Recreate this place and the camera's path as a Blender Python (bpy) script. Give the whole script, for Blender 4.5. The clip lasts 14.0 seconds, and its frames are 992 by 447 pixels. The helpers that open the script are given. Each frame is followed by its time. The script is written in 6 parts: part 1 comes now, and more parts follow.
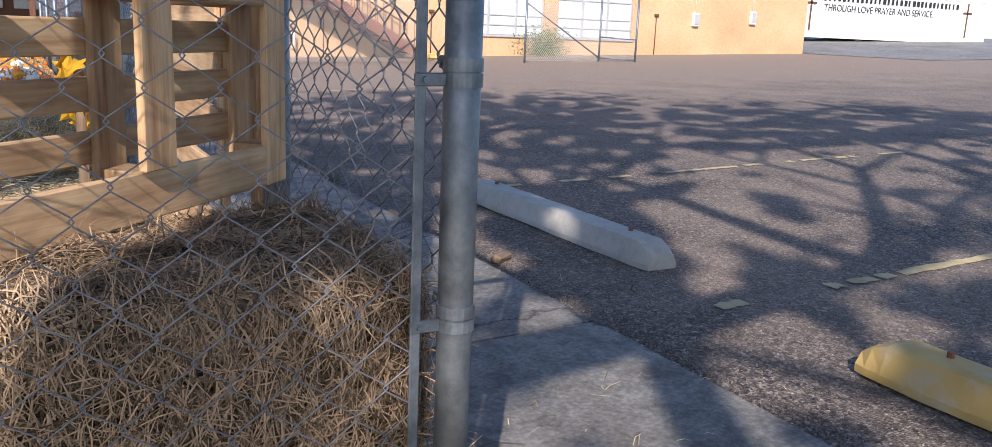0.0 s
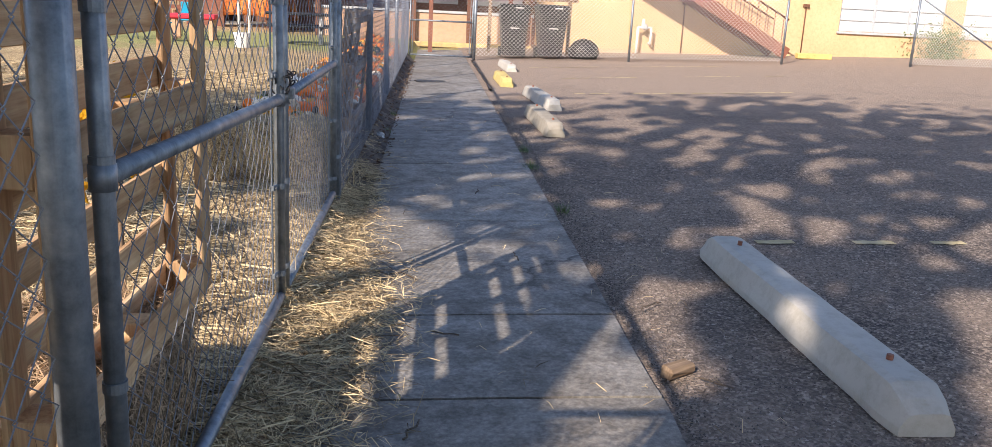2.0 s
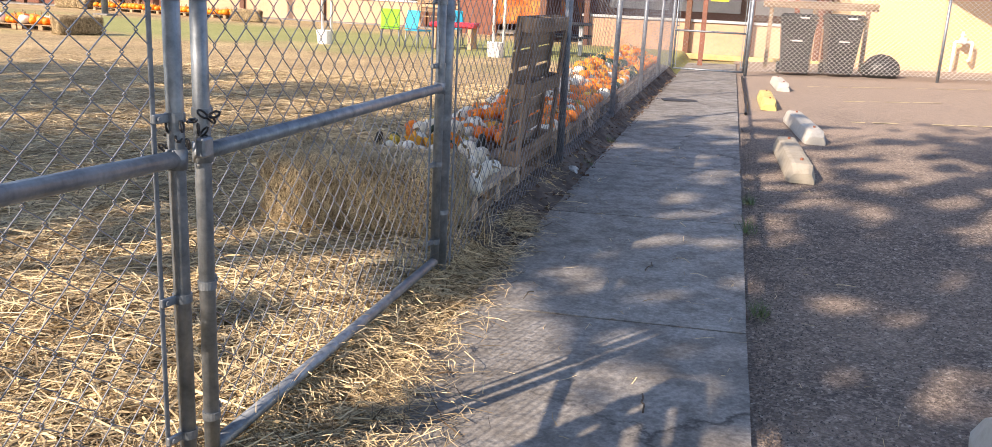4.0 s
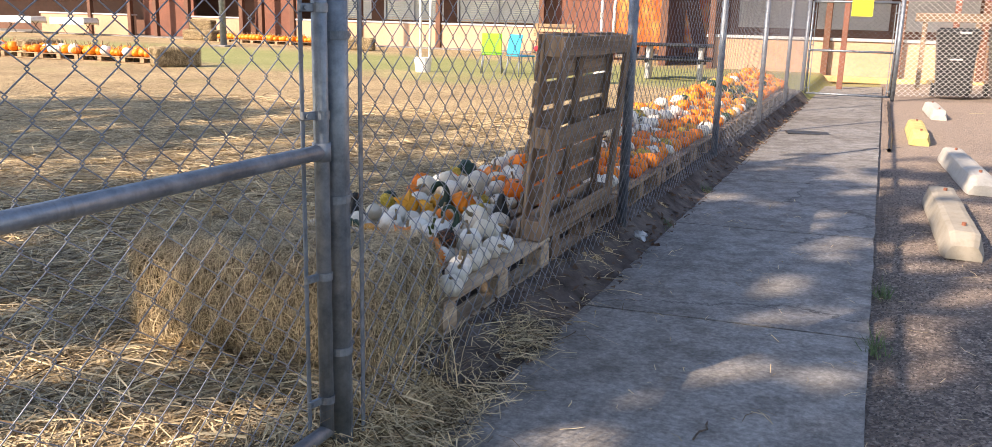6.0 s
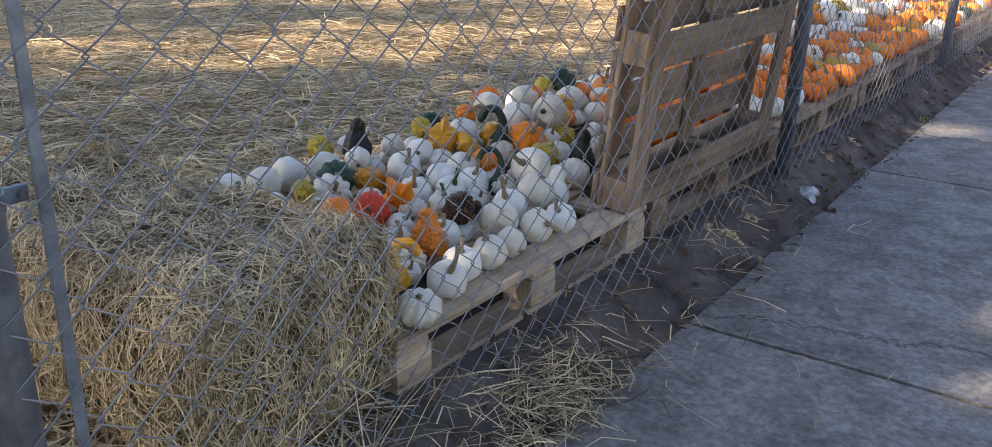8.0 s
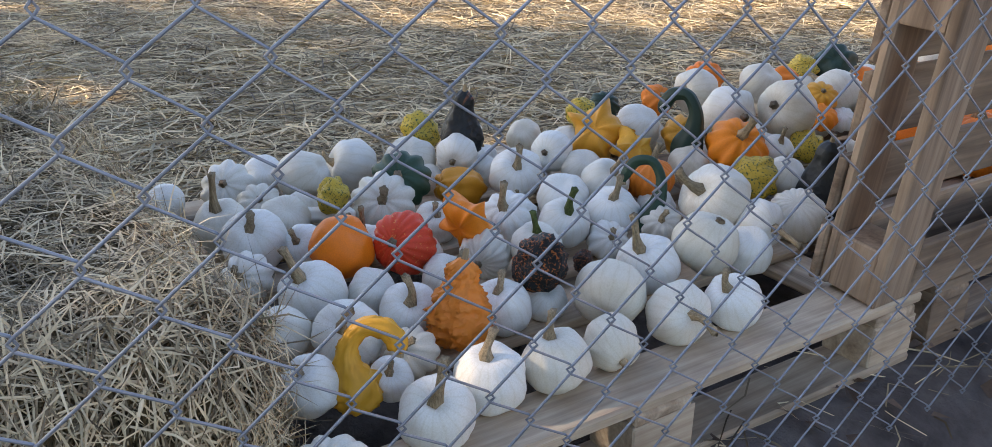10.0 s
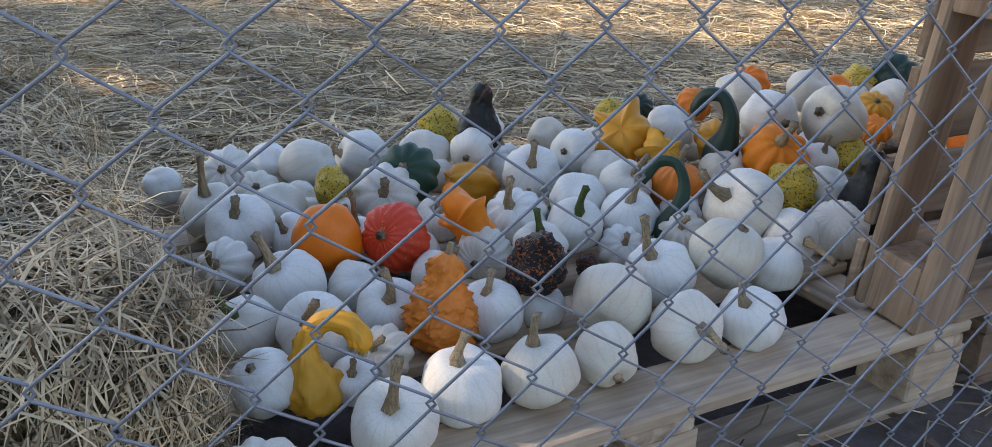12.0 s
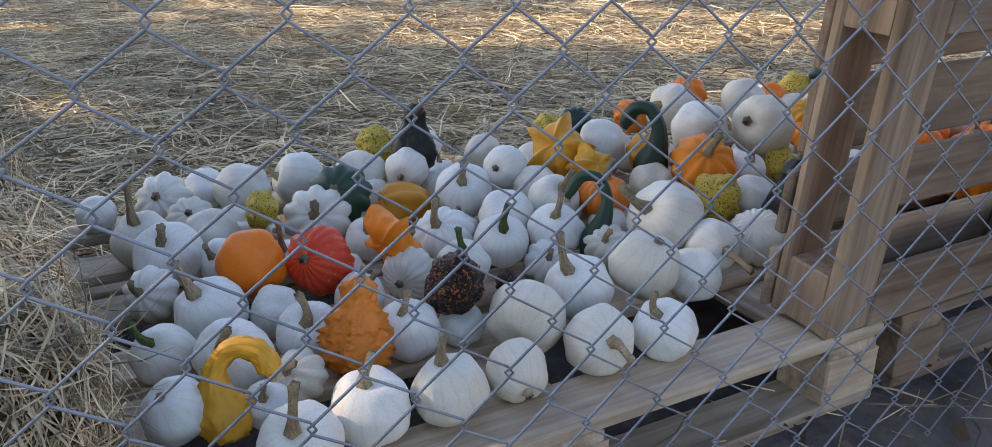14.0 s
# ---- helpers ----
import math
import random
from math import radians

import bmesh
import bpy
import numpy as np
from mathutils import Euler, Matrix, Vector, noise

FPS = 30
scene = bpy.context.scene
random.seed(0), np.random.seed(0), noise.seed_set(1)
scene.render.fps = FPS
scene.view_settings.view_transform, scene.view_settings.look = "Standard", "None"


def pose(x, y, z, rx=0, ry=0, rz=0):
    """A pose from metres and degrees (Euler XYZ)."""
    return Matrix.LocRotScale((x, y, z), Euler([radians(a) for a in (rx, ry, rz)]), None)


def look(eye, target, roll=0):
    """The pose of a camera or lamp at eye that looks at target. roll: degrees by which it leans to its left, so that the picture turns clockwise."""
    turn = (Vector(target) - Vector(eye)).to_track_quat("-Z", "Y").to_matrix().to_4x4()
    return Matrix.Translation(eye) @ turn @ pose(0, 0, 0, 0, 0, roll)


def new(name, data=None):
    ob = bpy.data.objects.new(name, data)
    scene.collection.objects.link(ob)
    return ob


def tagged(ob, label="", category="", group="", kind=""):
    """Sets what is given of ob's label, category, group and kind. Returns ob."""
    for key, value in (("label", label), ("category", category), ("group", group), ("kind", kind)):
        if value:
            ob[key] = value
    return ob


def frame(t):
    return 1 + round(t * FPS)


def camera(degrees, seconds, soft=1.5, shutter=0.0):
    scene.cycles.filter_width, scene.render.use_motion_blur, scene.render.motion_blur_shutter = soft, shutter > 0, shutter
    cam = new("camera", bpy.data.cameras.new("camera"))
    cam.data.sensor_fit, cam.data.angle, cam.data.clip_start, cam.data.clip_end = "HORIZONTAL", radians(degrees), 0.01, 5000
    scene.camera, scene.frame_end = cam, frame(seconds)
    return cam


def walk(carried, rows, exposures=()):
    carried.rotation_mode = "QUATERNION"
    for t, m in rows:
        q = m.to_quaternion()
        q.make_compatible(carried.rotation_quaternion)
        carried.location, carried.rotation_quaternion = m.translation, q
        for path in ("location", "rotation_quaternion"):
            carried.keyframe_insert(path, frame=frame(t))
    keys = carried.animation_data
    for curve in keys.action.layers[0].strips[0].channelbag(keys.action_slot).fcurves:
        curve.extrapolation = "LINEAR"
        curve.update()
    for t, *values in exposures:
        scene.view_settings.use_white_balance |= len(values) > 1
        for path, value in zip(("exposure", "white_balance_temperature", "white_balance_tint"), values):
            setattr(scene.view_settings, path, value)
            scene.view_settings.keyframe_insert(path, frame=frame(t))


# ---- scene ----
cam = camera(58.53, 14.0, soft=0.65)
# seconds, x, y, z, yaw, pitch, roll
PATH = [
    (0.0, 0.729, 2.349, 1.267, -28.39, -12.52, -2.40),
    (0.5, 1.166, 2.521, 1.283, -28.74, -12.67, -2.68),
    (1.0, 1.513, 2.722, 1.347, -25.33, -13.07, -2.39),
    (1.5, 1.787, 2.990, 1.362, -14.09, -13.53, -2.71),
    (2.0, 2.052, 3.358, 1.362, -3.93, -14.08, -2.81),
    (2.5, 2.304, 3.791, 1.383, 2.11, -14.36, -2.66),
    (3.0, 2.481, 4.179, 1.394, 7.21, -14.45, -2.62),
    (3.2, 2.539, 4.371, 1.374, 8.97, -14.55, -2.81),
    (5.3, 2.857, 6.277, 1.335, 20.00, -13.38, -1.63),
    (5.5, 2.876, 6.465, 1.326, 20.49, -13.15, -1.57),
    (6.0, 2.817, 6.955, 1.307, 23.26, -13.12, -1.40),
    (6.5, 2.781, 7.431, 1.284, 26.80, -13.22, -1.61),
    (7.0, 2.764, 7.861, 1.246, 29.13, -13.60, -1.58),
    (7.5, 2.624, 8.272, 1.217, 32.30, -17.09, -1.35),
    (8.0, 2.549, 8.586, 1.175, 36.06, -20.80, -1.46),
    (8.5, 2.461, 8.907, 1.113, 43.23, -23.19, -1.09),
    (9.0, 2.293, 9.202, 1.020, 49.90, -23.20, -1.07),
    (9.2, 2.216, 9.330, 0.998, 51.32, -23.13, -0.97),
    (11.3, 2.088, 9.810, 0.845, 62.63, -21.85, -1.89),
    (11.5, 2.085, 9.801, 0.844, 62.27, -22.01, -2.20),
    (12.0, 2.088, 9.815, 0.846, 61.58, -21.57, -2.09),
    (12.5, 2.095, 9.823, 0.870, 61.14, -21.42, -2.13),
    (13.0, 2.096, 9.822, 0.875, 60.67, -21.02, -1.94),
    (13.5, 2.111, 9.843, 0.881, 60.21, -21.03, -1.46),
    (14.0, 2.152, 9.893, 0.873, 59.95, -20.97, -0.78),
]
walk(cam, [(t, pose(x, y, z, 90 + pitch, roll, yaw)) for t, x, y, z, yaw, pitch, roll in PATH],
     exposures=[(0.0, 0.68, 5700, 15), (1.0, 0.78, 5850, 15), (2.0, 1.03, 6350, 16), (3.0, 1.25, 6700, 17), (6.5, 1.45, 6950, 18), (7.5, 1.55, 6900, 17), (8.1, 1.55, 6850, 17),
                (9.0, 1.9, 6850, 17), (11.5, 1.65, 6500, 15), (14.0, 1.66, 6600, 16)])

# ---- light ----
SUN_EL, SUN_TO = 32.6, (0.544, 0.839)     # elevation; the way the shadows fall
world = bpy.data.worlds.new("sky")
scene.world = world
world.use_nodes = True
wn = world.node_tree.nodes
sky = wn.new("ShaderNodeTexSky")
sky.sky_type = 'NISHITA'
sky.sun_disc = False
sky.ozone_density = 1.3
sky.dust_density = 0.8
sky.sun_elevation = radians(SUN_EL)
sky.sun_rotation = math.atan2(-SUN_TO[0], -SUN_TO[1])
world.node_tree.links.new(sky.outputs[0], wn["Background"].inputs[0])
wn["Background"].inputs[1].default_value = 0.125
sun = new("sun", bpy.data.lights.new("sun", "SUN"))
sun.data.energy = 4.2
sun.data.angle = radians(0.53)
sun.data.color = (1.0, 0.86, 0.68)
c = math.cos(radians(SUN_EL))
sun.matrix_world = look((0, 0, 30), (SUN_TO[0] * c, SUN_TO[1] * c, 30 - math.sin(radians(SUN_EL))))

# ---- materials ----


class Nodes:
    """A small builder of node materials."""

    def __init__(self, name):
        self.m = bpy.data.materials.new(name)
        self.m.use_nodes = True
        self.t = self.m.node_tree
        self.b = self.t.nodes["Principled BSDF"]
        self.co = self.t.nodes.new("ShaderNodeTexCoord").outputs["Object"]
        self.geo = self.t.nodes.new("ShaderNodeNewGeometry")
        self.info = self.t.nodes.new("ShaderNodeObjectInfo")

    def link(self, a, b):
        self.t.links.new(a, b)

    def world(self):
        self.co = self.geo.outputs["Position"]
        return self

    def noise(self, scale, detail=4.0, rough=0.55, stretch=None, distort=0.0):
        n = self.t.nodes.new("ShaderNodeTexNoise")
        n.inputs["Scale"].default_value = scale
        n.inputs["Detail"].default_value = detail
        n.inputs["Roughness"].default_value = rough
        n.inputs["Distortion"].default_value = distort
        src = self.co
        if stretch:
            mp = self.t.nodes.new("ShaderNodeMapping")
            mp.inputs["Scale"].default_value = stretch
            self.link(src, mp.inputs[0])
            src = mp.outputs[0]
        self.link(src, n.inputs["Vector"])
        return n.outputs["Fac"]

    def cells(self, scale, feature='F1', out="Distance", stretch=None):
        n = self.t.nodes.new("ShaderNodeTexVoronoi")
        n.feature = feature
        n.inputs["Scale"].default_value = scale
        src = self.co
        if stretch:
            mp = self.t.nodes.new("ShaderNodeMapping")
            mp.inputs["Scale"].default_value = stretch
            self.link(src, mp.inputs[0])
            src = mp.outputs[0]
        self.link(src, n.inputs["Vector"])
        return n.outputs[out]

    def ramp(self, fac, *stops):
        r = self.t.nodes.new("ShaderNodeValToRGB")
        el = r.color_ramp.elements
        while len(el) < len(stops):
            el.new(0.5)
        for e, (p, col) in zip(el, stops):
            e.position = p
            e.color = (*col, 1) if len(col) == 3 else col
        self.link(fac, r.inputs[0])
        return r.outputs[0]

    def mix(self, fac, a, b, kind='MIX'):
        n = self.t.nodes.new("ShaderNodeMix")
        n.data_type = 'RGBA'
        n.blend_type = kind
        for s, v in ((n.inputs[0], fac), (n.inputs[6], a), (n.inputs[7], b)):
            if isinstance(v, (int, float)):
                s.default_value = v
            elif isinstance(v, tuple):
                s.default_value = (*v, 1)
            else:
                self.link(v, s)
        return n.outputs[2]

    def math(self, op, a, b=0.0):
        n = self.t.nodes.new("ShaderNodeMath")
        n.operation = op
        for s, v in zip(n.inputs, (a, b)):
            if isinstance(v, (int, float)):
                s.default_value = v
            else:
                self.link(v, s)
        return n.outputs[0]

    def done(self, colour, rough=0.8, metal=0.0, bump=None, strength=0.4, dist=0.01, spec=0.5):
        for key, v in (("Base Color", colour), ("Roughness", rough), ("Metallic", metal)):
            s = self.b.inputs[key]
            if isinstance(v, (int, float)):
                s.default_value = v
            elif isinstance(v, tuple):
                s.default_value = (*v, 1)
            else:
                self.link(v, s)
        self.b.inputs["Specular IOR Level"].default_value = spec
        if bump is not None:
            n = self.t.nodes.new("ShaderNodeBump")
            n.inputs["Strength"].default_value = strength
            n.inputs["Distance"].default_value = dist
            self.link(bump, n.inputs["Height"])
            self.link(n.outputs[0], self.b.inputs["Normal"])
        return self.m


def paint(name, col, rough=0.55, vary=0.18, scale=3.0, dirt=0.25, bump=0.15, metal=0.0):
    """A painted or plastic surface with grime and slight unevenness."""
    n = Nodes(name)
    lo = tuple(v * (1 - vary) for v in col)
    hi = tuple(min(1, v * (1 + vary)) for v in col)
    base = n.ramp(n.noise(scale, 6), (0.3, lo), (0.7, hi))
    grime = n.ramp(n.noise(scale * 9, 5, 0.7), (0.45, (1, 1, 1)), (0.75, (1 - dirt,) * 3))
    return n.done(n.mix(1.0, base, grime, 'MULTIPLY'), rough, metal, n.noise(scale * 40, 3), bump, 0.003)


def wood(name, dark, mid, light, axis):
    """Sawn timber with grain along one axis (0, 1 or 2), knots and grey weathering; each board differs."""
    n = Nodes(name)
    s = [22.0, 22.0, 22.0]
    s[axis] = 1.3
    off = n.t.nodes.new("ShaderNodeVectorMath")
    off.operation = 'ADD'
    comb = n.t.nodes.new("ShaderNodeCombineXYZ")
    for i in range(3):
        n.link(n.math('MULTIPLY', n.info.outputs["Random"], 7.0 + i), comb.inputs[i])
    n.link(n.co, off.inputs[0])
    n.link(comb.outputs[0], off.inputs[1])
    n.co = off.outputs[0]
    grain = n.noise(1.0, 6, 0.62, tuple(s), 0.6)
    col = n.ramp(grain, (0.28, dark), (0.52, mid), (0.78, light))
    fine = n.noise(5.0, 4, 0.6, tuple(s))
    col = n.mix(0.35, col, n.ramp(fine, (0.35, dark), (0.65, light)), 'OVERLAY')
    stain = n.ramp(n.noise(2.6, 5, 0.65), (0.42, (1, 1, 1)), (0.7, (0.55, 0.53, 0.52)))
    col = n.mix(0.85, col, stain, 'MULTIPLY')
    tone = n.ramp(n.info.outputs["Random"], (0.0, (0.72, 0.7, 0.68)), (1.0, (1.12, 1.06, 1.0)))
    col = n.mix(1.0, col, tone, 'MULTIPLY')
    return n.done(col, 0.82, 0.0, grain, 0.45, 0.003, 0.25)


def make_concrete():
    n = Nodes("concrete").world()
    base = n.ramp(n.noise(0.9, 6, 0.6), (0.3, (0.185, 0.178, 0.168)), (0.7, (0.315, 0.303, 0.286)))
    base = n.mix(0.5, base, n.ramp(n.noise(45, 5, 0.7), (0.36, (0.09, 0.088, 0.085)), (0.52, (0.27, 0.262, 0.248)), (0.66, (0.46, 0.445, 0.42))))
    blot = n.ramp(n.noise(6.0, 8, 0.72), (0.42, (1.05, 1.05, 1.04)), (0.6, (0.52, 0.5, 0.48)))
    tone = n.ramp(n.info.outputs["Random"], (0.0, (0.9, 0.9, 0.9)), (1.0, (1.05, 1.05, 1.04)))
    big = n.ramp(n.noise(0.55, 5, 0.6), (0.42, (1, 1, 1)), (0.66, (0.74, 0.71, 0.67)))
    base = n.mix(1.0, n.mix(0.7, base, blot, 'MULTIPLY'), n.mix(1.0, tone, big, 'MULTIPLY'), 'MULTIPLY')
    warp = n.t.nodes.new("ShaderNodeVectorMath")
    warp.operation = 'ADD'
    wv = n.t.nodes.new("ShaderNodeCombineXYZ")
    n.link(n.math('MULTIPLY', n.noise(3.0, 5, 0.7), 0.5), wv.inputs[0])
    n.link(n.math('MULTIPLY', n.noise(3.7, 5, 0.7), 0.5), wv.inputs[1])
    n.link(n.co, warp.inputs[0])
    n.link(wv.outputs[0], warp.inputs[1])
    keep_co, n.co = n.co, warp.outputs[0]
    crack = n.ramp(n.cells(0.62, 'DISTANCE_TO_EDGE'), (0.0, (0.25, 0.24, 0.23)), (0.006, (0.6, 0.6, 0.6)), (0.012, (1, 1, 1)))
    n.co = keep_co
    base = n.mix(n.ramp(n.noise(0.4, 3), (0.45, (0, 0, 0)), (0.55, (1, 1, 1))), base, n.mix(1.0, base, crack, 'MULTIPLY'))
    return n.done(base, n.ramp(n.noise(6, 4), (0.3, (0.6,) * 3), (0.7, (0.85,) * 3)), 0, n.noise(160, 4, 0.7), 0.25, 0.004)


def make_asphalt():
    n = Nodes("old_asphalt").world()
    stone = n.cells(95, 'F1', "Color")
    grey = n.ramp(n.mix(0.35, stone, n.cells(38, 'F1', "Color")), (0.18, (0.026, 0.023, 0.024)), (0.5, (0.115, 0.095, 0.084)), (0.78, (0.32, 0.265, 0.22)), (0.95, (0.62, 0.56, 0.5)))
    sep = n.t.nodes.new("ShaderNodeSeparateXYZ")
    n.link(n.co, sep.inputs[0])
    # the tan dust tint grows with y towards the far part
    far = n.math('MULTIPLY', n.math('MAXIMUM', n.math('SUBTRACT', sep.outputs[1], 12.5), 0.0), 0.05)
    dust = n.ramp(n.math('ADD', n.noise(0.8, 6, 0.65), far), (0.34, (0, 0, 0)), (0.78, (1, 1, 1)))
    dustc = n.ramp(n.noise(48, 5, 0.75), (0.36, (0.19, 0.145, 0.115)), (0.64, (0.5, 0.395, 0.31)))
    col = n.mix(n.math('MULTIPLY', dust, 0.66), grey, dustc)
    h = n.math('ADD', n.cells(95), n.math('MULTIPLY', n.noise(40, 4), 0.6))
    return n.done(col, 0.88, 0, h, 0.9, 0.008, 0.3)


def make_dirt():
    n = Nodes("dirt").world()
    col = n.ramp(n.noise(5, 7, 0.68), (0.32, (0.05, 0.041, 0.038)), (0.52, (0.125, 0.106, 0.096)), (0.75, (0.24, 0.205, 0.18)))
    return n.done(col, 0.95, 0, n.noise(38, 6, 0.75), 0.8, 0.02, 0.15)


def make_straw_ground():
    n = Nodes("straw_covered_ground").world()
    a = n.noise(1.0, 5, 0.6, (70, 13, 20), 1.2)
    b = n.noise(1.0, 5, 0.6, (12, 75, 20), 1.2)
    s = n.math('MAXIMUM', a, b)
    # the dark stop paints the shade between straws into the colour
    straw = n.ramp(s, (0.43, (0.05, 0.032, 0.017)), (0.54, (0.4, 0.3, 0.165)), (0.66, (0.8, 0.65, 0.41)))
    patch = n.ramp(n.noise(0.55, 5, 0.6), (0.35, (0.75, 0.72, 0.68)), (0.65, (1.08, 1.05, 1.0)))
    straw = n.mix(1.0, straw, patch, 'MULTIPLY')
    green = n.ramp(n.noise(60, 3), (0.3, (0.12, 0.165, 0.04)), (0.7, (0.32, 0.37, 0.13)))
    where = n.ramp(n.noise(0.33, 3, 0.5), (0.56, (0, 0, 0)), (0.68, (0.8, 0.8, 0.8)))
    # the lawn lies bare of straw in the far part of the yard
    sep = n.t.nodes.new("ShaderNodeSeparateXYZ")
    n.link(n.co, sep.inputs[0])
    far = n.math('MULTIPLY', n.math('SUBTRACT', sep.outputs[1], 21.0), 0.22)
    wob = n.math('ADD', far, n.math('MULTIPLY', n.math('SUBTRACT', n.noise(0.25, 4), 0.5), 3.2))
    lawn = n.ramp(wob, (0.2, (0, 0, 0)), (0.9, (1, 1, 1)))
    end = n.math('SUBTRACT', n.math('MULTIPLY', sep.outputs[1], 0.2), 6.0)
    lawn = n.mix(n.ramp(end, (0.0, (0, 0, 0)), (0.6, (1, 1, 1))), lawn, (0, 0, 0))
    fac = n.math('MAXIMUM', n.math('MULTIPLY', where, 0.18), n.math('MULTIPLY', lawn, 0.68))
    return n.done(n.mix(fac, straw, green), 0.9, 0, s, 0.9, 0.02, 0.2)


def make_straw(name, lo, hi):
    n = Nodes(name)
    r = n.geo.outputs["Random Per Island"]
    # tone differs by blade; the weighted dark end also stands for shaded gaps
    col = n.ramp(r, (0.0, lo), (0.22, tuple(0.7 * a + 0.3 * b for a, b in zip(lo, hi))), (0.66, hi), (1.0, tuple(min(1, v * 1.18) for v in hi)))
    patch = n.ramp(n.noise(4.5, 5, 0.6), (0.34, (0.58, 0.56, 0.54)), (0.5, (0.95, 0.93, 0.9)), (0.68, (1.16, 1.12, 1.04)))
    return n.done(n.mix(1.0, col, patch, 'MULTIPLY'), 0.65, 0, spec=0.3)


def make_bale():
    n = Nodes("packed_hay")
    s = n.math('MAXIMUM', n.noise(1.0, 5, 0.7, (14, 90, 60), 1.0), n.noise(1.0, 5, 0.7, (70, 60, 11), 1.0))
    # near-black stop puts shade between the pressed blades into the colour
    col = n.ramp(s, (0.44, (0.03, 0.02, 0.01)), (0.58, (0.22, 0.16, 0.08)), (0.72, (0.52, 0.4, 0.22)))
    return n.done(col, 0.9, 0, s, 1.0, 0.02, 0.2)


def make_gourd(name, stops, bumps=0.0, blotch=None, rough=0.5, rib=False, patch=0.6):
    """Squash skin: colour differs from one to the next, with faint ribs, scars and soil."""
    n = Nodes(name)
    col = n.ramp(n.info.outputs["Random"], *stops)
    fleck = n.ramp(n.noise(22, 5, 0.7), (0.35, (0.86, 0.84, 0.8)), (0.6, (1, 1, 1)))
    col = n.mix(0.8, col, fleck, 'MULTIPLY')
    if blotch:
        col = n.mix(n.ramp(n.noise(9 if patch > 0.55 else 1.3, 4, 0.5, None, 0.8), (patch, (0, 0, 0)), (patch + 0.05, (1, 1, 1))), col, blotch)
    if rib:
        # thin, slightly darker rib lines run from the stem to the base
        sep = n.t.nodes.new("ShaderNodeSeparateXYZ")
        oc = n.t.nodes.new("ShaderNodeTexCoord")
        n.link(oc.outputs["Object"], sep.inputs[0])
        an = n.math('MULTIPLY', n.math('ARCTAN2', sep.outputs[1], sep.outputs[0]), 17.0)
        wave = n.math('SINE', n.math('ADD', an, n.math('MULTIPLY', n.noise(2.0, 3), 5.0)))
        line = n.ramp(wave, (-0.2, (1, 1, 1)), (0.75, (0.992, 0.986, 0.97)), (1.0, (0.945, 0.93, 0.89)))
        col = n.mix(1.0, col, line, 'MULTIPLY')
    soil = n.ramp(n.noise(13 if rib else 7, 7, 0.72), (0.6 if rib else 0.66, (0, 0, 0)), (0.82, (0.5, 0.5, 0.5)))
    col = n.mix(soil, col, (0.27, 0.2, 0.13))
    h = n.noise(26, 3) if not bumps else n.cells(75)
    return n.done(col, rough, 0, h, 0.12 + bumps, 0.004, 0.35)


def make_steel():
    n = Nodes("galvanised_steel")
    col = n.ramp(n.noise(16, 5, 0.7), (0.3, (0.13, 0.155, 0.185)), (0.7, (0.31, 0.345, 0.385)))
    streak = n.ramp(n.noise(1.0, 5, 0.65, (40, 40, 2)), (0.55, (1, 1, 1)), (0.8, (0.62, 0.6, 0.57)))
    col = n.mix(0.7, col, streak, 'MULTIPLY')
    return n.done(col, n.ramp(n.noise(9, 4), (0.3, (0.42,) * 3), (0.7, (0.65,) * 3)), 0.75, n.noise(60, 4), 0.12, 0.002)


def make_stucco(name, lo, hi):
    n = Nodes(name).world()
    col = n.ramp(n.noise(0.45, 6, 0.6), (0.3, lo), (0.7, hi))
    spot = n.ramp(n.noise(1.7, 7, 0.7), (0.6, (1, 1, 1)), (0.78, (0.78, 0.72, 0.66)))
    fine = n.ramp(n.noise(11.0, 7, 0.75), (0.45, (1, 1, 1)), (0.7, (0.72, 0.69, 0.64)))
    return n.done(n.mix(0.7, n.mix(0.6, col, spot, 'MULTIPLY'), fine, 'MULTIPLY'), 0.9, 0, n.noise(35, 5, 0.7), 0.35, 0.01, 0.2)


CONCRETE = make_concrete()
ASPHALT = make_asphalt()
DIRT = make_dirt()
YARD = make_straw_ground()
STRAW = make_straw("straw", (0.07, 0.042, 0.018), (0.72, 0.585, 0.36))
HAY_BLADE = make_straw("hay_blades", (0.1, 0.068, 0.035), (0.72, 0.59, 0.38))
# darker, browner blades for the bales at the corner and the gate
DARK_HAY = make_straw("dark_hay_blades", (0.08, 0.054, 0.038), (0.52, 0.385, 0.26))
BALE = make_bale()
STEEL = make_steel()
WIRE = paint("galvanised_wire", (0.24, 0.255, 0.29), 0.45, 0.25, 5.0, 0.2, 0.0, 0.45)
WOOD = [wood("pallet_wood_" + "xyz"[i], (0.2, 0.145, 0.095), (0.41, 0.325, 0.225), (0.58, 0.48, 0.35), i) for i in range(3)]
# lighter copy of the pallet wood, for the first pallet
PALE_WOOD = [wood("pale_pallet_wood_" + "xyz"[i], (0.3, 0.235, 0.17), (0.56, 0.475, 0.37), (0.72, 0.64, 0.52), i) for i in range(3)]
GREY_WOOD = [wood("weathered_wood_" + "xyz"[i], (0.17, 0.125, 0.09), (0.34, 0.265, 0.195), (0.5, 0.41, 0.31), i) for i in range(3)]
NEW_WOOD = [wood("fresh_pine_" + "xyz"[i], (0.34, 0.22, 0.125), (0.62, 0.47, 0.31), (0.78, 0.65, 0.48), i) for i in range(3)]
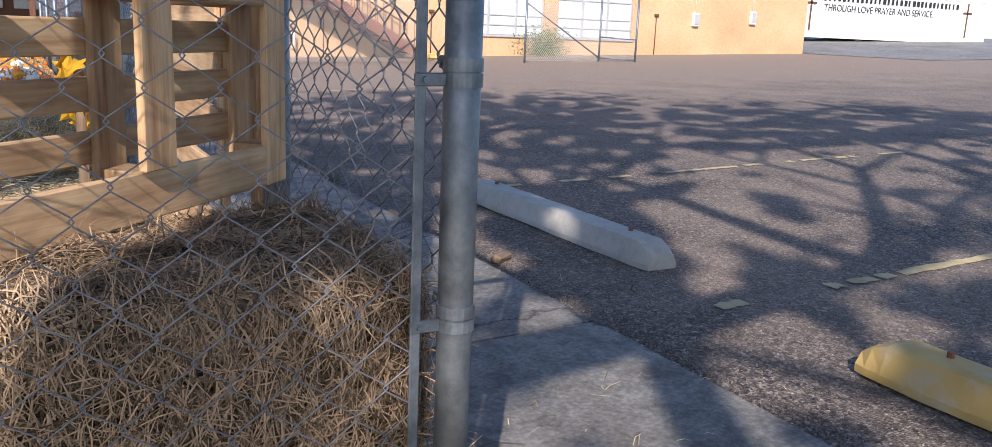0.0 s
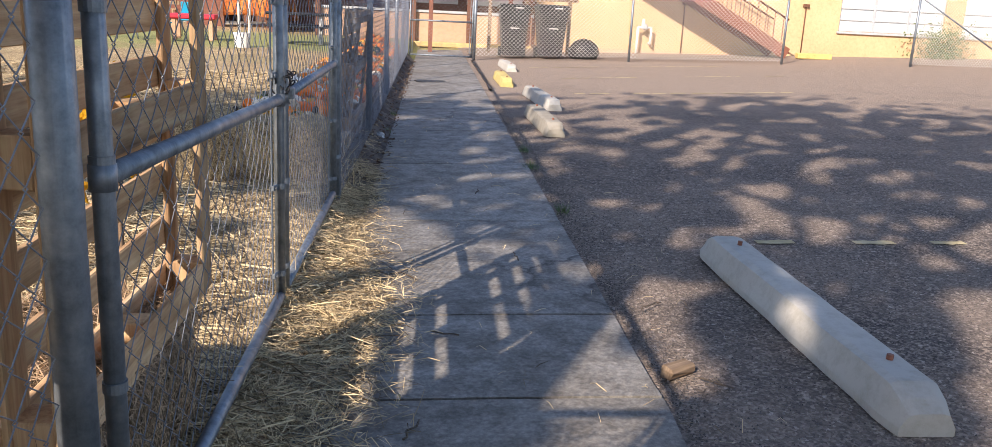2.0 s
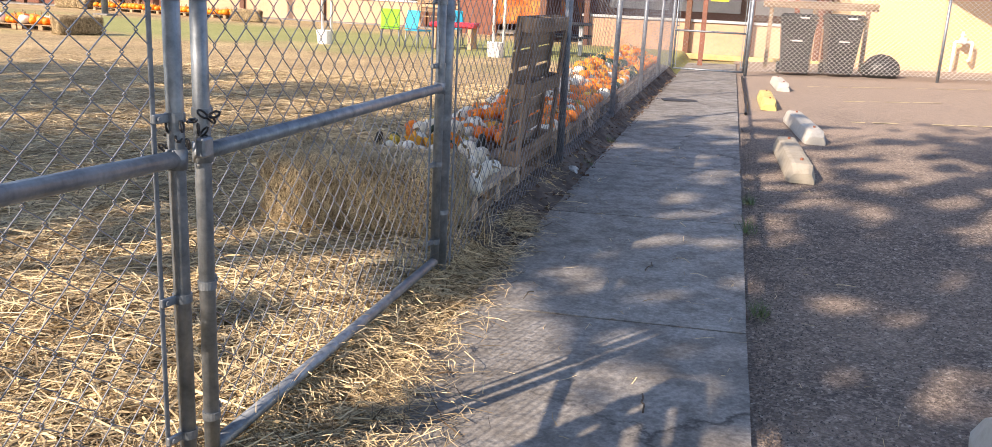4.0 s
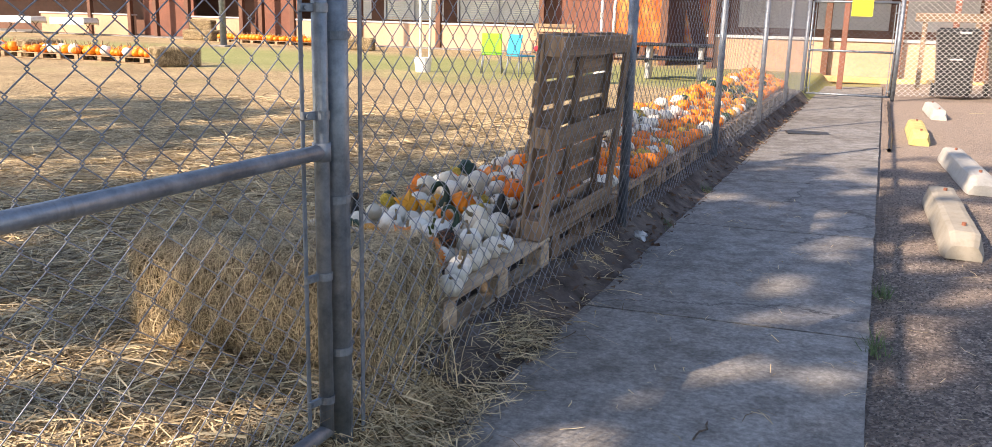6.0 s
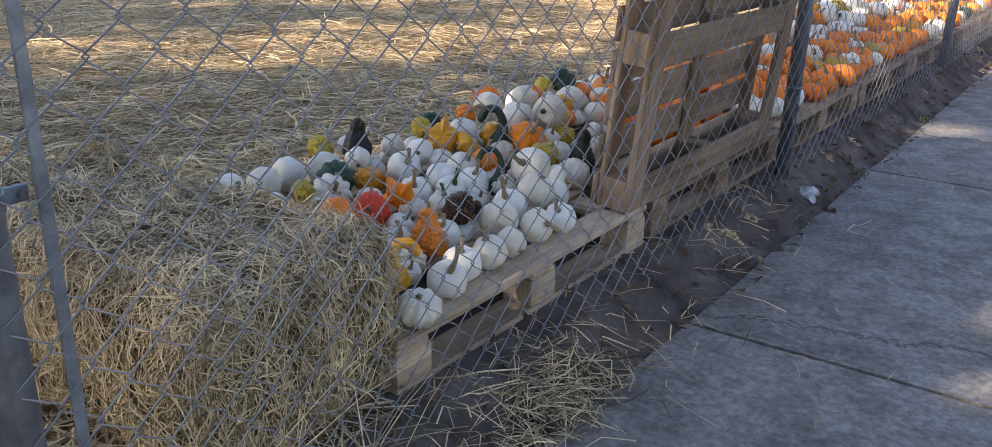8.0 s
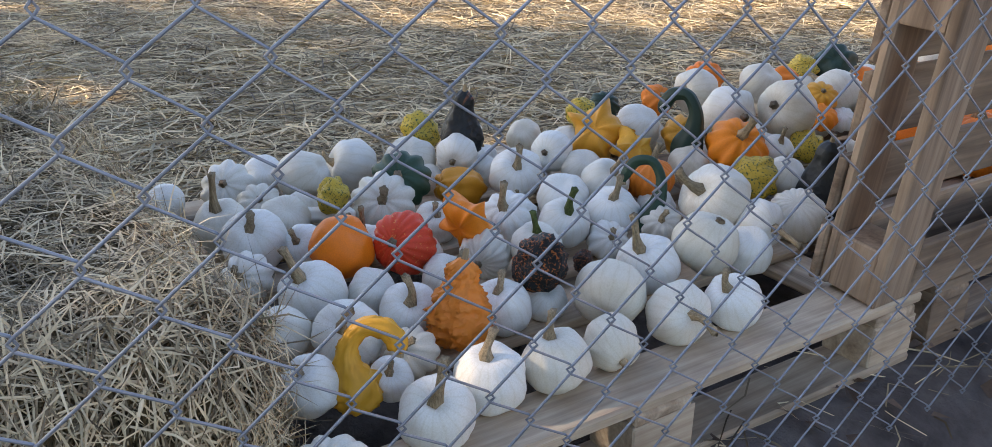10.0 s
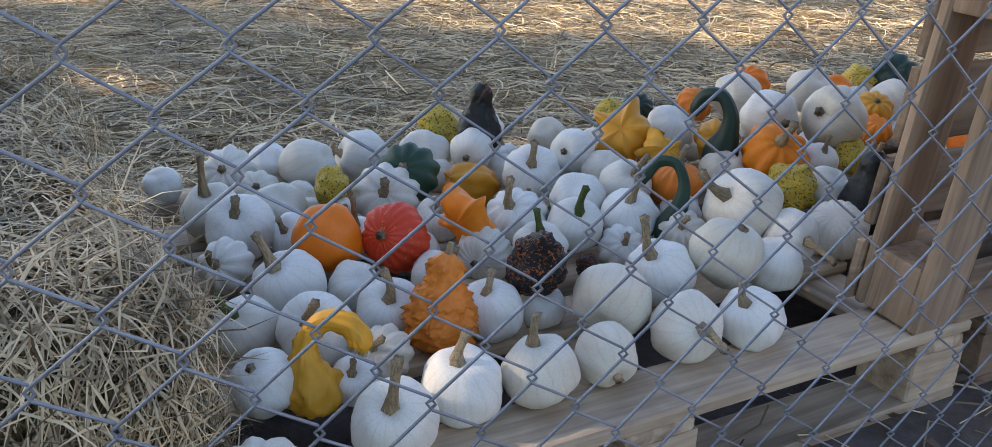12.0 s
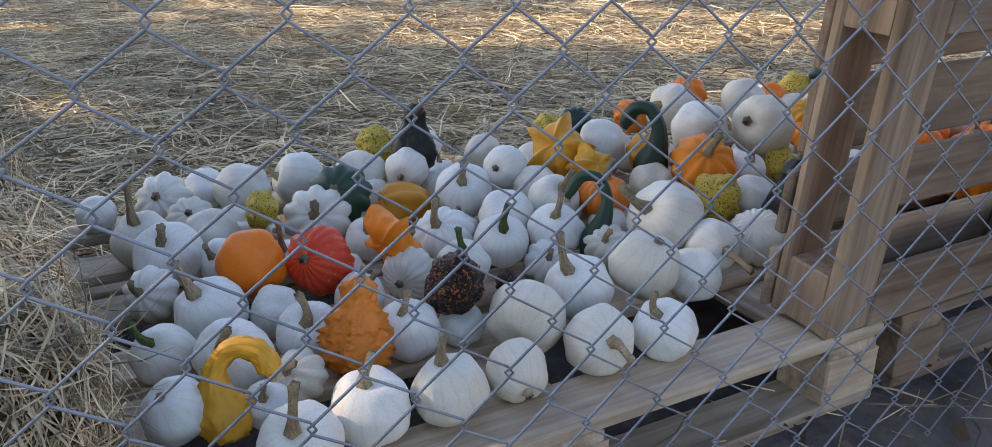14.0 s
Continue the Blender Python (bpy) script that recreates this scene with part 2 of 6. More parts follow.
STUCCO = make_stucco("ochre_stucco", (0.50, 0.33, 0.18), (0.62, 0.43, 0.25))
TAN = make_stucco("tan_stucco", (0.46, 0.29, 0.185), (0.57, 0.38, 0.26))
BROWN = paint("brown_paint", (0.13, 0.055, 0.03), 0.7)
RUST = paint("red_brown_steel", (0.2, 0.075, 0.045), 0.65)
WHITE = paint("white_paint", (0.78, 0.77, 0.74), 0.5, 0.08)
DARK = paint("dark_interior", (0.03, 0.025, 0.022), 0.8)
BLACK = paint("black_plastic", (0.02, 0.021, 0.023), 0.45)
YELLOW = paint("yellow_paint", (0.58, 0.44, 0.15), 0.75, 0.2, 6, 0.4)
STOP = make_stucco("cast_concrete", (0.4, 0.385, 0.345), (0.53, 0.51, 0.465))

# ---- builders ----


def thing(name, label, category, at=(0, 0, 0), turn=0.0, group="", kind=""):
    ob = new(name)
    ob.empty_display_size = 0.1
    ob.matrix_world = pose(*at, 0, 0, turn)
    return tagged(ob, label, category, group, kind)


def part(name, bm, material, parent=None, label="", smooth=False):
    me = bpy.data.meshes.new(name)
    bm.to_mesh(me)
    bm.free()
    if smooth:
        for p in me.polygons:
            p.use_smooth = True
    for m in material if isinstance(material, (list, tuple)) else [material]:
        me.materials.append(m)
    ob = new(name, me)
    if parent:
        ob.parent = parent
    if label:
        ob["label"] = label
    return ob


def share(name, me, parent, m):
    """One more object on a mesh that exists."""
    ob = new(name, me)
    ob.parent = parent
    ob.matrix_local = m
    return ob


def box(bm, lo, hi, bevel=0.0, m=None):
    """A box between two corners, its edges bevelled."""
    v = bmesh.ops.create_cube(bm, size=1)["verts"]
    s = [b - a for a, b in zip(lo, hi)]
    mid = [(a + b) / 2 for a, b in zip(lo, hi)]
    for p in v:
        p.co = Vector((p.co.x * s[0] + mid[0], p.co.y * s[1] + mid[1], p.co.z * s[2] + mid[2]))
    if bevel:
        es = {e for p in v for e in p.link_edges}
        out = bmesh.ops.bevel(bm, geom=list(es), offset=bevel, segments=1, affect='EDGES')
        v = list({p for f in out["faces"] for p in f.verts} | {p for p in v if p.is_valid})
    if m is not None:
        bmesh.ops.transform(bm, matrix=m, verts=v)
    return v


def tube(bm, a, b, r, r2=None, seg=12, caps=True):
    """A round bar from a to b."""
    a, b = Vector(a), Vector(b)
    d = b - a
    m = Matrix.Translation((a + b) / 2) @ d.to_track_quat('Z', 'Y').to_matrix().to_4x4()
    bmesh.ops.create_cone(bm, cap_ends=caps, segments=seg, radius1=r, radius2=r if r2 is None else r2, depth=d.length, matrix=m)


def plank(name, parent, lo, hi, mats, bevel=0.004, label=""):
    """A sawn board; the grain follows its longest side. Its corners are a little uneven."""
    bm = bmesh.new()
    box(bm, lo, hi, bevel)
    s = [b - a for a, b in zip(lo, hi)]
    rnd = random.Random(str(lo) + str(hi))
    for v in bm.verts:
        v.co += Vector([rnd.uniform(-0.0015, 0.0015) for _ in range(3)])
    return part(name, bm, mats[s.index(max(s))], parent, label)


def lot(x, y):
    """Height of the paved ground, which falls gently."""
    x, y = max(1.6, min(x, 60.0)), max(-10.0, min(y, 50.0))
    rise = 0.035 * max(0.0, min(y, 42.0) - 30.0) * max(0.0, min(1.0, (x - 27.0) / 5.0))
    return 0.028 * (x - 2.3) - 0.0042 * (y - 10) + rise


def land(x, y):
    """Height of the open ground: the paved side, the bank at the walk and the yard."""
    low = lot(x, y) - 0.012
    hump = 0.012 * noise.noise((x * 0.9, y * 0.9, 0.0)) + 0.006 * noise.noise((x * 4, y * 4, 3.0))
    k = max(0.0, min(1.0, (1.66 - x) / 0.26))
    k = k * k * (3 - 2 * k)
    yard = 0.085 + hump
    if y < 3.2:
        k *= max(0.0, (y - 2.2))
    return low * (1 - k) + yard * k + hump * 0.4


def sheet(name, xs, ys, height, material, label, category):
    """An uneven sheet over a grid of lines."""
    bm = bmesh.new()
    rows = [[bm.verts.new((x, y, height(x, y))) for x in xs] for y in ys]
    for a, b in zip(rows, rows[1:]):
        for i in range(len(xs) - 1):
            bm.faces.new((a[i], a[i + 1], b[i + 1], b[i]))
    ob = part(name, bm, material, None, smooth=True)
    return tagged(ob, label, category, kind="structure")


def steps_between(*runs):
    out = []
    for lo, hi, step in runs:
        out += list(np.arange(lo, hi - 1e-6, step))
    out.append(runs[-1][1])
    return [float(v) for v in out]


# ---- ground ----
WALK_L, WALK_R = 1.65, 2.90
ground = sheet("ground", steps_between((-900, -100, 100), (-100, -20, 5), (-20, -6, 1), (-6, 0, 0.25), (0, 1.7, 0.05), (1.7, 1.9, 0.1), (1.9, 3.3, 0.35)),
               steps_between((-900, -100, 100), (-100, -10, 10), (-10, 3, 0.5), (3, 18, 0.12), (18, 30, 0.4), (30, 100, 5), (100, 900, 100)),
               lambda x, y: land(x, y) if x < 1.66 else lot(x, y) - 0.05, YARD,
               "straw-strewn yard with patches of green grass", "ground")


def lot_height(x, y):
    return lot(x, y) - 0.012 + 0.008 * noise.noise((x * 0.5, y * 0.5, 9.0)) if x > 2.9 else lot(x, y) - 0.03


road = sheet("road", steps_between((2.86, 9, 0.25), (9, 40, 1), (40, 100, 10), (100, 900, 100)),
             steps_between((-900, -100, 100), (-100, 0, 10), (0, 20, 0.25), (20, 60, 1), (60, 100, 10), (100, 900, 100)),
             lot_height, ASPHALT, "old gravelly asphalt of a car park, dusty and worn", "asphalt")

pavement = tagged(new("pavement"), "grey concrete footpath of cracked slabs beside a fence", "footpath", kind="structure")
JOINTS = [-3.4, -1.6, 0.1, 1.85, 3.6, 5.35, 6.2, 7.06, 8.8, 10.85, 12.88, 14.9, 16.9, 18.95, 21.0, 23.1, 25.2, 27.3, 29.6]
for y0, y1 in zip(JOINTS, JOINTS[1:]):
    bm = bmesh.new()
    rnd = random.Random(str(y0))
    xl, xr = (WALK_L, WALK_R)
    ny = max(4, int((y1 - y0) / 0.12))
    g = 0.009
    rows = []
    for j in range(ny + 1):
        y = y0 + g + (y1 - y0 - 2 * g) * j / ny
        wob_l = 0.012 * noise.noise((y * 3.0, 1.0, 0)) + 0.006 * noise.noise((y * 14.0, 2.0, 0))
        wob_r = 0.010 * noise.noise((y * 3.0, 5.0, 0)) + 0.006 * noise.noise((y * 14.0, 7.0, 0))
        rows.append([bm.verts.new((x + (wob_l if i == 0 else wob_r if i == 6 else 0), y + (0.006 * noise.noise((x * 9, y0 if j == 0 else y1, 4.0)) if j in (0, ny) else 0),
                                   lot(x, y) + 0.004 * noise.noise((x, y, 2)))) for i, x in enumerate(np.linspace(xl, xr, 7))])
    for a, b in zip(rows, rows[1:]):
        for i in range(6):
            bm.faces.new((a[i], a[i + 1], b[i + 1], b[i]))
    rim = [e for e in bm.edges if e.is_boundary]
    low = bmesh.ops.extrude_edge_only(bm, edges=rim)["geom"]
    for v in low:
        if isinstance(v, bmesh.types.BMVert):
            v.co.z -= 0.06
    bmesh.ops.recalc_face_normals(bm, faces=bm.faces)
    part("slab", bm, CONCRETE, pavement)

# ---- fence ----
FX = 1.45
POSTS = [9.03, 12.18, 15.45, 18.72, 22.0, 25.3]
DW, DH = 0.104, 0.092        # one diamond of the wire mesh
TOP = 1.86


def wire_mesh(width, height, r=0.0016, sides=4):
    """Woven chain link in the plane y = 0: zigzag wires that hook into one another."""
    verts, faces = [], []
    cols, rows = int(round(width / (DW / 2))), int(height / (DH / 2))
    dw = width / cols
    for c_ in range(cols):
        pts = []
        for k in range(rows + 1):
            right = (k + c_) % 2
            x = c_ * dw + (dw + 0.0035 if right else -0.0035)
            z = k * DH / 2
            jx = 0.003 * noise.noise((x * 5, z * 5, 1.7))
            dy = 0.0024 * (1 if right else -1)
            pts.append(Vector((x + jx - (0.004 if right else -0.004), dy * 0.2, z - 0.006)))
            pts.append(Vector((x + jx, -dy, z)))
            pts.append(Vector((x + jx - (0.004 if right else -0.004), dy, z + 0.006)))
        base = len(verts)
        for i, p in enumerate(pts):
            a, b = pts[max(0, i - 1)], pts[min(len(pts) - 1, i + 1)]
            d = (b - a).normalized()
            u = d.cross(Vector((0, 1, 0))).normalized()
            w = Vector((0, 1, 0))
            for s in range(sides):
                an = 2 * math.pi * (s + 0.5) / sides
                verts.append(p + r * (math.cos(an) * u + math.sin(an) * w))
        for i in range(len(pts) - 1):
            for s in range(sides):
                q, t2 = base + i * sides, base + (i + 1) * sides
                faces.append((q + s, q + (s + 1) % sides, t2 + (s + 1) % sides, t2 + s))
    me = bpy.data.meshes.new("wire_mesh")
    me.from_pydata(verts, [], faces)
    for p in me.polygons:
        p.use_smooth = True
    me.materials.append(WIRE)
    return me


def post(name, parent, x, y, z0, z1, r, label=""):
    bm = bmesh.new()
    tube(bm, (x, y, z0), (x, y, z1), r, seg=20)
    bmesh.ops.create_uvsphere(bm, u_segments=20, v_segments=8, radius=r * 1.08, matrix=pose(x, y, z1))
    return part(name, bm, STEEL, parent, label, smooth=True)


def band(parent, x, y, z, r, way, reach=0.035):
    """A brace band round a post, with a bolted tab that points along way."""
    bm = bmesh.new()
    tube(bm, (x, y, z - 0.011), (x, y, z + 0.011), r + 0.003, seg=20)
    m = pose(x, y, z, 0, 0, math.degrees(math.atan2(way[1], way[0])))
    box(bm, (r - 0.002, -0.005, -0.011), (r + reach, 0.005, 0.011), 0.002, m)
    tube(bm, m @ Vector((r + reach * 0.7, -0.011, 0)), m @ Vector((r + reach * 0.7, 0.011, 0)), 0.006, seg=6)
    return part("band", bm, STEEL, parent, smooth=False)


fence = thing("chain_link_fence", "tall galvanised chain-link fence with round posts beside a footpath", "fence")
panel = wire_mesh(3.25, TOP - 0.1)
for a, b in zip(POSTS, POSTS[1:]):
    ob = share("wire_mesh", panel, fence, Matrix.Translation((FX + 0.035, a, 0.09)) @ pose(0, 0, 0, 0, 0, 90) @ Matrix.Diagonal(((b - a) / 3.25, 1, 1, 1)))
for y in POSTS[1:-1]:
    post("post", fence, FX, y, 0.02, TOP + 0.05, 0.03)
for a, b in zip(POSTS, POSTS[1:]):
    bm = bmesh.new()
    tube(bm, (FX, a, TOP), (FX, b, TOP), 0.021, seg=12)
    part("top_rail", bm, STEEL, fence, smooth=True)
for y in POSTS[1:-1]:
    for z in (0.45, 0.95, 1.45):
        bm = bmesh.new()
        tube(bm, (FX, y, z - 0.002), (FX, y, z + 0.002), 0.0335, seg=16)
        part("wire_tie", bm, WIRE, fence)
post("post", fence, FX, POSTS[0], 0.0, TOP + 0.05, 0.037, "thick terminal post")
post("post", fence, FX, POSTS[-1], -0.05, TOP + 0.05, 0.037)
post("post", fence, FX - 0.04, 4.93, 0.0, TOP + 0.05, 0.037, "thick hinge post")
CORNER = (1.385, 3.67)
post("post", fence, *CORNER, -0.05, TOP + 0.08, 0.031, "corner post")
# the run that turns away from the path at the corner
SIDE = wire_mesh(3.12, TOP - 0.1)
for k in range(2):
    share("wire_mesh", SIDE, fence, Matrix.Translation((CORNER[0] - 0.075 - 3.12 * (k + 1), CORNER[1], 0.06)))
    post("post", fence, CORNER[0] - 0.07 - 3.12 * (k + 1), CORNER[1], 0.0, TOP + 0.05, 0.03)
short = wire_mesh(1.14, TOP - 0.1)
share("wire_mesh", short, fence, Matrix.Translation((CORNER[0] + 0.01, CORNER[1] + 0.07, 0.06)) @ pose(0, 0, 0, 0, 0, 90))
bm = bmesh.new()
box(bm, (CORNER[0] - 0.085, CORNER[1] - 0.003, 0.05), (CORNER[0] - 0.066, CORNER[1] + 0.003, TOP - 0.04), 0.002)
part("tension_bar", bm, STEEL, fence)
bm = bmesh.new()
box(bm, (CORNER[0] + 0.004, CORNER[1] + 0.066, 0.05), (CORNER[0] + 0.01, CORNER[1] + 0.085, TOP - 0.04), 0.002)
part("tension_bar", bm, STEEL, fence)
for z in (0.3, 0.76, 1.18, 1.6):
    band(fence, *CORNER, z, 0.031, (-1, 0), 0.055)
    band(fence, *CORNER, z + 0.025, 0.031, (0, 1), 0.055)
for a, b in (((CORNER[0], CORNER[1], TOP), (FX - 0.04, 4.93, TOP)), ((CORNER[0] - 6.3, CORNER[1], TOP), (CORNER[0], CORNER[1], TOP))):
    bm = bmesh.new()
    tube(bm, a, b, 0.021)
    part("top_rail", bm, STEEL, fence, smooth=True)
for z in (0.35, 0.8, 1.25, 1.62):
    band(fence, FX, POSTS[0], z, 0.037, (0, 1))
for y in (POSTS[0] + 0.075, ):
    bm = bmesh.new()
    box(bm, (FX + 0.03, y - 0.009, 0.06), (FX + 0.036, y + 0.009, TOP - 0.04), 0.002)
    part("tension_bar", bm, STEEL, fence)


def gate_leaf(label, width, at, turn, drop=0.0):
    """A tube frame with a middle rail and wire mesh; the hinge side at the origin, along x."""
    g = thing("gate", label, "gate", at, turn, "gates of the fence")
    r = 0.021
    for nm, a, b in (("stile", (0, 0, 0.07), (0, 0, TOP - 0.04)), ("stile", (width, 0, 0.07), (width, 0, TOP - 0.04)),
                     ("rail", (0, 0, 0.08), (width, 0, 0.08)), ("rail", (0, 0, TOP - 0.05), (width, 0, TOP - 0.05)), ("middle_rail", (0, 0, 0.90 + drop), (width, 0, 0.90))):
        bm = bmesh.new()
        tube(bm, a, b, r, seg=16)
        part(nm, bm, STEEL, g, smooth=True)
    for x in (0.0, width):
        bm = bmesh.new()
        zc = 0.9 + (drop if x == 0 else 0)
        tube(bm, (x, 0, zc - 0.025), (x, 0, zc + 0.025), r + 0.005, seg=16)
        part("rail_cup", bm, STEEL, g, smooth=True)
        xx = x + (0.055 if x == 0 else -0.055)
        bm = bmesh.new()
        box(bm, (xx - 0.008, 0.018, 0.1), (xx + 0.008, 0.024, TOP - 0.07), 0.002)
        part("tension_bar", bm, STEEL, g)
        for z in (0.18, 0.55, 1.0, 1.28, 1.62):
            band(g, x, 0, z, r, (1 if x == 0 else -1, 0.25), 0.045)
    me = wire_mesh(width - 0.1, TOP - 0.16)
    share("wire_mesh", me, g, Matrix.Translation((0.05, 0.02, 0.1)))
    return g


leaf_a = gate_leaf("galvanised chain-link gate leaf, closed and chained", 1.93, (FX, 5.02, 0.04), 90, 0.07)
leaf_b = gate_leaf("galvanised chain-link gate leaf meeting its twin", 1.90, (FX, 7.06, 0.04), 90)

# chain and padlock that hold the two leaves
chain = thing("gate_chain", "dark looped chain knotted round two gate stiles", "chain", (FX, 7.0, 1.0))
rnd = random.Random(5)
for k in range(26):
    an = k * 0.72
    bm = bmesh.new()
    rr = 0.045 + 0.012 * math.sin(k * 1.3)
    p = Vector((rr * math.cos(an), rr * 1.35 * math.sin(an), 0.035 * math.sin(k * 0.9) + rnd.uniform(-0.012, 0.012)))
    m = Matrix.Translation(p) @ Euler((rnd.uniform(0, 3), rnd.uniform(0, 3), an)).to_matrix().to_4x4()
    ring = [Vector((0.014 * math.cos(a), 0.008 * math.sin(a), 0)) for a in np.linspace(0, 2 * math.pi, 9)[:-1]]
    for a, b in zip(ring, ring[1:] + ring[:1]):
        tube(bm, m @ a, m @ b, 0.003, seg=5, caps=False)
    part("link", bm, BLACK, chain, smooth=True)
bm = bmesh.new()
box(bm, (0.03, -0.02, -0.06), (0.055, 0.025, -0.012), 0.005)
part("padlock", bm, STEEL, chain, "steel padlock")

# ---- hay bales ----


def bale_mesh(size, blades, seed, hay=None, soft=0.075):
    """A pressed bale: a lumpy block with soft edges, and loose blades that lie and stick out on every side."""
    rnd = np.random.RandomState(seed)
    sx, sy, sz = size
    half = Vector((sx / 2, sy / 2, sz / 2))

    def skin(p):
        """The place on the rounded, lumpy skin for a place on the plain block, and the way outwards."""
        q = Vector([max(-h + soft, min(h - soft, v)) for v, h in zip(p, half)])
        n = (p - q).normalized()
        out = q + n * soft + noise.noise_vector(p * 5 + Vector((seed, 0, 0))) * 0.022 + noise.noise_vector(p * 24) * 0.008
        # two twines pull the bale in
        along = p.y if sx >= sy else p.x
        out -= n * 0.012 * math.exp(-((abs(along) - 0.10) / 0.025) ** 2)
        return out + Vector((0, 0, sz / 2)), n
    bm = bmesh.new()
    bmesh.ops.create_cube(bm, size=1)
    bmesh.ops.subdivide_edges(bm, edges=bm.edges[:], cuts=15, use_grid_fill=True)
    for v in bm.verts:
        v.co = skin(Vector((v.co.x * sx, v.co.y * sy, v.co.z * sz)))[0]
    me = bpy.data.meshes.new("bale_body")
    bm.to_mesh(me)
    bm.free()
    for p in me.polygons:
        p.use_smooth = True
    me.materials.append(BALE)
    verts, faces = [], []
    area = np.array([sy * sz, sy * sz, sx * sz, sx * sz, sx * sy])
    side = rnd.choice(5, blades, p=area / area.sum())
    for k in range(blades):
        s = side[k]
        u, v = rnd.uniform(-0.5, 0.5, 2)
        sg = 0.5 if s % 2 == 0 else -0.5
        flat = Vector((sg * sx, u * sy, v * sz)) if s < 2 else Vector((u * sx, sg * sy, v * sz)) if s < 4 else Vector((u * sx, v * sy, sz / 2))
        at, out = skin(flat)
        p, n = np.array(at), np.array(out)
        d = rnd.normal(0, 1, 3)
        if s < 4:
            d[2] = d[2] * 1.8 - 0.4
        stray = rnd.rand() < 0.06
        d -= n * d.dot(n) * (0.45 if stray else 0.86)
        d /= np.linalg.norm(d)
        ln = rnd.uniform(0.03, 0.11) * (1.3 if stray else 1.0)
        w = np.cross(d, n + rnd.normal(0, 0.3, 3))
        w *= rnd.uniform(0.0006, 0.0015) / (np.linalg.norm(w) + 1e-6)
        p = p + n * rnd.uniform(-0.006, 0.012)
        curl = np.cross(d, n) * rnd.normal(0, 0.12) * ln
        mid = p + d * ln * 0.5 + curl + n * rnd.uniform(0, 0.010)
        end = p + d * ln + n * rnd.uniform(-0.016, 0.012)
        b = len(verts)
        verts += [p - w, p + w, mid - w, mid + w, end]
        faces += [(b, b + 1, b + 3, b + 2), (b + 2, b + 3, b + 4)]
    me2 = bpy.data.meshes.new("bale_blades")
    me2.from_pydata([tuple(v) for v in verts], [], faces)
    me2.materials.append(hay or HAY_BLADE)
    return me, me2


def bale(label, meshes, at, turn, lean=0.0, group="hay bales"):
    b = thing("hay_bale", label, "hay bale", (0, 0, 0), 0, group)
    b.matrix_world = pose(*at, 0, lean, turn)
    share("body", meshes[0], b, Matrix())
    tagged(share("loose_hay", meshes[1], b, Matrix()), kind="stuff")
    return b


NEAR_BALE = bale_mesh((1.06, 0.56, 0.395), 34000, 3, None, 0.1)
NEAR_BALE_B = bale_mesh((1.02, 0.47, 0.38), 24000, 8, DARK_HAY)
CORNER_BALE = bale_mesh((1.04, 0.55, 0.385), 34000, 14, DARK_HAY)
FAR_BALE = bale_mesh((1.0, 0.46, 0.42), 9000, 5)
bale("hay bale lying at the end of a row of pallets", NEAR_BALE, (0.82, 9.64, 0.085), 3)
bale("hay bale stacked at the fence corner, lower one", NEAR_BALE_B, (0.84, 4.03, 0.085), 3)
bale("hay bale stacked at the fence corner, upper one", CORNER_BALE, (0.845, 4.0, 0.465), 182)
bale("hay bale under an upright pallet behind the gate", NEAR_BALE_B, (1.13, 5.45, 0.085), 90)

# ---- pallets ----


def pallet(label, at=(0, 0, 0), m=None, mats=None, length=1.2, width=1.0, boards=6, group="wooden pallets", rnd_seed=1):
    """A block pallet: deck boards along x on three cross boards, nine blocks and three runners."""
    mats = mats or WOOD
    p = thing("pallet", label, "pallet", (0, 0, 0), 0, group)
    p.matrix_world = m if m is not None else Matrix.Translation(at)
    rnd = random.Random(rnd_seed)
    for y in (0.0, width / 2 - 0.05, width - 0.1):
        plank("runner", p, (0, y, 0), (length, y + 0.1, 0.02), mats)
        for x in (0.0, length / 2 - 0.06, length - 0.12):
            plank("block", p, (x, y + 0.002, 0.02), (x + 0.12, y + 0.098, 0.1), mats, 0.003)
    for x in (0.0, length / 2 - 0.06, length - 0.12):
        plank("cross_board", p, (x, 0, 0.1), (x + 0.11, width, 0.12), mats)
    step = (width - 0.1) / (boards - 1)
    for k in range(boards):
        w = 0.104 if k == 0 else rnd.uniform(0.09, 0.1)
        y = (k * step + (0.045 if k == 1 else 0)) if k < boards - 1 else width - w
        plank("deck_board", p, (rnd.uniform(-0.004, 0.004), y, 0.12), (length + rnd.uniform(-0.004, 0.004), y + w, 0.141), mats)
    return p


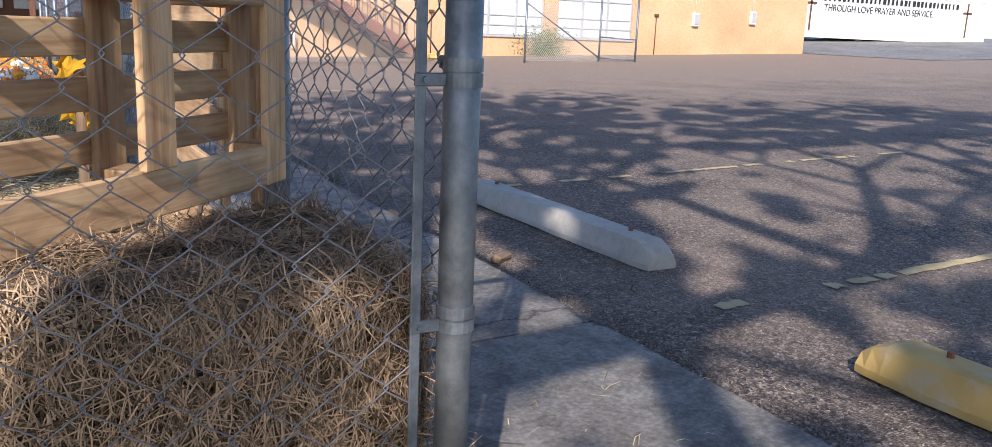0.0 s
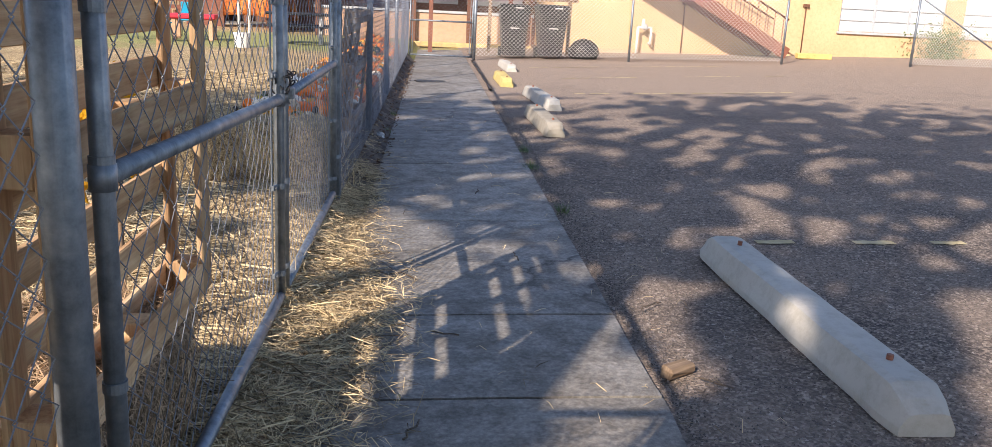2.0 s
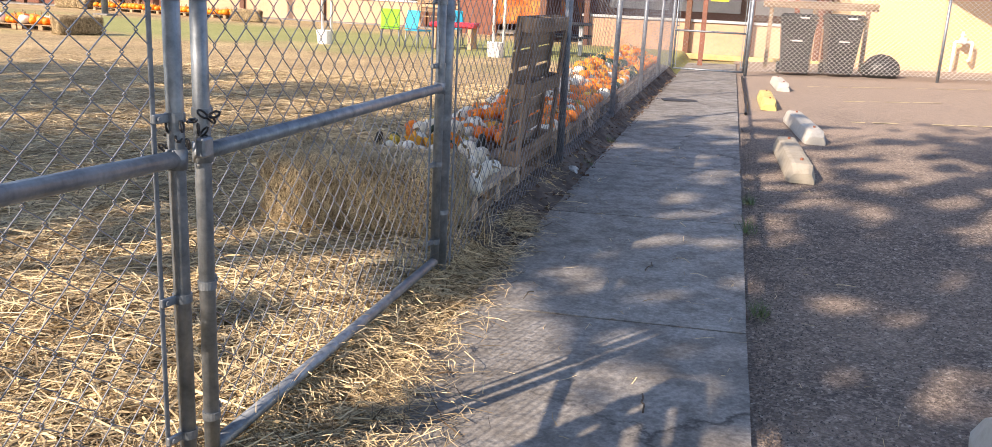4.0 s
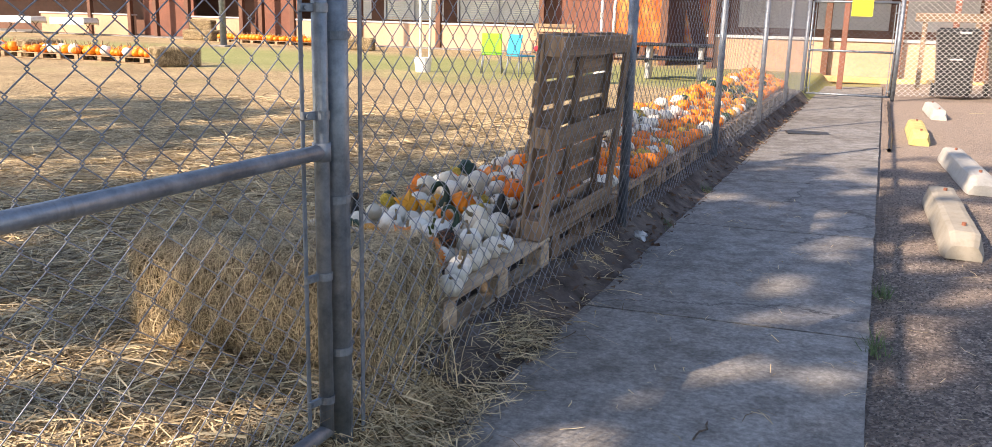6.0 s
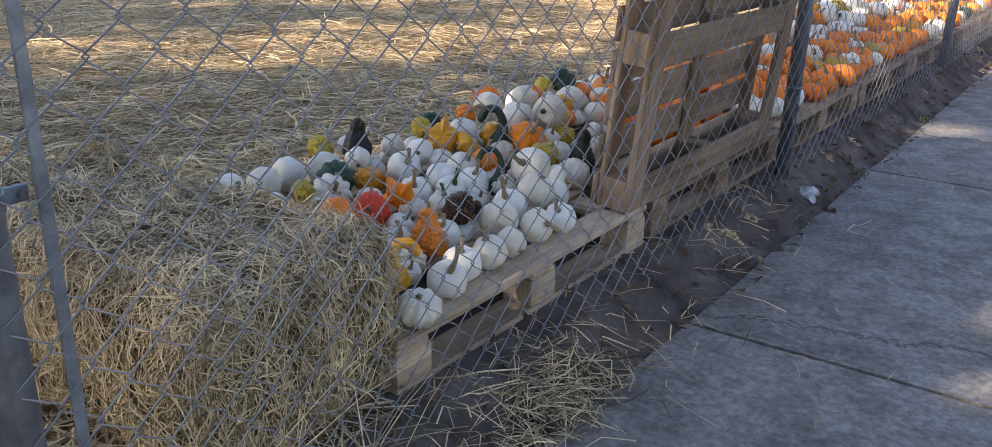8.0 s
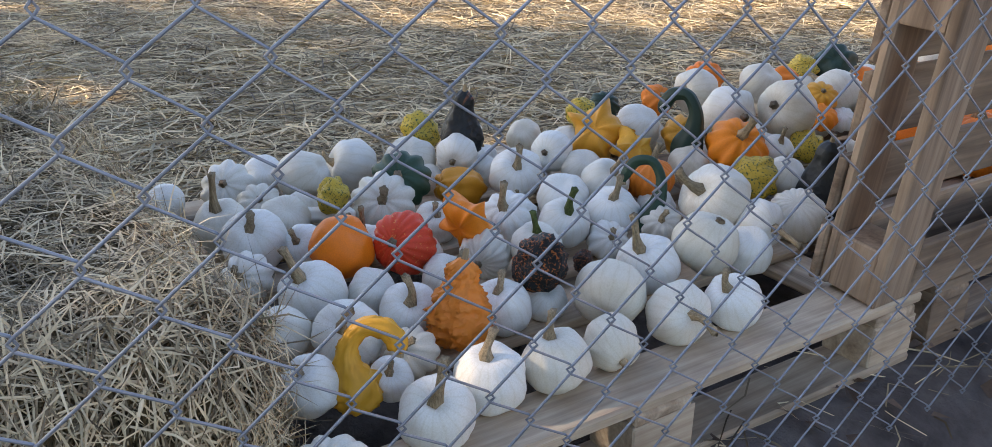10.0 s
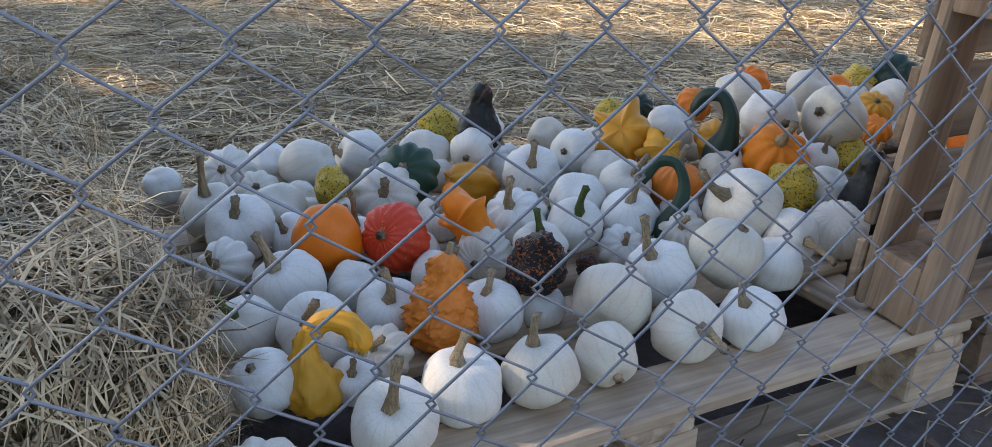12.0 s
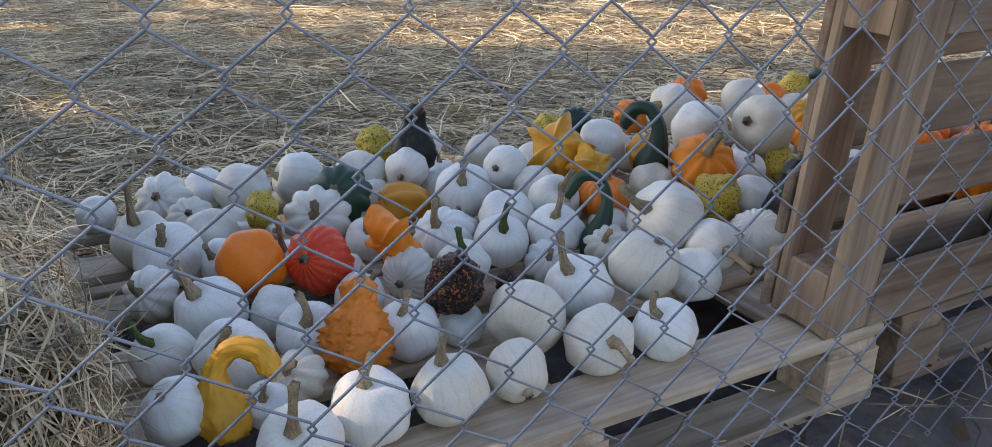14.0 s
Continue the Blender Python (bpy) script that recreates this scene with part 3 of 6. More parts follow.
def upright_pallet(label, m, mats, width=1.2, height=1.0, slats=7, group="upright pallets", seed=1, deep=0.109, mid=False):
    """A block pallet stood on edge: runners towards -y in front, blocks, and slats behind."""
    p = thing("pallet", label, "pallet", (0, 0, 0), 0, group)
    p.matrix_world = m
    rnd = random.Random(seed)
    for x in (0.0, width - 0.095):
        plank("runner", p, (x, 0, 0), (x + 0.095, 0.02, height), mats)
    if mid:
        plank("runner", p, (width / 2 - 0.05, -0.02, 0.101), (width / 2 + 0.05, -0.001, height * 0.46 - 0.002), mats)
    for z in (0.0, height * 0.46, height - 0.1):
        plank("cross_board", p, (0.096, 0.0, z), (width - 0.096, 0.019, z + 0.1), mats)
    for x in (0.0, width / 2 - 0.045, width - 0.09):
        for z in (0.0, height * 0.46, height - 0.1):
            plank("block", p, (x + 0.002, 0.02, z + 0.001), (x + 0.088, 0.098, z + 0.1), mats, 0.003)
        plank("back_board", p, (x, 0.098, 0), (x + 0.09, 0.116, height), mats)
    step = (height - 0.09) / (slats - 1)
    for k in range(slats):
        h = deep + rnd.uniform(-0.009, 0.009)
        z = min(k * step, height - h)
        plank("slat", p, (rnd.uniform(-0.008, 0.008), 0.116, z), (width + rnd.uniform(-0.008, 0.008), 0.134, z + h), mats)
    return p


for k in range(11):
    y = 9.87 + k * 1.25
    if y > 23.5:
        break
    pallet("flat wooden pallet covered with pumpkins" if k else "flat wooden pallet covered with small white pumpkins",
           m=pose(1.375, y, 0.087, 0, 0, 90), mats=PALE_WOOD if k == 0 else WOOD if k % 2 == 0 else GREY_WOOD, width=1.08 if k == 0 else 1.0, rnd_seed=k)
upright_pallet("weathered pallet stood on edge on a row of pallets", Matrix.Translation((1.375, 10.93, 0.23)) @ pose(0, 0, 0, 0, 0, 90) @ pose(0, 0, 0, 5), GREY_WOOD, 1.22, 1.0, 8, seed=4)
upright_pallet("fresh pine pallet stood upright behind the gate", Matrix.Translation((1.375, 4.95, 0.44)) @ pose(0, 0, 0, 0, 0, 90), NEW_WOOD, 1.16, 1.2, 8, seed=6, deep=0.086)
upright_pallet("upright pine pallet behind stacked hay bales", Matrix.Translation((0.60, 3.86, 0.855)) @ pose(0, 0, 0, 0, 0, 45), NEW_WOOD, 1.06, 0.95, 9, seed=7, deep=0.074, mid=True)

# ---- trees behind the walker, out of view, which shade the place ----
BARK = paint("bark", (0.11, 0.085, 0.065), 0.9, 0.35, 6, 0.4, 0.8)
nleaf = Nodes("leaves")
LEAF = nleaf.done(nleaf.ramp(nleaf.geo.outputs["Random Per Island"], (0, (0.035, 0.07, 0.02)), (1, (0.09, 0.13, 0.04))), 0.6)


def tree_meshes(seed, height, spread, bend=(0, 0)):
    """A trunk that forks again and again, and leaves in clumps about the twig ends."""
    rnd = random.Random(seed)
    bm = bmesh.new()
    tips = []

    def limb(a, d, ln, r, depth):
        n = 4
        p, prev = Vector(a), Vector(d).normalized()
        for k in range(n):
            prev = (prev + Vector((rnd.uniform(-1, 1), rnd.uniform(-1, 1), rnd.uniform(-0.4, 0.7))) * 0.16).normalized()
            q = p + prev * ln / n
            tube(bm, p, q, r * (1 - 0.09 * k), r * (1 - 0.09 * (k + 1)), seg=7 if r > 0.05 else 4, caps=False)
            p = q
            if depth >= 2:
                tips.append((p.copy(), prev.copy()))
        if depth < 4:
            for k in range(rnd.choice((2, 3, 3)) if depth < 3 else 3):
                out = Vector((rnd.uniform(-1, 1), rnd.uniform(-1, 1), rnd.uniform(-0.25, 0.75))) * spread
                limb(p, prev * 0.7 + out, ln * rnd.uniform(0.6, 0.82), r * 0.62, depth + 1)
    limb((0, 0, -0.2), (bend[0], bend[1], 1), height * 0.3, height * 0.021, 0)
    trunk = bpy.data.meshes.new("trunk")
    bm.to_mesh(trunk)
    bm.free()
    trunk.materials.append(BARK)
    return trunk, np.array([tuple(p) for p, d in tips])


def canopy_gap(gx, gy):
    """How open the crowns are along the sun's way to a spot on the ground, set by region for the wanted sun patches: 0
    closed, 1 open.
    """
    k = 0.42
    if gx > 2.9:
        k = 0.48 if gy < 5.4 else 0.36 if gy < 6.2 else 0.44 if gy < 8.5 else 0.35 if gx < 4.2 and gy < 11.5 else 0.5
    if gx > 4.5 and 5.0 < gy < 9.2:
        k = 0.68
    if gx > 5.0 and gy >= 9.2:
        k = 0.40
    if gx < 2.9 and gy > 9.6:
        k = 0.21 if gx < 1.7 else 0.28 if gx < 2.3 else 0.46
    if gx < -0.5:
        k = 0.27
    if -1.5 < gx < 2.2 and 5.7 < gy < 8.7:
        k = 0.95 if gx > 1.2 else 0.56
    if 2.2 <= gx < 2.9 and 5.7 < gy < 9.8:
        k = 0.5 if gy < 8.3 else 0.29
    if gx < 2.9 and gy <= 5.7:
        k = 0.40 if gx < 2.3 else 0.6
    return k


def grow_leaves(tips, place, leaves, seed):
    """Leaves in clumps about the twigs of one standing tree, culled so that their shadows leave set sun patches and end
    at a set edge.
    """
    rs = np.random.RandomState(seed)
    c_ = tips[rs.randint(len(tips), size=leaves)] + rs.normal(0, 0.55, (leaves, 3))
    w4 = np.array(place)
    g = c_ @ w4[:3, :3].T + w4[:3, 3]
    h = g[:, 2]
    gx, gy = g[:, 0] + 0.85 * h, g[:, 1] + 1.31 * h
    keep = np.zeros(leaves, bool)
    for i in range(leaves):
        # the line on the ground where the shade is made to end
        rim = 16.2 + max(0.0, gx[i] - 2.0) * 0.36 if gx[i] > -3 else 16.2 + (-3 - gx[i]) * 0.3
        if gy[i] > rim + 1.6 * noise.noise((gx[i] * 0.45, 7.0, 0)) + 1.2 * noise.noise((gx[i] * 1.6, gy[i] * 1.2, 2)):
            continue
        u, v = gx[i] * 0.839 - gy[i] * 0.544, gx[i] * 0.544 + gy[i] * 0.839
        clump = 0.35 * noise.noise((u * 1.1, v * 0.7, 1.0)) + 0.75 * noise.noise((u * 2.7, v * 1.7, 5.0)) + 0.3 * noise.noise((u * 6.5, v * 4.2, 8.0))
        keep[i] = clump > canopy_gap(gx[i], gy[i]) * 1.5 - 0.62
    c_ = c_[keep]
    n_ = len(c_)
    u = rs.normal(0, 1, (n_, 3))
    u /= np.linalg.norm(u, axis=1)[:, None]
    w = np.cross(u, rs.normal(0, 1, (n_, 3)))
    w /= np.linalg.norm(w, axis=1)[:, None]
    s = rs.uniform(0.08, 0.16, (n_, 1))
    verts = np.stack([c_ - u * s, c_ + w * s * 0.45, c_ + u * s, c_ - w * s * 0.45], 1).reshape(-1, 3)
    me = bpy.data.meshes.new("crown")
    me.from_pydata(verts.tolist(), [], np.arange(4 * n_).reshape(-1, 4).tolist())
    me.materials.append(LEAF)
    return me


def tree(meshes, x, y, turn, s=1.0, leaves=42000):
    t_ = thing("tree", "large leafy shade tree beside the car park", "tree", group="shade trees")
    m = pose(x, y, lot(x, y), 0, 0, turn) @ Matrix.Diagonal((s, s, s, 1))
    t_.matrix_world = m
    share("trunk", meshes[0], t_, Matrix())
    tagged(share("crown", grow_leaves(meshes[1], m, leaves, int(abs(x) * 10 + turn)), t_, Matrix()), kind="stuff")
    return t_


TREE_A = tree_meshes(11, 13.5, 0.95)
TREE_B = tree_meshes(23, 14.0, 1.05)
tree(TREE_A, -1.1, 0.35, 0, 0.95)
tree(TREE_B, 2.4, -3.8, 70, 1.0)
tree(TREE_B, -7.5, -1.0, 60, 1.0)
tree(TREE_A, -13.5, -1.5, 120, 1.1)
tree(TREE_B, -20.0, -1.0, 40, 1.0)
tree(TREE_A, 7.0, -3.0, 255, 1.05)
tree(TREE_B, 12.0, -3.5, 310, 1.05)
tree(TREE_B, 18.0, -1.5, 20, 1.1)
tree(TREE_A, -6.6, 1.4, 290, 0.95)
tree(TREE_B, -2.35, -3.0, 280, 0.95)
tree(TREE_A, 0.3, -7.5, 35, 0.95)
tree(TREE_B, 7.2, -8.5, 265, 0.95)

# ---- buildings ----
def wall(name, lo, hi, mat_, parent=None, label="", openings=()):
    """A wall along x with holes cut through it: openings are (x0, x1, z0, z1)."""
    bm = bmesh.new()
    xs = sorted({lo[0], hi[0], *[o[0] for o in openings], *[o[1] for o in openings]})
    zs = sorted({lo[2], hi[2], *[o[2] for o in openings], *[o[3] for o in openings]})
    for x0, x1 in zip(xs, xs[1:]):
        for z0, z1 in zip(zs, zs[1:]):
            cx, cz = (x0 + x1) / 2, (z0 + z1) / 2
            if not any(o[0] < cx < o[1] and o[2] < cz < o[3] for o in openings):
                box(bm, (x0, lo[1], z0), (x1, hi[1], z1))
    bmesh.ops.remove_doubles(bm, verts=bm.verts, dist=1e-5)
    inner = [f for f in bm.faces if all(len(e.link_faces) > 2 for e in f.edges)]
    bmesh.ops.delete(bm, geom=inner, context='FACES_ONLY')
    return part(name, bm, mat_, parent, label)


def piece(name, lo, hi, mat_, parent, bevel=0.01, label=""):
    bm = bmesh.new()
    box(bm, lo, hi, bevel)
    return part(name, bm, mat_, parent, label)


GLASS = paint("pale_blind", (0.62, 0.66, 0.68), 0.35, 0.12, 1.2, 0.15, 0.05)
FRAME = paint("aluminium_frame", (0.5, 0.51, 0.52), 0.45, 0.1, 3, 0.2, 0.05, 0.3)
school = thing("building", "ochre stucco building with tall windows and an outdoor stair", "building")
BY = 30.0
WINS = [(14.3, 17.6), (18.2, 21.5)]
wall("wall", (5.6, BY, -0.4), (30.6, BY + 0.3, 7.0), STUCCO, school, "ochre stucco wall, peeling near the ground", [(a, b, 1.0, 3.0) for a, b in WINS])
wall("plinth", (5.6, BY - 0.03, -0.4), (30.6, BY, 0.16), TAN, school)
for x in (5.6, 30.3):
    piece("wall", (x, BY + 0.3, -0.4), (x + 0.3, BY + 14, 7.0), STUCCO, school)
piece("wall", (5.6, BY + 13.7, -0.4), (30.6, BY + 14, 6.99), STUCCO, school)
piece("roof", (5.3, BY - 0.3, 7.0), (30.9, BY + 14.3, 7.25), BROWN, school, 0.03)
for a, b in WINS:
    win = new("window")
    win.parent = school
    win["label"] = "wide window of six panes with pale blinds"
    piece("sill", (a - 0.06, BY - 0.07, 0.93), (b + 0.06, BY + 0.28, 0.998), FRAME, win)
    n_ = 3
    w_ = (b - a) / n_
    for k in range(n_ + 1):
        x = a + k * w_
        piece("frame", (max(a, x - 0.045), BY + 0.06, 1.0), (min(b, x + 0.045), BY + 0.16, 3.0), FRAME, win)
    for k in range(n_):
        for z0, z1 in ((1.0, 1.32), (1.32, 1.66), (1.66, 2.3), (2.3, 3.0)):
            piece("frame", (a + k * w_ + 0.046, BY + 0.07, z0), (a + (k + 1) * w_ - 0.046, BY + 0.15, z0 + 0.045), FRAME, win)
            piece("pane", (a + k * w_ + 0.04, BY + 0.105, z0 + 0.045), (a + (k + 1) * w_ - 0.04, BY + 0.118, z1), GLASS, win, 0.0)
# a dark sheet stands for the unlit inside behind the windows
piece("room", (5.9, BY + 0.31, -0.3), (30.3, BY + 0.33, 6.9), DARK, school, 0.0)
# outdoor stair: two stringers, treads, two balustrades
stair = thing("outdoor_stair", "red-brown steel stair with thin balusters against a wall", "stair")
X0, Z0, SL = 12.1, 0.16, 0.53
RUN = 9.0
for y in (28.55, 29.75):
    bm = bmesh.new()
    box(bm, (-RUN / math.cos(math.atan(SL)) + 0.1, -0.03, -0.17), (0.12, 0.03, 0.17), 0.004, pose(X0, y, Z0 + 0.2) @ Matrix.Rotation(math.atan(SL), 4, 'Y'))
    part("stringer", bm, RUST, stair)
    for k in range(34):
        x = X0 - 0.1 - k * 0.26
        piece("baluster", (x - 0.011, y - 0.011, Z0 + 0.25 + (X0 - x) * SL), (x + 0.011, y + 0.011, Z0 + 1.1 + (X0 - x) * SL), RUST, stair, 0.0)
    bm = bmesh.new()
    tube(bm, (X0 + 0.05, y, Z0 + 1.1), (X0 - RUN, y, Z0 + 1.1 + RUN * SL), 0.028)
    part("handrail", bm, RUST, stair, smooth=True)
for k in range(28):
    piece("tread", (X0 - 0.1 - k * 0.32, 28.58, Z0 + 0.16 + k * 0.17), (X0 + 0.2 - k * 0.32, 29.72, Z0 + 0.2 + k * 0.17), RUST, stair, 0.004)
piece("landing", (1.4, 28.5, Z0 + RUN * SL - 0.05), (X0 - RUN, 29.95, Z0 + RUN * SL + 0.1), RUST, stair, 0.01)
for x in (2.0, 4.2):
    piece("column", (x - 0.06, 28.55, -0.1), (x + 0.06, 28.67, Z0 + RUN * SL - 0.05), RUST, stair, 0.005)
for x, z in ((24.5, 1.88), (27.5, 2.06)):
    lamp = thing("wall_box", "white metal box lamp fixed to an ochre wall", "wall box", (x, BY, z), 0, "boxes on the wall")
    piece("body", (-0.15, -0.14, -0.27), (0.15, 0.0, 0.25), WHITE, lamp, 0.02)
    piece("cover", (-0.12, -0.16, -0.2), (0.12, -0.14, 0.2), FRAME, lamp, 0.01)
    bm = bmesh.new()
    tube(bm, (0, -0.03, 0.25), (0, -0.03, 1.6), 0.015, seg=8)
    part("conduit", bm, WHITE, lamp, smooth=True)
# pipes at the wall
meter = thing("gas_pipe", "pale grey bent gas pipe with a valve at a wall", "pipe", (8.1, BY - 0.25, lot(8.1, 29.7)))
for a, b in (((0, 0, 0), (0, 0, 0.75)), ((0, 0, 0.75), (0.4, 0, 0.75)), ((0.4, 0, 0.75), (0.4, 0, 0.3)), ((0.15, 0, 0.75), (0.15, 0, 1.0)), ((0.4, 0, 0.3), (0.4, 0.24, 0.3))):
    bm = bmesh.new()
    tube(bm, a, b, 0.035, seg=10)
    part("pipe", bm, WHITE, meter, smooth=True)
piece("valve", (0.1, -0.09, 0.7), (0.26, 0.07, 0.86), FRAME, meter, 0.02)
for x in (9.5, 13.2, 22.6):
    rod = thing("wall_conduit", "thin dark conduit running up a wall", "conduit", (x, BY - 0.03, lot(x, BY)), 0, "conduits")
    bm = bmesh.new()
    tube(bm, (0, 0, 0), (0, 0, 1.5), 0.018, seg=8)
    part("pipe", bm, BROWN, rod, smooth=True)
    piece("bracket", (-0.09, -0.05, 1.42), (0.09, 0.03, 1.52), BROWN, rod, 0.01)

# white container with lettering
CX0, CX1, CYF = 38.7, 55.0, 38.0
cz = lot(45, CYF) + 0.12
crate = thing("shipping_container", "white corrugated steel container with painted lettering and crosses", "container", (CX0, CYF, cz))
bm = bmesh.new()
n_ = 66
prof = []
for k in range(n_):
    x = (CX1 - CX0) * k / n_
    w_ = (CX1 - CX0) / n_
    prof += [(x, 0.0), (x + w_ * 0.45, 0.0), (x + w_ * 0.55, -0.045), (x + w_ * 0.95, -0.045)]
prof.append((CX1 - CX0, 0.0))
lo_ = [bm.verts.new((x, y, 0.12)) for x, y in prof]
hi_ = [bm.verts.new((x, y, 2.5)) for x, y in prof]
for k in range(len(prof) - 1):
    bm.faces.new((lo_[k], lo_[k + 1], hi_[k + 1], hi_[k]))
part("corrugated_side", bm, WHITE, crate)
piece("bottom_rail", (0, -0.06, -0.04), (CX1 - CX0, 0.1, 0.12), WHITE, crate)
piece("top_rail", (0, -0.06, 2.5), (CX1 - CX0, 0.1, 2.62), WHITE, crate)
piece("body", (0, 0.1, 0), (CX1 - CX0, 2.4, 2.6), WHITE, crate)
for x in (0.0, CX1 - CX0 - 0.15):
    piece("corner_post", (x, -0.07, -0.04), (x + 0.15, 0.1, 2.62), WHITE, crate)
for x in (4.6, 7.0):
    piece("foot", (x, -0.05, -0.14), (x + 0.5, 2.3, -0.04), BLACK, crate)
for x in (0.75, 14.3):
    piece("cross", (x - 0.06, -0.075, 0.35), (x + 0.06, -0.06, 2.4), BROWN, crate, 0.0, "dark painted cross")
    piece("cross", (x - 0.42, -0.075, 1.75), (x + 0.42, -0.061, 1.87), BROWN, crate, 0.0)
txt = bpy.data.curves.new("lettering", 'FONT')
txt.body = "THROUGH LOVE PRAYER AND SERVICE."
txt.size = 0.52
txt.extrude = 0.004
txt.materials.append(BLACK)
lt = new("lettering", txt)
lt.parent = crate
lt.matrix_local = pose(1.75, -0.062, 1.44, 90, 0, 0)
for k in range(34):
    rnd = random.Random(k)
    piece("letter_bar", (0.95 + k * 0.37, -0.07, 1.98), (0.95 + k * 0.37 + rnd.uniform(0.12, 0.26), -0.062, 2.3), BLACK, crate, 0.0)
apron = sheet("driveway", steps_between((30.7, 62, 2)), steps_between((24, 44, 1)), lambda x, y: lot(x, y) + 0.003, CONCRETE, "pale concrete apron before a container", "driveway")

# porch building behind the yard
hall = thing("porch_building", "low tan building with brown posts and shaded porch", "building")
HY = 38.0
BLIND = paint("closed_blinds", (0.5, 0.52, 0.53), 0.5, 0.1, 2)
wall("wall", (-46, HY + 2.2, -0.2), (1.0, HY + 2.5, 4.2), BROWN, hall, "dark brown porch wall", [(-20, -17.2, 1.1, 2.4), (-16.6, -13.8, 1.1, 2.4), (-13.2, -9.6, 1.1, 2.4)])
for a, b in ((-20, -17.2), (-16.6, -13.8), (-13.2, -9.6)):
    win = new("window")
    win.parent = hall
    for k in range(16):
        piece("slat", (a, HY + 2.3, 1.12 + k * 0.08), (b, HY + 2.33, 1.185 + k * 0.08), BLIND, win, 0.0)
    for x in (a, (a + b) / 2 - 0.04, b - 0.08):
        piece("frame", (x, HY + 2.21, 1.1), (x + 0.08, HY + 2.29, 2.4), FRAME, win, 0.0)
for a, b in ((-34, -28.3), (-24.9, -22.3), (-19.5, -13.0), (-12.8, -8.7), (-1.8, 0.9)):
    piece("low_wall", (a, HY, -0.1), (b, HY + 0.25, 0.98), TAN, hall, 0.02, "low tan porch wall")
    piece("coping", (a - 0.03, HY - 0.04, 0.98), (b + 0.03, HY + 0.29, 1.05), FRAME, hall, 0.01)
for x in (-30.8, -28.4, -26.9, -25.1, -22.2, -21.2, -19.6, -16.4, -12.9, -8.7, -4.9, -1.9):
    piece("porch_post", (x - 0.1, HY - 0.1, -0.1), (x + 0.1, HY + 0.1, 3.2), BROWN, hall, 0.01)
piece("roof", (-47, HY - 1.0, 3.2), (1.4, HY + 9, 3.45), BROWN, hall, 0.02)
piece("porch_floor", (-46, HY - 0.9, -0.1), (0.9, HY + 2.2, 0.12), CONCRETE, hall, 0.02)
piece("door", (-8.3, HY + 2.12, 0.12), (-7.3, HY + 2.19, 2.2), BROWN, hall, 0.01)
BRICK = paint("brown_red_panel", (0.17, 0.06, 0.035), 0.7, 0.2, 2)
for a, b in ((-22.0, -19.8), (-8.4, -6.0), (-28.2, -25.3)):
    piece("panel", (a, HY + 0.6, 0.12), (b, HY + 0.75, 3.19), BRICK, hall, 0.01)
# shorter wing behind the end gate
YKERB = paint("dull_yellow_paint", (0.5, 0.37, 0.16), 0.8, 0.25, 4, 0.4)
wing = thing("porch_wing", "shaded porch with a low tan wall behind the gate", "building")
piece("low_wall", (-1.6, 32.0, -0.1), (5.2, 32.25, 0.92), TAN, wing, 0.02, "low tan porch wall")
piece("coping", (-1.65, 31.95, 0.92), (5.25, 32.3, 1.0), FRAME, wing, 0.01)
piece("kerb", (-1.6, 31.7, -0.12), (5.2, 31.95, 0.04), YKERB, wing, 0.02, "yellow painted kerb")
for x in (-1.5, 1.45, 3.2, 5.05):
    piece("porch_post", (x - 0.08, 31.82, 0.0), (x + 0.08, 31.98, 3.3), BROWN, wing, 0.01)
piece("back_wall", (-3.0, 34.6, -0.1), (5.6, 34.9, 3.3), BROWN, wing, 0.0)
for k in range(3):
    piece("window", (-1.2 + k * 2.2, 34.5, 1.2), (0.7 + k * 2.2, 34.6, 2.3), BLIND, wing, 0.01)
piece("roof", (-3.2, 31.4, 3.3), (5.59, 37.0, 3.55), BROWN, wing, 0.02)
piece("side_wall", (-3.0, 32.2, -0.1), (-2.8, 34.6, 3.3), BROWN, wing, 0.0)

# ---- the far end of the fence and the car park ----
end = thing("end_fence", "chain-link fence with a small gate across the footpath", "fence")
post("post", end, 3.08, 25.3, -0.05, TOP + 0.1, 0.037)
for x in (7.0, 10.95):
    post("post", end, x, 25.7, lot(x, 25.7) - 0.05, TOP + 0.2, 0.03)
# same wire as the near fence, its colour lightened to stand for full sun
SUNLIT_WIRE = paint("sunlit_wire", (0.62, 0.62, 0.61), 0.4, 0.1, 5.0, 0.1, 0.0, 0.3)
far_a, far_b = wire_mesh(3.9, TOP - 0.1, 0.0045, 3), wire_mesh(3.95, TOP - 0.1, 0.0045, 3)
for me in (far_a, far_b):
    me.materials.clear()
    me.materials.append(SUNLIT_WIRE)
share("wire_mesh", far_a, end, pose(3.08, 25.3, 0.05, 0, -1.6, 5.8))
share("wire_mesh", far_b, end, pose(7.0, 25.7, 0.13, 0, -1.6, 0))
for a, b in (((3.08, 25.3, TOP), (7.0, 25.7, TOP + 0.08)), ((7.0, 25.7, TOP + 0.08), (10.95, 25.7, TOP + 0.18))):
    bm = bmesh.new()
    tube(bm, a, b, 0.021)
    part("top_rail", bm, STEEL, end, smooth=True)
g = gate_leaf("small chain-link gate with a yellow notice, closed across the path", 1.5, (1.52, 25.32, -0.06), 0)
sign = piece("notice", (0.68, -0.035, 1.55), (1.05, -0.03, 1.92), paint("yellow_notice", (0.85, 0.72, 0.03), 0.5, 0.05), g, 0.0, "plain yellow notice")
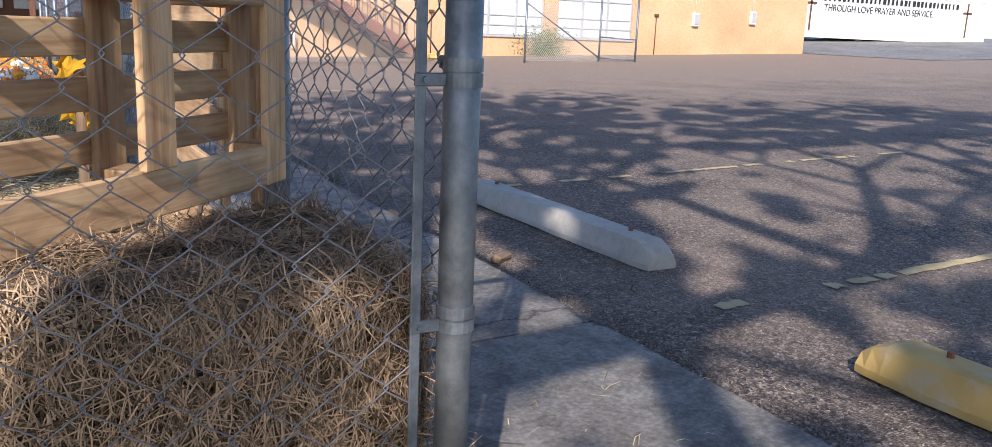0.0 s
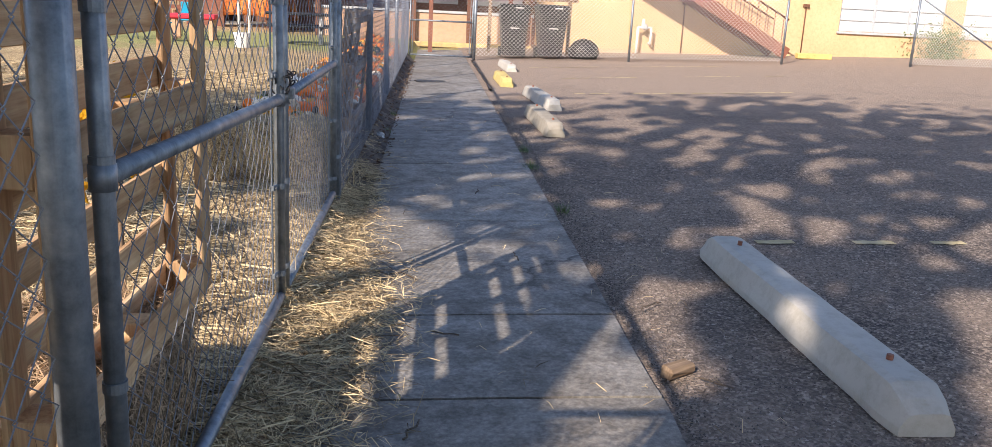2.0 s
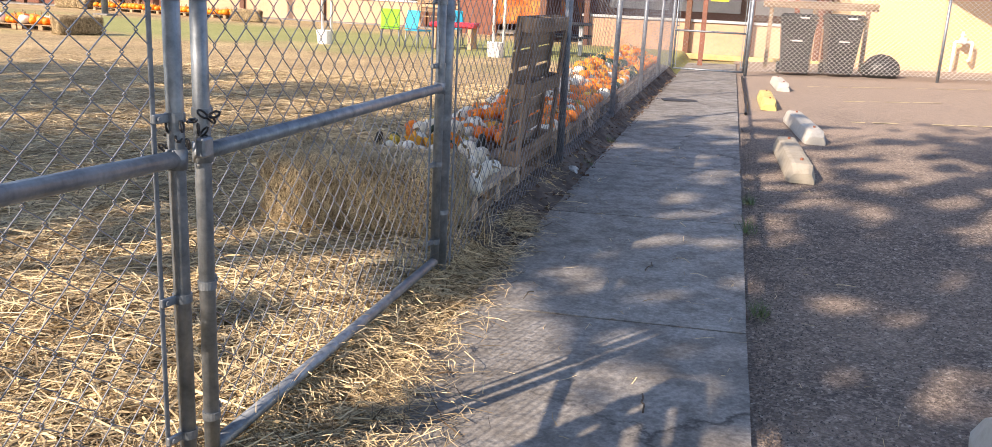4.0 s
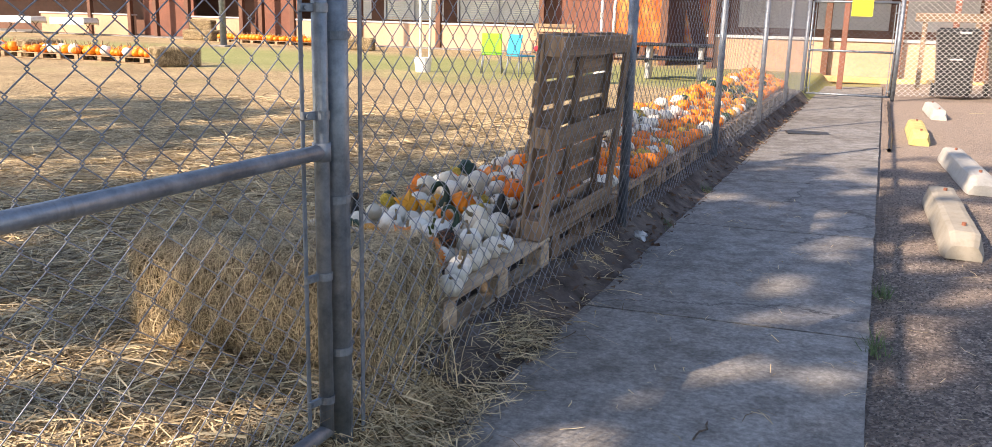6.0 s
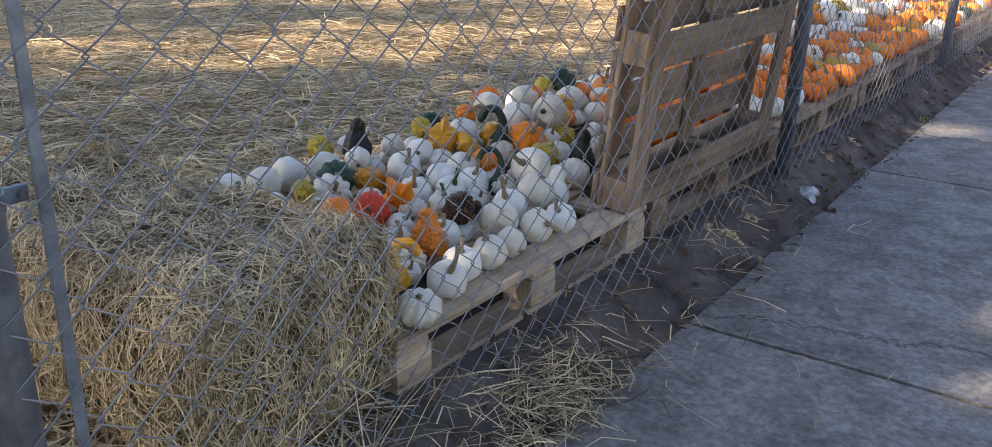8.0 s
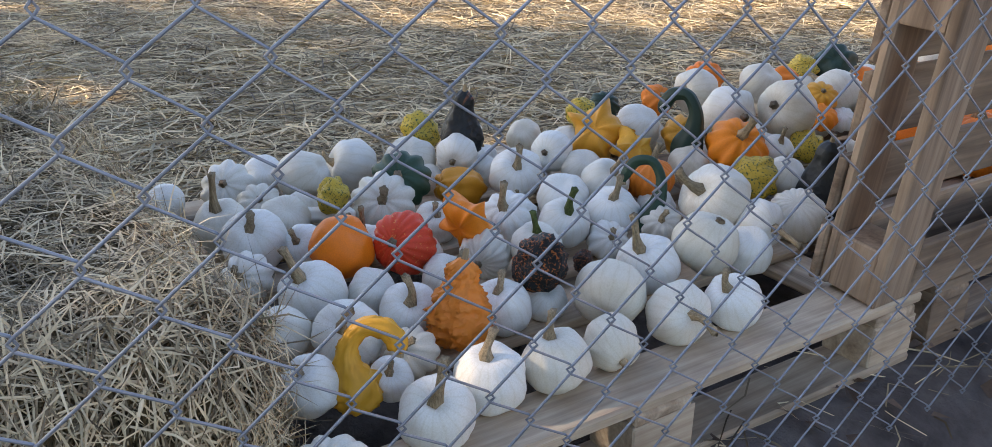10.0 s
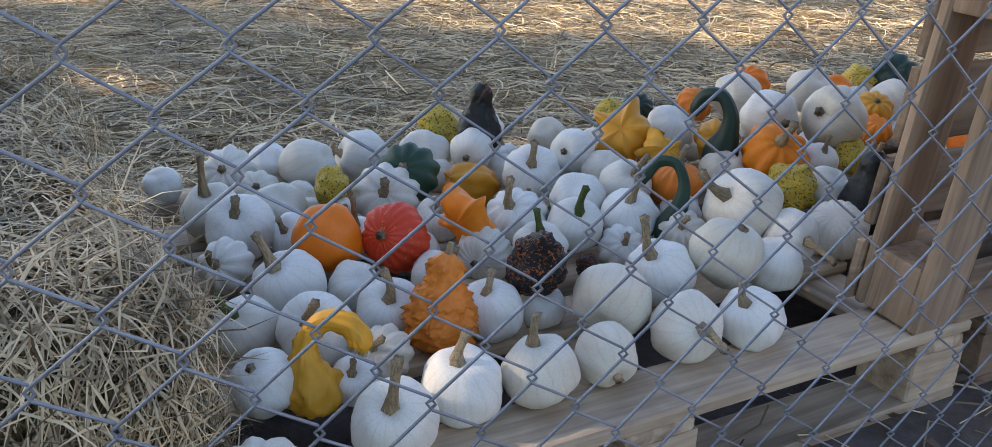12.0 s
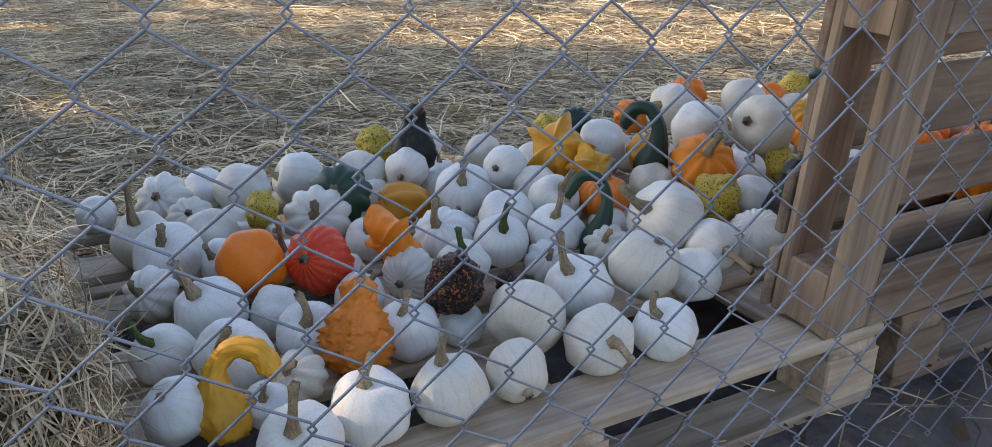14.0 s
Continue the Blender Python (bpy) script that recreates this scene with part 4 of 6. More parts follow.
cage = thing("open_gate", "chain-link gate standing open in the car park", "gate")
for x, y in ((14.25, 25.5), (17.2, 25.9), (18.1, 25.2)):
    post("post", cage, x, y, lot(x, y) - 0.05, 2.3, 0.032)
share("wire_mesh", far_a, cage, pose(14.25, 25.5, 0.32, 0, 0, 7.7) @ Matrix.Diagonal((2.98 / 3.9, 1, 1, 1)))
share("wire_mesh", far_a, cage, pose(17.2, 25.9, 0.4, 0, 0, -37.9) @ Matrix.Diagonal((1.14 / 3.9, 1, 1, 1)))
for a, b in (((14.25, 25.5, 2.0), (17.2, 25.9, 0.45)), ((17.2, 25.9, 0.45), (18.1, 25.2, 0.42)), ((17.2, 25.9, 1.1), (18.1, 25.2, 1.05))):
    bm = bmesh.new()
    tube(bm, a, b, 0.021)
    part("brace", bm, STEEL, cage, smooth=True)


def wheel_stop(label, x, y0, y1, mat_, skew=0.0, tip=0.0):
    """A cast parking stop: a tapered block with chamfered ends, worn edges and two pins."""
    s_ = thing("wheel_stop", label, "wheel stop", (x, y0, lot(x, y0) - 0.01), skew, "wheel stops")
    bm = bmesh.new()
    ln = y1 - y0
    ring = []
    rows = [0.0, 0.05, 0.12] + list(np.linspace(0.3, ln - 0.3, 9)) + [ln - 0.12, ln - 0.05, ln]
    for y in rows:
        e = min(y, ln - y)
        h = 0.145 * min(1.0, 0.55 + e / 0.2)
        w_ = 0.115 * min(1.0, 0.84 + e / 0.5)
        pts = [(-w_, 0), (-w_, 0.03), (-w_ * 0.72, h * 0.93), (-w_ * 0.45, h), (w_ * 0.45, h), (w_ * 0.72, h * 0.93), (w_, 0.03), (w_, 0)]
        ring.append([bm.verts.new((px + 0.006 * noise.noise((px * 20, y * 6, x)), y, pz + 0.006 * noise.noise((px * 20, y * 6, x + 4)))) for px, pz in pts])
    for a, b in zip(ring, ring[1:]):
        for k in range(7):
            bm.faces.new((a[k], b[k], b[k + 1], a[k + 1]))
    bm.faces.new(ring[0])
    bm.faces.new(ring[-1][::-1])
    bmesh.ops.recalc_face_normals(bm, faces=bm.faces)
    part("block", bm, mat_, s_, smooth=False)
    for y in (0.3, ln - 0.3):
        bm = bmesh.new()
        tube(bm, (0.01, y, 0.13), (0.012, y, 0.165), 0.013, seg=8)
        part("pin", bm, RUST, s_, "rusty steel pin")
    return s_


n = Nodes("worn_yellow_concrete")
YSTOP = n.done(n.mix(n.ramp(n.noise(5, 6, 0.7), (0.3, (0, 0, 0)), (0.46, (1, 1, 1))), (0.5, 0.43, 0.3), n.ramp(n.noise(3, 4), (0.3, (0.46, 0.31, 0.09)), (0.7, (0.58, 0.42, 0.17)))), 0.85, 0, n.noise(60, 5, 0.7), 0.5, 0.006)
OLDSTOP = make_stucco("weathered_concrete", (0.27, 0.245, 0.2), (0.42, 0.39, 0.33))
PALE_YELLOW = paint("faded_yellow_paint", (0.56, 0.44, 0.16), 0.8, 0.25, 5, 0.4)
wheel_stop("worn yellow concrete wheel stop on asphalt", 3.56, 2.5, 4.45, YSTOP)
wheel_stop("pale grey concrete wheel stop on asphalt", 3.71, 5.9, 8.02, STOP, 1.0)
wheel_stop("weathered grey-brown concrete wheel stop on asphalt", 3.38, 12.55, 14.4, OLDSTOP, 1.5)
wheel_stop("pale grey concrete wheel stop, slightly skewed", 3.68, 14.9, 16.95, STOP, 3.5)
wheel_stop("yellow painted concrete wheel stop", 3.33, 18.2, 20.0, PALE_YELLOW, 0.5)
wheel_stop("white concrete wheel stop near a gate", 3.7, 21.6, 23.4, STOP, 2.0)

n = Nodes("faded_line_paint").world()
LINE = n.done(n.ramp(n.noise(9, 6, 0.7), (0.3, (0.35, 0.28, 0.14)), (0.7, (0.6, 0.5, 0.3))), 0.85, 0, n.noise(90, 4), 0.4, 0.004)
for y, x0, x1, sk in ((5.29, 3.2, 9.0, 0.0), (8.33, 3.5, 8.5, 0.0), (20.1, 4.1, 9.2, 0.29), (23.0, 4.2, 9.0, 0.3), (17.2, 4.3, 8.0, 0.2)):
    stripe = new("parking_line")
    tagged(stripe, "faded yellow parking line worn into dashes", "line", kind="structure")
    rnd = random.Random(str(y))
    x = x0
    while x < x1:
        ln = rnd.uniform(0.08, 0.5)
        if rnd.random() < 0.8:
            bm = bmesh.new()
            pts = []
            m_ = 6
            for sgn in (-1, 1):
                for k in range(m_ + 1):
                    px = x + ln * (k if sgn < 0 else m_ - k) / m_
                    py = y + sk * (px - x0) + sgn * rnd.uniform(0.025, 0.05)
                    pts.append(bm.verts.new((px, py, lot_height(px, py) + 0.006)))
            bm.faces.new(pts)
            bmesh.ops.recalc_face_normals(bm, faces=bm.faces)
            part("paint_patch", bm, LINE, stripe)
        x += ln + rnd.uniform(0.0, 0.12)

# wheeled bins


def wheeled_bin(label, x, y, turn):
    b = thing("wheeled_bin", label, "wheeled bin", (x, y, lot(x, y) + 0.0), turn, "wheeled bins")
    bm = bmesh.new()
    lo = [(-0.27, -0.3), (0.27, -0.3), (0.27, 0.26), (-0.27, 0.26)]
    hi = [(-0.37, -0.4), (0.37, -0.4), (0.37, 0.4), (-0.37, 0.4)]
    vl = [bm.verts.new((px, py, 0.06)) for px, py in lo]
    vh = [bm.verts.new((px, py, 1.22)) for px, py in hi]
    for k in range(4):
        bm.faces.new((vl[k], vl[(k + 1) % 4], vh[(k + 1) % 4], vh[k]))
    bm.faces.new(vl[::-1])
    bm.faces.new(vh)
    bmesh.ops.bevel(bm, geom=bm.edges[:], offset=0.03, segments=2, affect='EDGES')
    part("body", bm, BLACK, b)
    bm = bmesh.new()
    box(bm, (-0.4, -0.44, 1.22), (0.4, 0.44, 1.3), 0.025)
    box(bm, (-0.36, -0.38, 1.3), (0.36, 0.36, 1.34), 0.018)
    part("lid", bm, BLACK, b)
    piece("rim", (-0.39, -0.42, 1.12), (0.39, -0.37, 1.2), BLACK, b, 0.012)
    piece("grip", (-0.3, 0.44, 1.15), (0.3, 0.49, 1.2), BLACK, b, 0.015)
    for sx in (-0.31, 0.31):
        bm = bmesh.new()
        tube(bm, (sx - 0.04, 0.3, 0.13), (sx + 0.04, 0.3, 0.13), 0.13, seg=20)
        part("wheel", bm, BLACK, b, smooth=False)
    piece("mark", (-0.11, -0.405, 0.74), (0.11, -0.385, 0.77), WHITE, b, 0.0, "pale moulded mark")
    piece("mark", (0.0, -0.42, 1.24), (0.2, -0.445, 1.27), WHITE, b, 0.0)
    return b


wheeled_bin("black plastic wheeled bin with closed lid", 4.12, 26.45, 0)
wheeled_bin("black plastic wheeled bin with closed lid", 5.08, 26.5, 4)
rack = thing("timber_frame", "rough timber frame behind two wheeled bins", "timber frame", (3.4, 27.1, 0.05))
for x in (0.1, 1.05, 2.2):
    plank("post", rack, (x, 0, 0), (x + 0.09, 0.09, 1.55), GREY_WOOD)
plank("beam", rack, (-0.05, -0.03, 1.38), (2.45, 0.0, 1.55), GREY_WOOD)
bag = thing("rubbish_heap", "dark heap of bags beside wheeled bins", "rubbish", (6.0, 26.6, lot(6, 26.6) - 0.03))
bm = bmesh.new()
bmesh.ops.create_icosphere(bm, subdivisions=3, radius=0.33)
for v in bm.verts:
    v.co = Vector((v.co.x * 1.2, v.co.y, max(0, v.co.z + 0.18))) + noise.noise_vector(v.co * 6) * 0.06
part("bag", bm, BLACK, bag, smooth=True)
bush = thing("bush", "small green weed bush at the foot of a wall", "bush", (17.3, 29.4, lot(17.3, 29.4)))
rs = np.random.RandomState(4)
verts, faces = [], []
for k in range(1500):
    c_ = rs.normal(0, 1, 3) * np.array([0.42, 0.2, 0.3]) + np.array([0, 0, 0.42])
    c_[2] = abs(c_[2])
    u = rs.normal(0, 1, 3)
    u /= np.linalg.norm(u)
    w_ = np.cross(u, rs.normal(0, 1, 3))
    w_ /= np.linalg.norm(w_)
    b = len(verts)
    s_ = rs.uniform(0.03, 0.06)
    verts += [c_ - u * s_, c_ + w_ * s_ * 0.5, c_ + u * s_, c_ - w_ * s_ * 0.5]
    faces.append((b, b + 1, b + 2, b + 3))
me = bpy.data.meshes.new("foliage")
me.from_pydata([tuple(v) for v in verts], [], faces)
nb = Nodes("weed_leaves")
me.materials.append(nb.done(nb.ramp(nb.geo.outputs["Random Per Island"], (0, (0.06, 0.1, 0.03)), (1, (0.2, 0.24, 0.1))), 0.6))
tagged(share("foliage", me, bush, Matrix()), kind="stuff")
for k in range(7):
    bm = bmesh.new()
    tube(bm, (0, 0, 0), (rs.uniform(-0.4, 0.4), rs.uniform(-0.15, 0.15), rs.uniform(0.4, 0.75)), 0.008, 0.003, seg=5)
    part("stem", bm, BARK, bush)
block = thing("kerb_block", "yellow painted block at the foot of a stair", "block", (12.9, 28.3, lot(12.9, 28.3) - 0.01))
piece("block", (-0.5, -0.12, 0), (0.5, 0.12, 0.16), YELLOW, block, 0.02)

# a dark drain plate in the path, and a cable along its edge
plate = thing("drain_plate", "dark metal plate set in a concrete path", "plate", (2.05, 18.95, lot(2.05, 18.95)), 12)
piece("plate", (-0.26, -0.16, -0.01), (0.26, 0.16, 0.012), BLACK, plate, 0.003)
cable = thing("cable", "black cable lying along the edge of a path", "cable", (3.02, 0, 0))
bm = bmesh.new()
pts = [Vector((0.03 * noise.noise((y * 0.7, 3, 1)) + 0.02 * noise.noise((y * 3, 1, 1)), y, lot(3, y) + 0.006)) for y in np.arange(17.5, 25.0, 0.25)]
for a, b in zip(pts, pts[1:]):
    tube(bm, a, b, 0.022, seg=6, caps=False)
part("sheath", bm, BLACK, cable, smooth=True)

# ---- the yard ----
PLASTIC = {k: paint(k + "_plastic", c_, 0.4, 0.06, 3, 0.1, 0.05) for k, c_ in
           (("lime", (0.25, 0.62, 0.03)), ("blue", (0.02, 0.35, 0.55)), ("red", (0.6, 0.03, 0.05)), ("grey", (0.1, 0.1, 0.11)))}


def chair(colour, label, x, y, turn):
    c_ = thing("chair", label, "chair", (x, y, 0.09), turn, "plastic chairs")
    bm = bmesh.new()
    box(bm, (-0.23, -0.22, 0.41), (0.23, 0.22, 0.44), 0.012)
    part("seat", bm, PLASTIC[colour], c_)
    bm = bmesh.new()
    box(bm, (-0.22, -0.015, 0.0), (0.22, 0.015, 0.42), 0.012, pose(0, 0.23, 0.46, 12))
    for v in bm.verts:
        v.co.y += 0.35 * v.co.x ** 2 * -1
    part("backrest", bm, PLASTIC[colour], c_)
    for sx in (-0.19, 0.19):
        for sy in (-0.18, 0.18):
            bm = bmesh.new()
            tube(bm, (sx, sy, 0.41), (sx * 1.2, sy * 1.25, 0), 0.013, seg=8)
            part("leg", bm, STEEL, c_, smooth=True)
    return c_


chair("lime", "lime green plastic chair with metal legs on grass", -5.1, 25.2, 200)
chair("blue", "turquoise blue plastic chair with metal legs on grass", -4.3, 24.9, 150)
chair("blue", "turquoise blue plastic chair behind a red table", -4.2, 27.3, 10)
chair("blue", "blue plastic chair on a porch", -26.2, 38.9, 180)
tb = thing("table", "low table with a bright red top on grass", "table", (-3.75, 26.0, 0.09), 5)
piece("tabletop", (-0.55, -0.4, 0.5), (0.55, 0.4, 0.62), PLASTIC["red"], tb, 0.03)
for sx in (-0.43, 0.43):
    for sy in (-0.3, 0.3):
        piece("leg", (sx - 0.05, sy - 0.05, 0), (sx + 0.05, sy + 0.05, 0.5), TAN, tb, 0.01)
pic = thing("picnic_table", "dark metal picnic table with benches", "picnic table", (-1.3, 26.4, 0.09), 8)
piece("tabletop", (-0.8, -0.4, 0.7), (0.8, 0.4, 0.76), BLACK, pic, 0.02)
for sy in (-0.65, 0.65):
    piece("bench", (-0.8, sy - 0.14, 0.42), (0.8, sy + 0.14, 0.46), BLACK, pic, 0.02)
for sx in (-0.55, 0.55):
    piece("leg", (sx - 0.05, -0.3, 0), (sx + 0.05, 0.3, 0.7), FRAME, pic, 0.02)
    piece("brace", (sx - 0.03, -0.7, 0.36), (sx + 0.03, 0.7, 0.42), BLACK, pic, 0.01)
# pole stands: two white pipes in a bucket of concrete
for x, y in ((-6.5, 24.6), (-2.2, 24.0)):
    st = thing("pole_stand", "two white plastic pipes set in a white bucket", "pole stand", (x, y, 0.085), 0, "pole stands")
    bm = bmesh.new()
    tube(bm, (0, 0, 0), (0, 0, 0.32), 0.16, 0.2, seg=18)
    part("bucket", bm, WHITE, st)
    for dx in (-0.06, 0.16):
        bm = bmesh.new()
        tube(bm, (dx, 0, 0.2), (dx * 1.3, 0, 2.6), 0.03, seg=10)
        part("pipe", bm, WHITE, st, smooth=True)
flag = thing("steel_pole", "thick grey steel pole on a concrete foot", "pole", (-18.2, 32.0, 0.07))
bm = bmesh.new()
tube(bm, (0, 0, 0), (0, 0, 6), 0.11, seg=16)
part("pole", bm, STEEL, flag, smooth=True)
piece("foot", (-0.3, -0.3, 0), (0.3, 0.3, 0.07), CONCRETE, flag, 0.02)
# orange autumn banner
ban = thing("banner", "orange cloth banner with a pumpkin-field pattern hung on a porch", "banner", (-4.0, 34.6, 0.0))
nb = Nodes("orange_banner_cloth")
band_col = nb.ramp(nb.noise(2.2, 5, 0.6), (0.3, (0.55, 0.12, 0.03)), (0.5, (0.75, 0.25, 0.06)), (0.7, (0.85, 0.5, 0.16)))
CLOTH = nb.done(band_col, 0.8, 0, nb.noise(30, 3), 0.2, 0.004)
bm = bmesh.new()
rows = [[bm.verts.new((-1.0 + 2.9 * i / 24, 0.05 * math.sin(i * 0.9 + j * 0.3), 0.45 + 2.0 * j / 12 + 0.06 * math.sin(i * 0.26))) for i in range(25)] for j in range(13)]
for a, b in zip(rows, rows[1:]):
    for i in range(24):
        bm.faces.new((a[i], a[i + 1], b[i + 1], b[i]))
bmesh.ops.solidify(bm, geom=bm.faces[:], thickness=0.006)
part("cloth", bm, CLOTH, ban, smooth=True)
for x in (-1.05, 0.45, 1.95):
    piece("post", (x - 0.06, 0.1, -0.05), (x + 0.06, 0.22, 3.0), BROWN, ban, 0.01)
# plain boards fill the dark stretches on both sides of the banner
for nm, x0, x1 in (("dark_panel", -6.3, -5.05), ("dark_panel", -2.0, -0.4)):
    sc = thing("screen", "dark brown board filling a dark stretch beside a banner", "screen", ((x0 + x1) / 2, 34.9, 0.0), 0, "screens")
    piece("board", ((x0 - x1) / 2, 0, -0.05), ((x1 - x0) / 2, 0.12, 3.0), BRICK, sc, 0.01)
# bench and folding tables
bn = thing("bench", "slatted wooden bench on a porch", "bench", (-8.0, 37.2, 0.08), 0)
for k in range(3):
    plank("seat_slat", bn, (-0.8, -0.2 + k * 0.14, 0.43), (0.8, -0.08 + k * 0.14, 0.46), WOOD)
    plank("back_slat", bn, (-0.8, 0.25, 0.6 + k * 0.16), (0.8, 0.28, 0.72 + k * 0.16), WOOD)
for sx in (-0.7, 0.64):
    plank("leg", bn, (sx, -0.2, 0), (sx + 0.06, -0.14, 0.43), WOOD)
    plank("leg", bn, (sx, 0.22, 0), (sx + 0.06, 0.25, 1.05), WOOD)
for x in (-33.5, -30.3):
    ft = thing("folding_table", "folding table under a white cloth", "table", (x, 36.6, 0.08), 0, "tables with cloths")
    piece("tabletop", (-1.0, -0.4, 0.71), (1.0, 0.4, 0.75), FRAME, ft, 0.01)
    for sx in (-0.8, 0.8):
        bm = bmesh.new()
        tube(bm, (sx, -0.3, 0), (sx, 0.3, 0.71), 0.015, seg=8)
        tube(bm, (sx, 0.3, 0), (sx, -0.3, 0.71), 0.015, seg=8)
        part("leg", bm, BLACK, ft)
    cl = thing("tablecloth", "white tablecloth hanging over a folding table", "tablecloth", (x, 36.6, 0.835), 0, "tablecloths")
    bm = bmesh.new()
    rows = []
    for j in range(9):
        v_ = -0.55 + 1.1 * j / 8
        rows.append([bm.verts.new((max(-1.02, min(1.02, u)), max(-0.42, min(0.42, v_)), 0.0 - max(0, abs(u) - 1.02) * 1.6 - max(0, abs(v_) - 0.42) * 2.2 + 0.01 * math.sin(u * 20 + v_ * 9))) for u in np.linspace(-1.15, 1.15, 25)])
    for a, b in zip(rows, rows[1:]):
        for i in range(24):
            bm.faces.new((a[i], a[i + 1], b[i + 1], b[i]))
    part("cloth", bm, WHITE, cl, smooth=True)
for k, (x, y, z, tn) in enumerate(((-11.35, 22.25, 0.085, 62), (-16.2, 22.9, 0.085, 80), (-13.7, 33.6, 0.085, 15), (-23.3, 36.4, 0.085, 5), (-22.4, 36.5, 0.085, 90), (-23.0, 36.5, 0.5, 8))):
    bale("golden hay bale in the yard" if k < 3 else "golden hay bale stacked by a porch", FAR_BALE, (x, y, z), tn)

# ---- pumpkins and gourds ----
SKIN = {
    "white": make_gourd("white_pumpkin_skin", ((0.0, (0.66, 0.6, 0.48)), (0.5, (0.73, 0.69, 0.6)), (1.0, (0.77, 0.755, 0.7))), rib=True),
    "orange": make_gourd("orange_pumpkin_skin", ((0.0, (0.8, 0.17, 0.006)), (0.6, (0.86, 0.25, 0.008)), (1.0, (0.74, 0.19, 0.03)))),
    "red": make_gourd("red_pumpkin_skin", ((0.0, (0.6, 0.04, 0.012)), (1.0, (0.66, 0.055, 0.016))), 0.0, (0.68, 0.2, 0.05), patch=0.63),
    "yellow": make_gourd("yellow_gourd_skin", ((0.0, (0.62, 0.23, 0.01)), (1.0, (0.72, 0.36, 0.03)))),
    "green": make_gourd("dark_green_squash_skin", ((0.0, (0.012, 0.03, 0.022)), (1.0, (0.025, 0.06, 0.03)))),
    "spotted": make_gourd("spotted_gourd_skin", ((0.0, (0.5, 0.33, 0.03)), (1.0, (0.6, 0.42, 0.05))), 0.2, (0.04, 0.075, 0.02), patch=0.556),
    "black": make_gourd("blackish_gourd_skin", ((0.0, (0.012, 0.012, 0.012)), (1.0, (0.02, 0.022, 0.02))), 0.5, (0.025, 0.03, 0.025)),
    "blotched": make_gourd("black_and_orange_gourd_skin", ((0.0, (0.012, 0.013, 0.012)), (1.0, (0.02, 0.022, 0.02))), 0.6, (0.5, 0.15, 0.035), patch=0.552),
    "warty": make_gourd("warty_orange_gourd_skin", ((0.0, (0.72, 0.2, 0.02)), (1.0, (0.76, 0.24, 0.03))), 0.6),
}
DRY_STEM = wood("dry_stem", (0.2, 0.155, 0.1), (0.4, 0.33, 0.22), (0.58, 0.5, 0.36), 2)
GREEN_STEM = wood("green_stem", (0.05, 0.07, 0.02), (0.12, 0.16, 0.05), (0.25, 0.27, 0.12), 2)
SCAR_WOOD = wood("corky_scar", (0.3, 0.24, 0.16), (0.45, 0.38, 0.28), (0.58, 0.5, 0.38), 2)
NAMES = {"white": "small white pumpkin", "orange": "small orange pumpkin", "red": "red-orange ribbed squash", "yellow": "lumpy yellow gourd",
         "green": "dark green ribbed acorn squash", "spotted": "yellow and green spotted gourd", "black": "blackish gourd", "blotched": "warty black and orange gourd", "warty": "warty orange gourd"}


def squash(name, ribs=11, depth=0.03, flat=0.86, lumps=0.03, warts=0.0, wings=0.0, seed=0, seg=40, rings=18):
    """A unit squash body that rests on z = 0: ribs, dimples at both ends, uneven growth."""
    bm = bmesh.new()
    bmesh.ops.create_uvsphere(bm, u_segments=seg, v_segments=rings, radius=1)
    for v in bm.verts:
        p = v.co.normalized()
        an, up = math.atan2(p.y, p.x), p.z
        side = math.sqrt(max(0.0, 1 - up * up))
        r = 1 - depth * side * (1 - abs(math.cos(an * ribs / 2 + 0.3 * noise.noise((up, seed, 0))))) * 2
        r += lumps * noise.noise(p * 1.7 + Vector((seed * 3.1, 0, 0))) * 2
        if warts:
            r += warts * max(0, noise.noise(p * 6.5 + Vector((seed, 2, 0)))) * 1.6
        if wings:
            r += wings * side * max(0, math.cos(an * 5)) ** 3
        q = p * r
        dimple = 0.16 * math.exp(-(side / 0.32) ** 2)
        q.z = q.z * flat - math.copysign(dimple, up) * (1.0 if up > 0 else 0.5)
        v.co = q
    low = min(v.co.z for v in bm.verts)
    for v in bm.verts:
        v.co.z -= low
    me = bpy.data.meshes.new(name)
    bm.to_mesh(me)
    bm.free()
    for p in me.polygons:
        p.use_smooth = True
    return me


def stalk(name, ln, bend, r0=0.17, r1=0.09, seed=0):
    """A ridged woody stem from the origin, flared at its foot and cut at its end."""
    bm = bmesh.new()
    rings = []
    for k in range(9):
        f = k / 8
        c_ = Vector((bend * f * f, 0.2 * bend * math.sin(f * 3 + seed), ln * f - 0.25 * bend * f * f))
        rr = r0 + (r1 - r0) * min(1, f * 2.2) + (0.03 if k == 8 else 0)
        rings.append([bm.verts.new(c_ + Vector((math.cos(a), math.sin(a), 0)) * rr * (1 + 0.16 * math.cos(5 * a + f * 1.5))) for a in np.linspace(0, 2 * math.pi, 16)[:-1]])
    for a, b in zip(rings, rings[1:]):
        for i in range(15):
            bm.faces.new((a[i], a[(i + 1) % 15], b[(i + 1) % 15], b[i]))
    bm.faces.new(rings[-1])
    me = bpy.data.meshes.new(name)
    bm.to_mesh(me)
    bm.free()
    for p in me.polygons:
        p.use_smooth = True
    return me


def dressed(me, *mats):
    me = me.copy()
    for m in mats:
        me.materials.append(m)
    return me


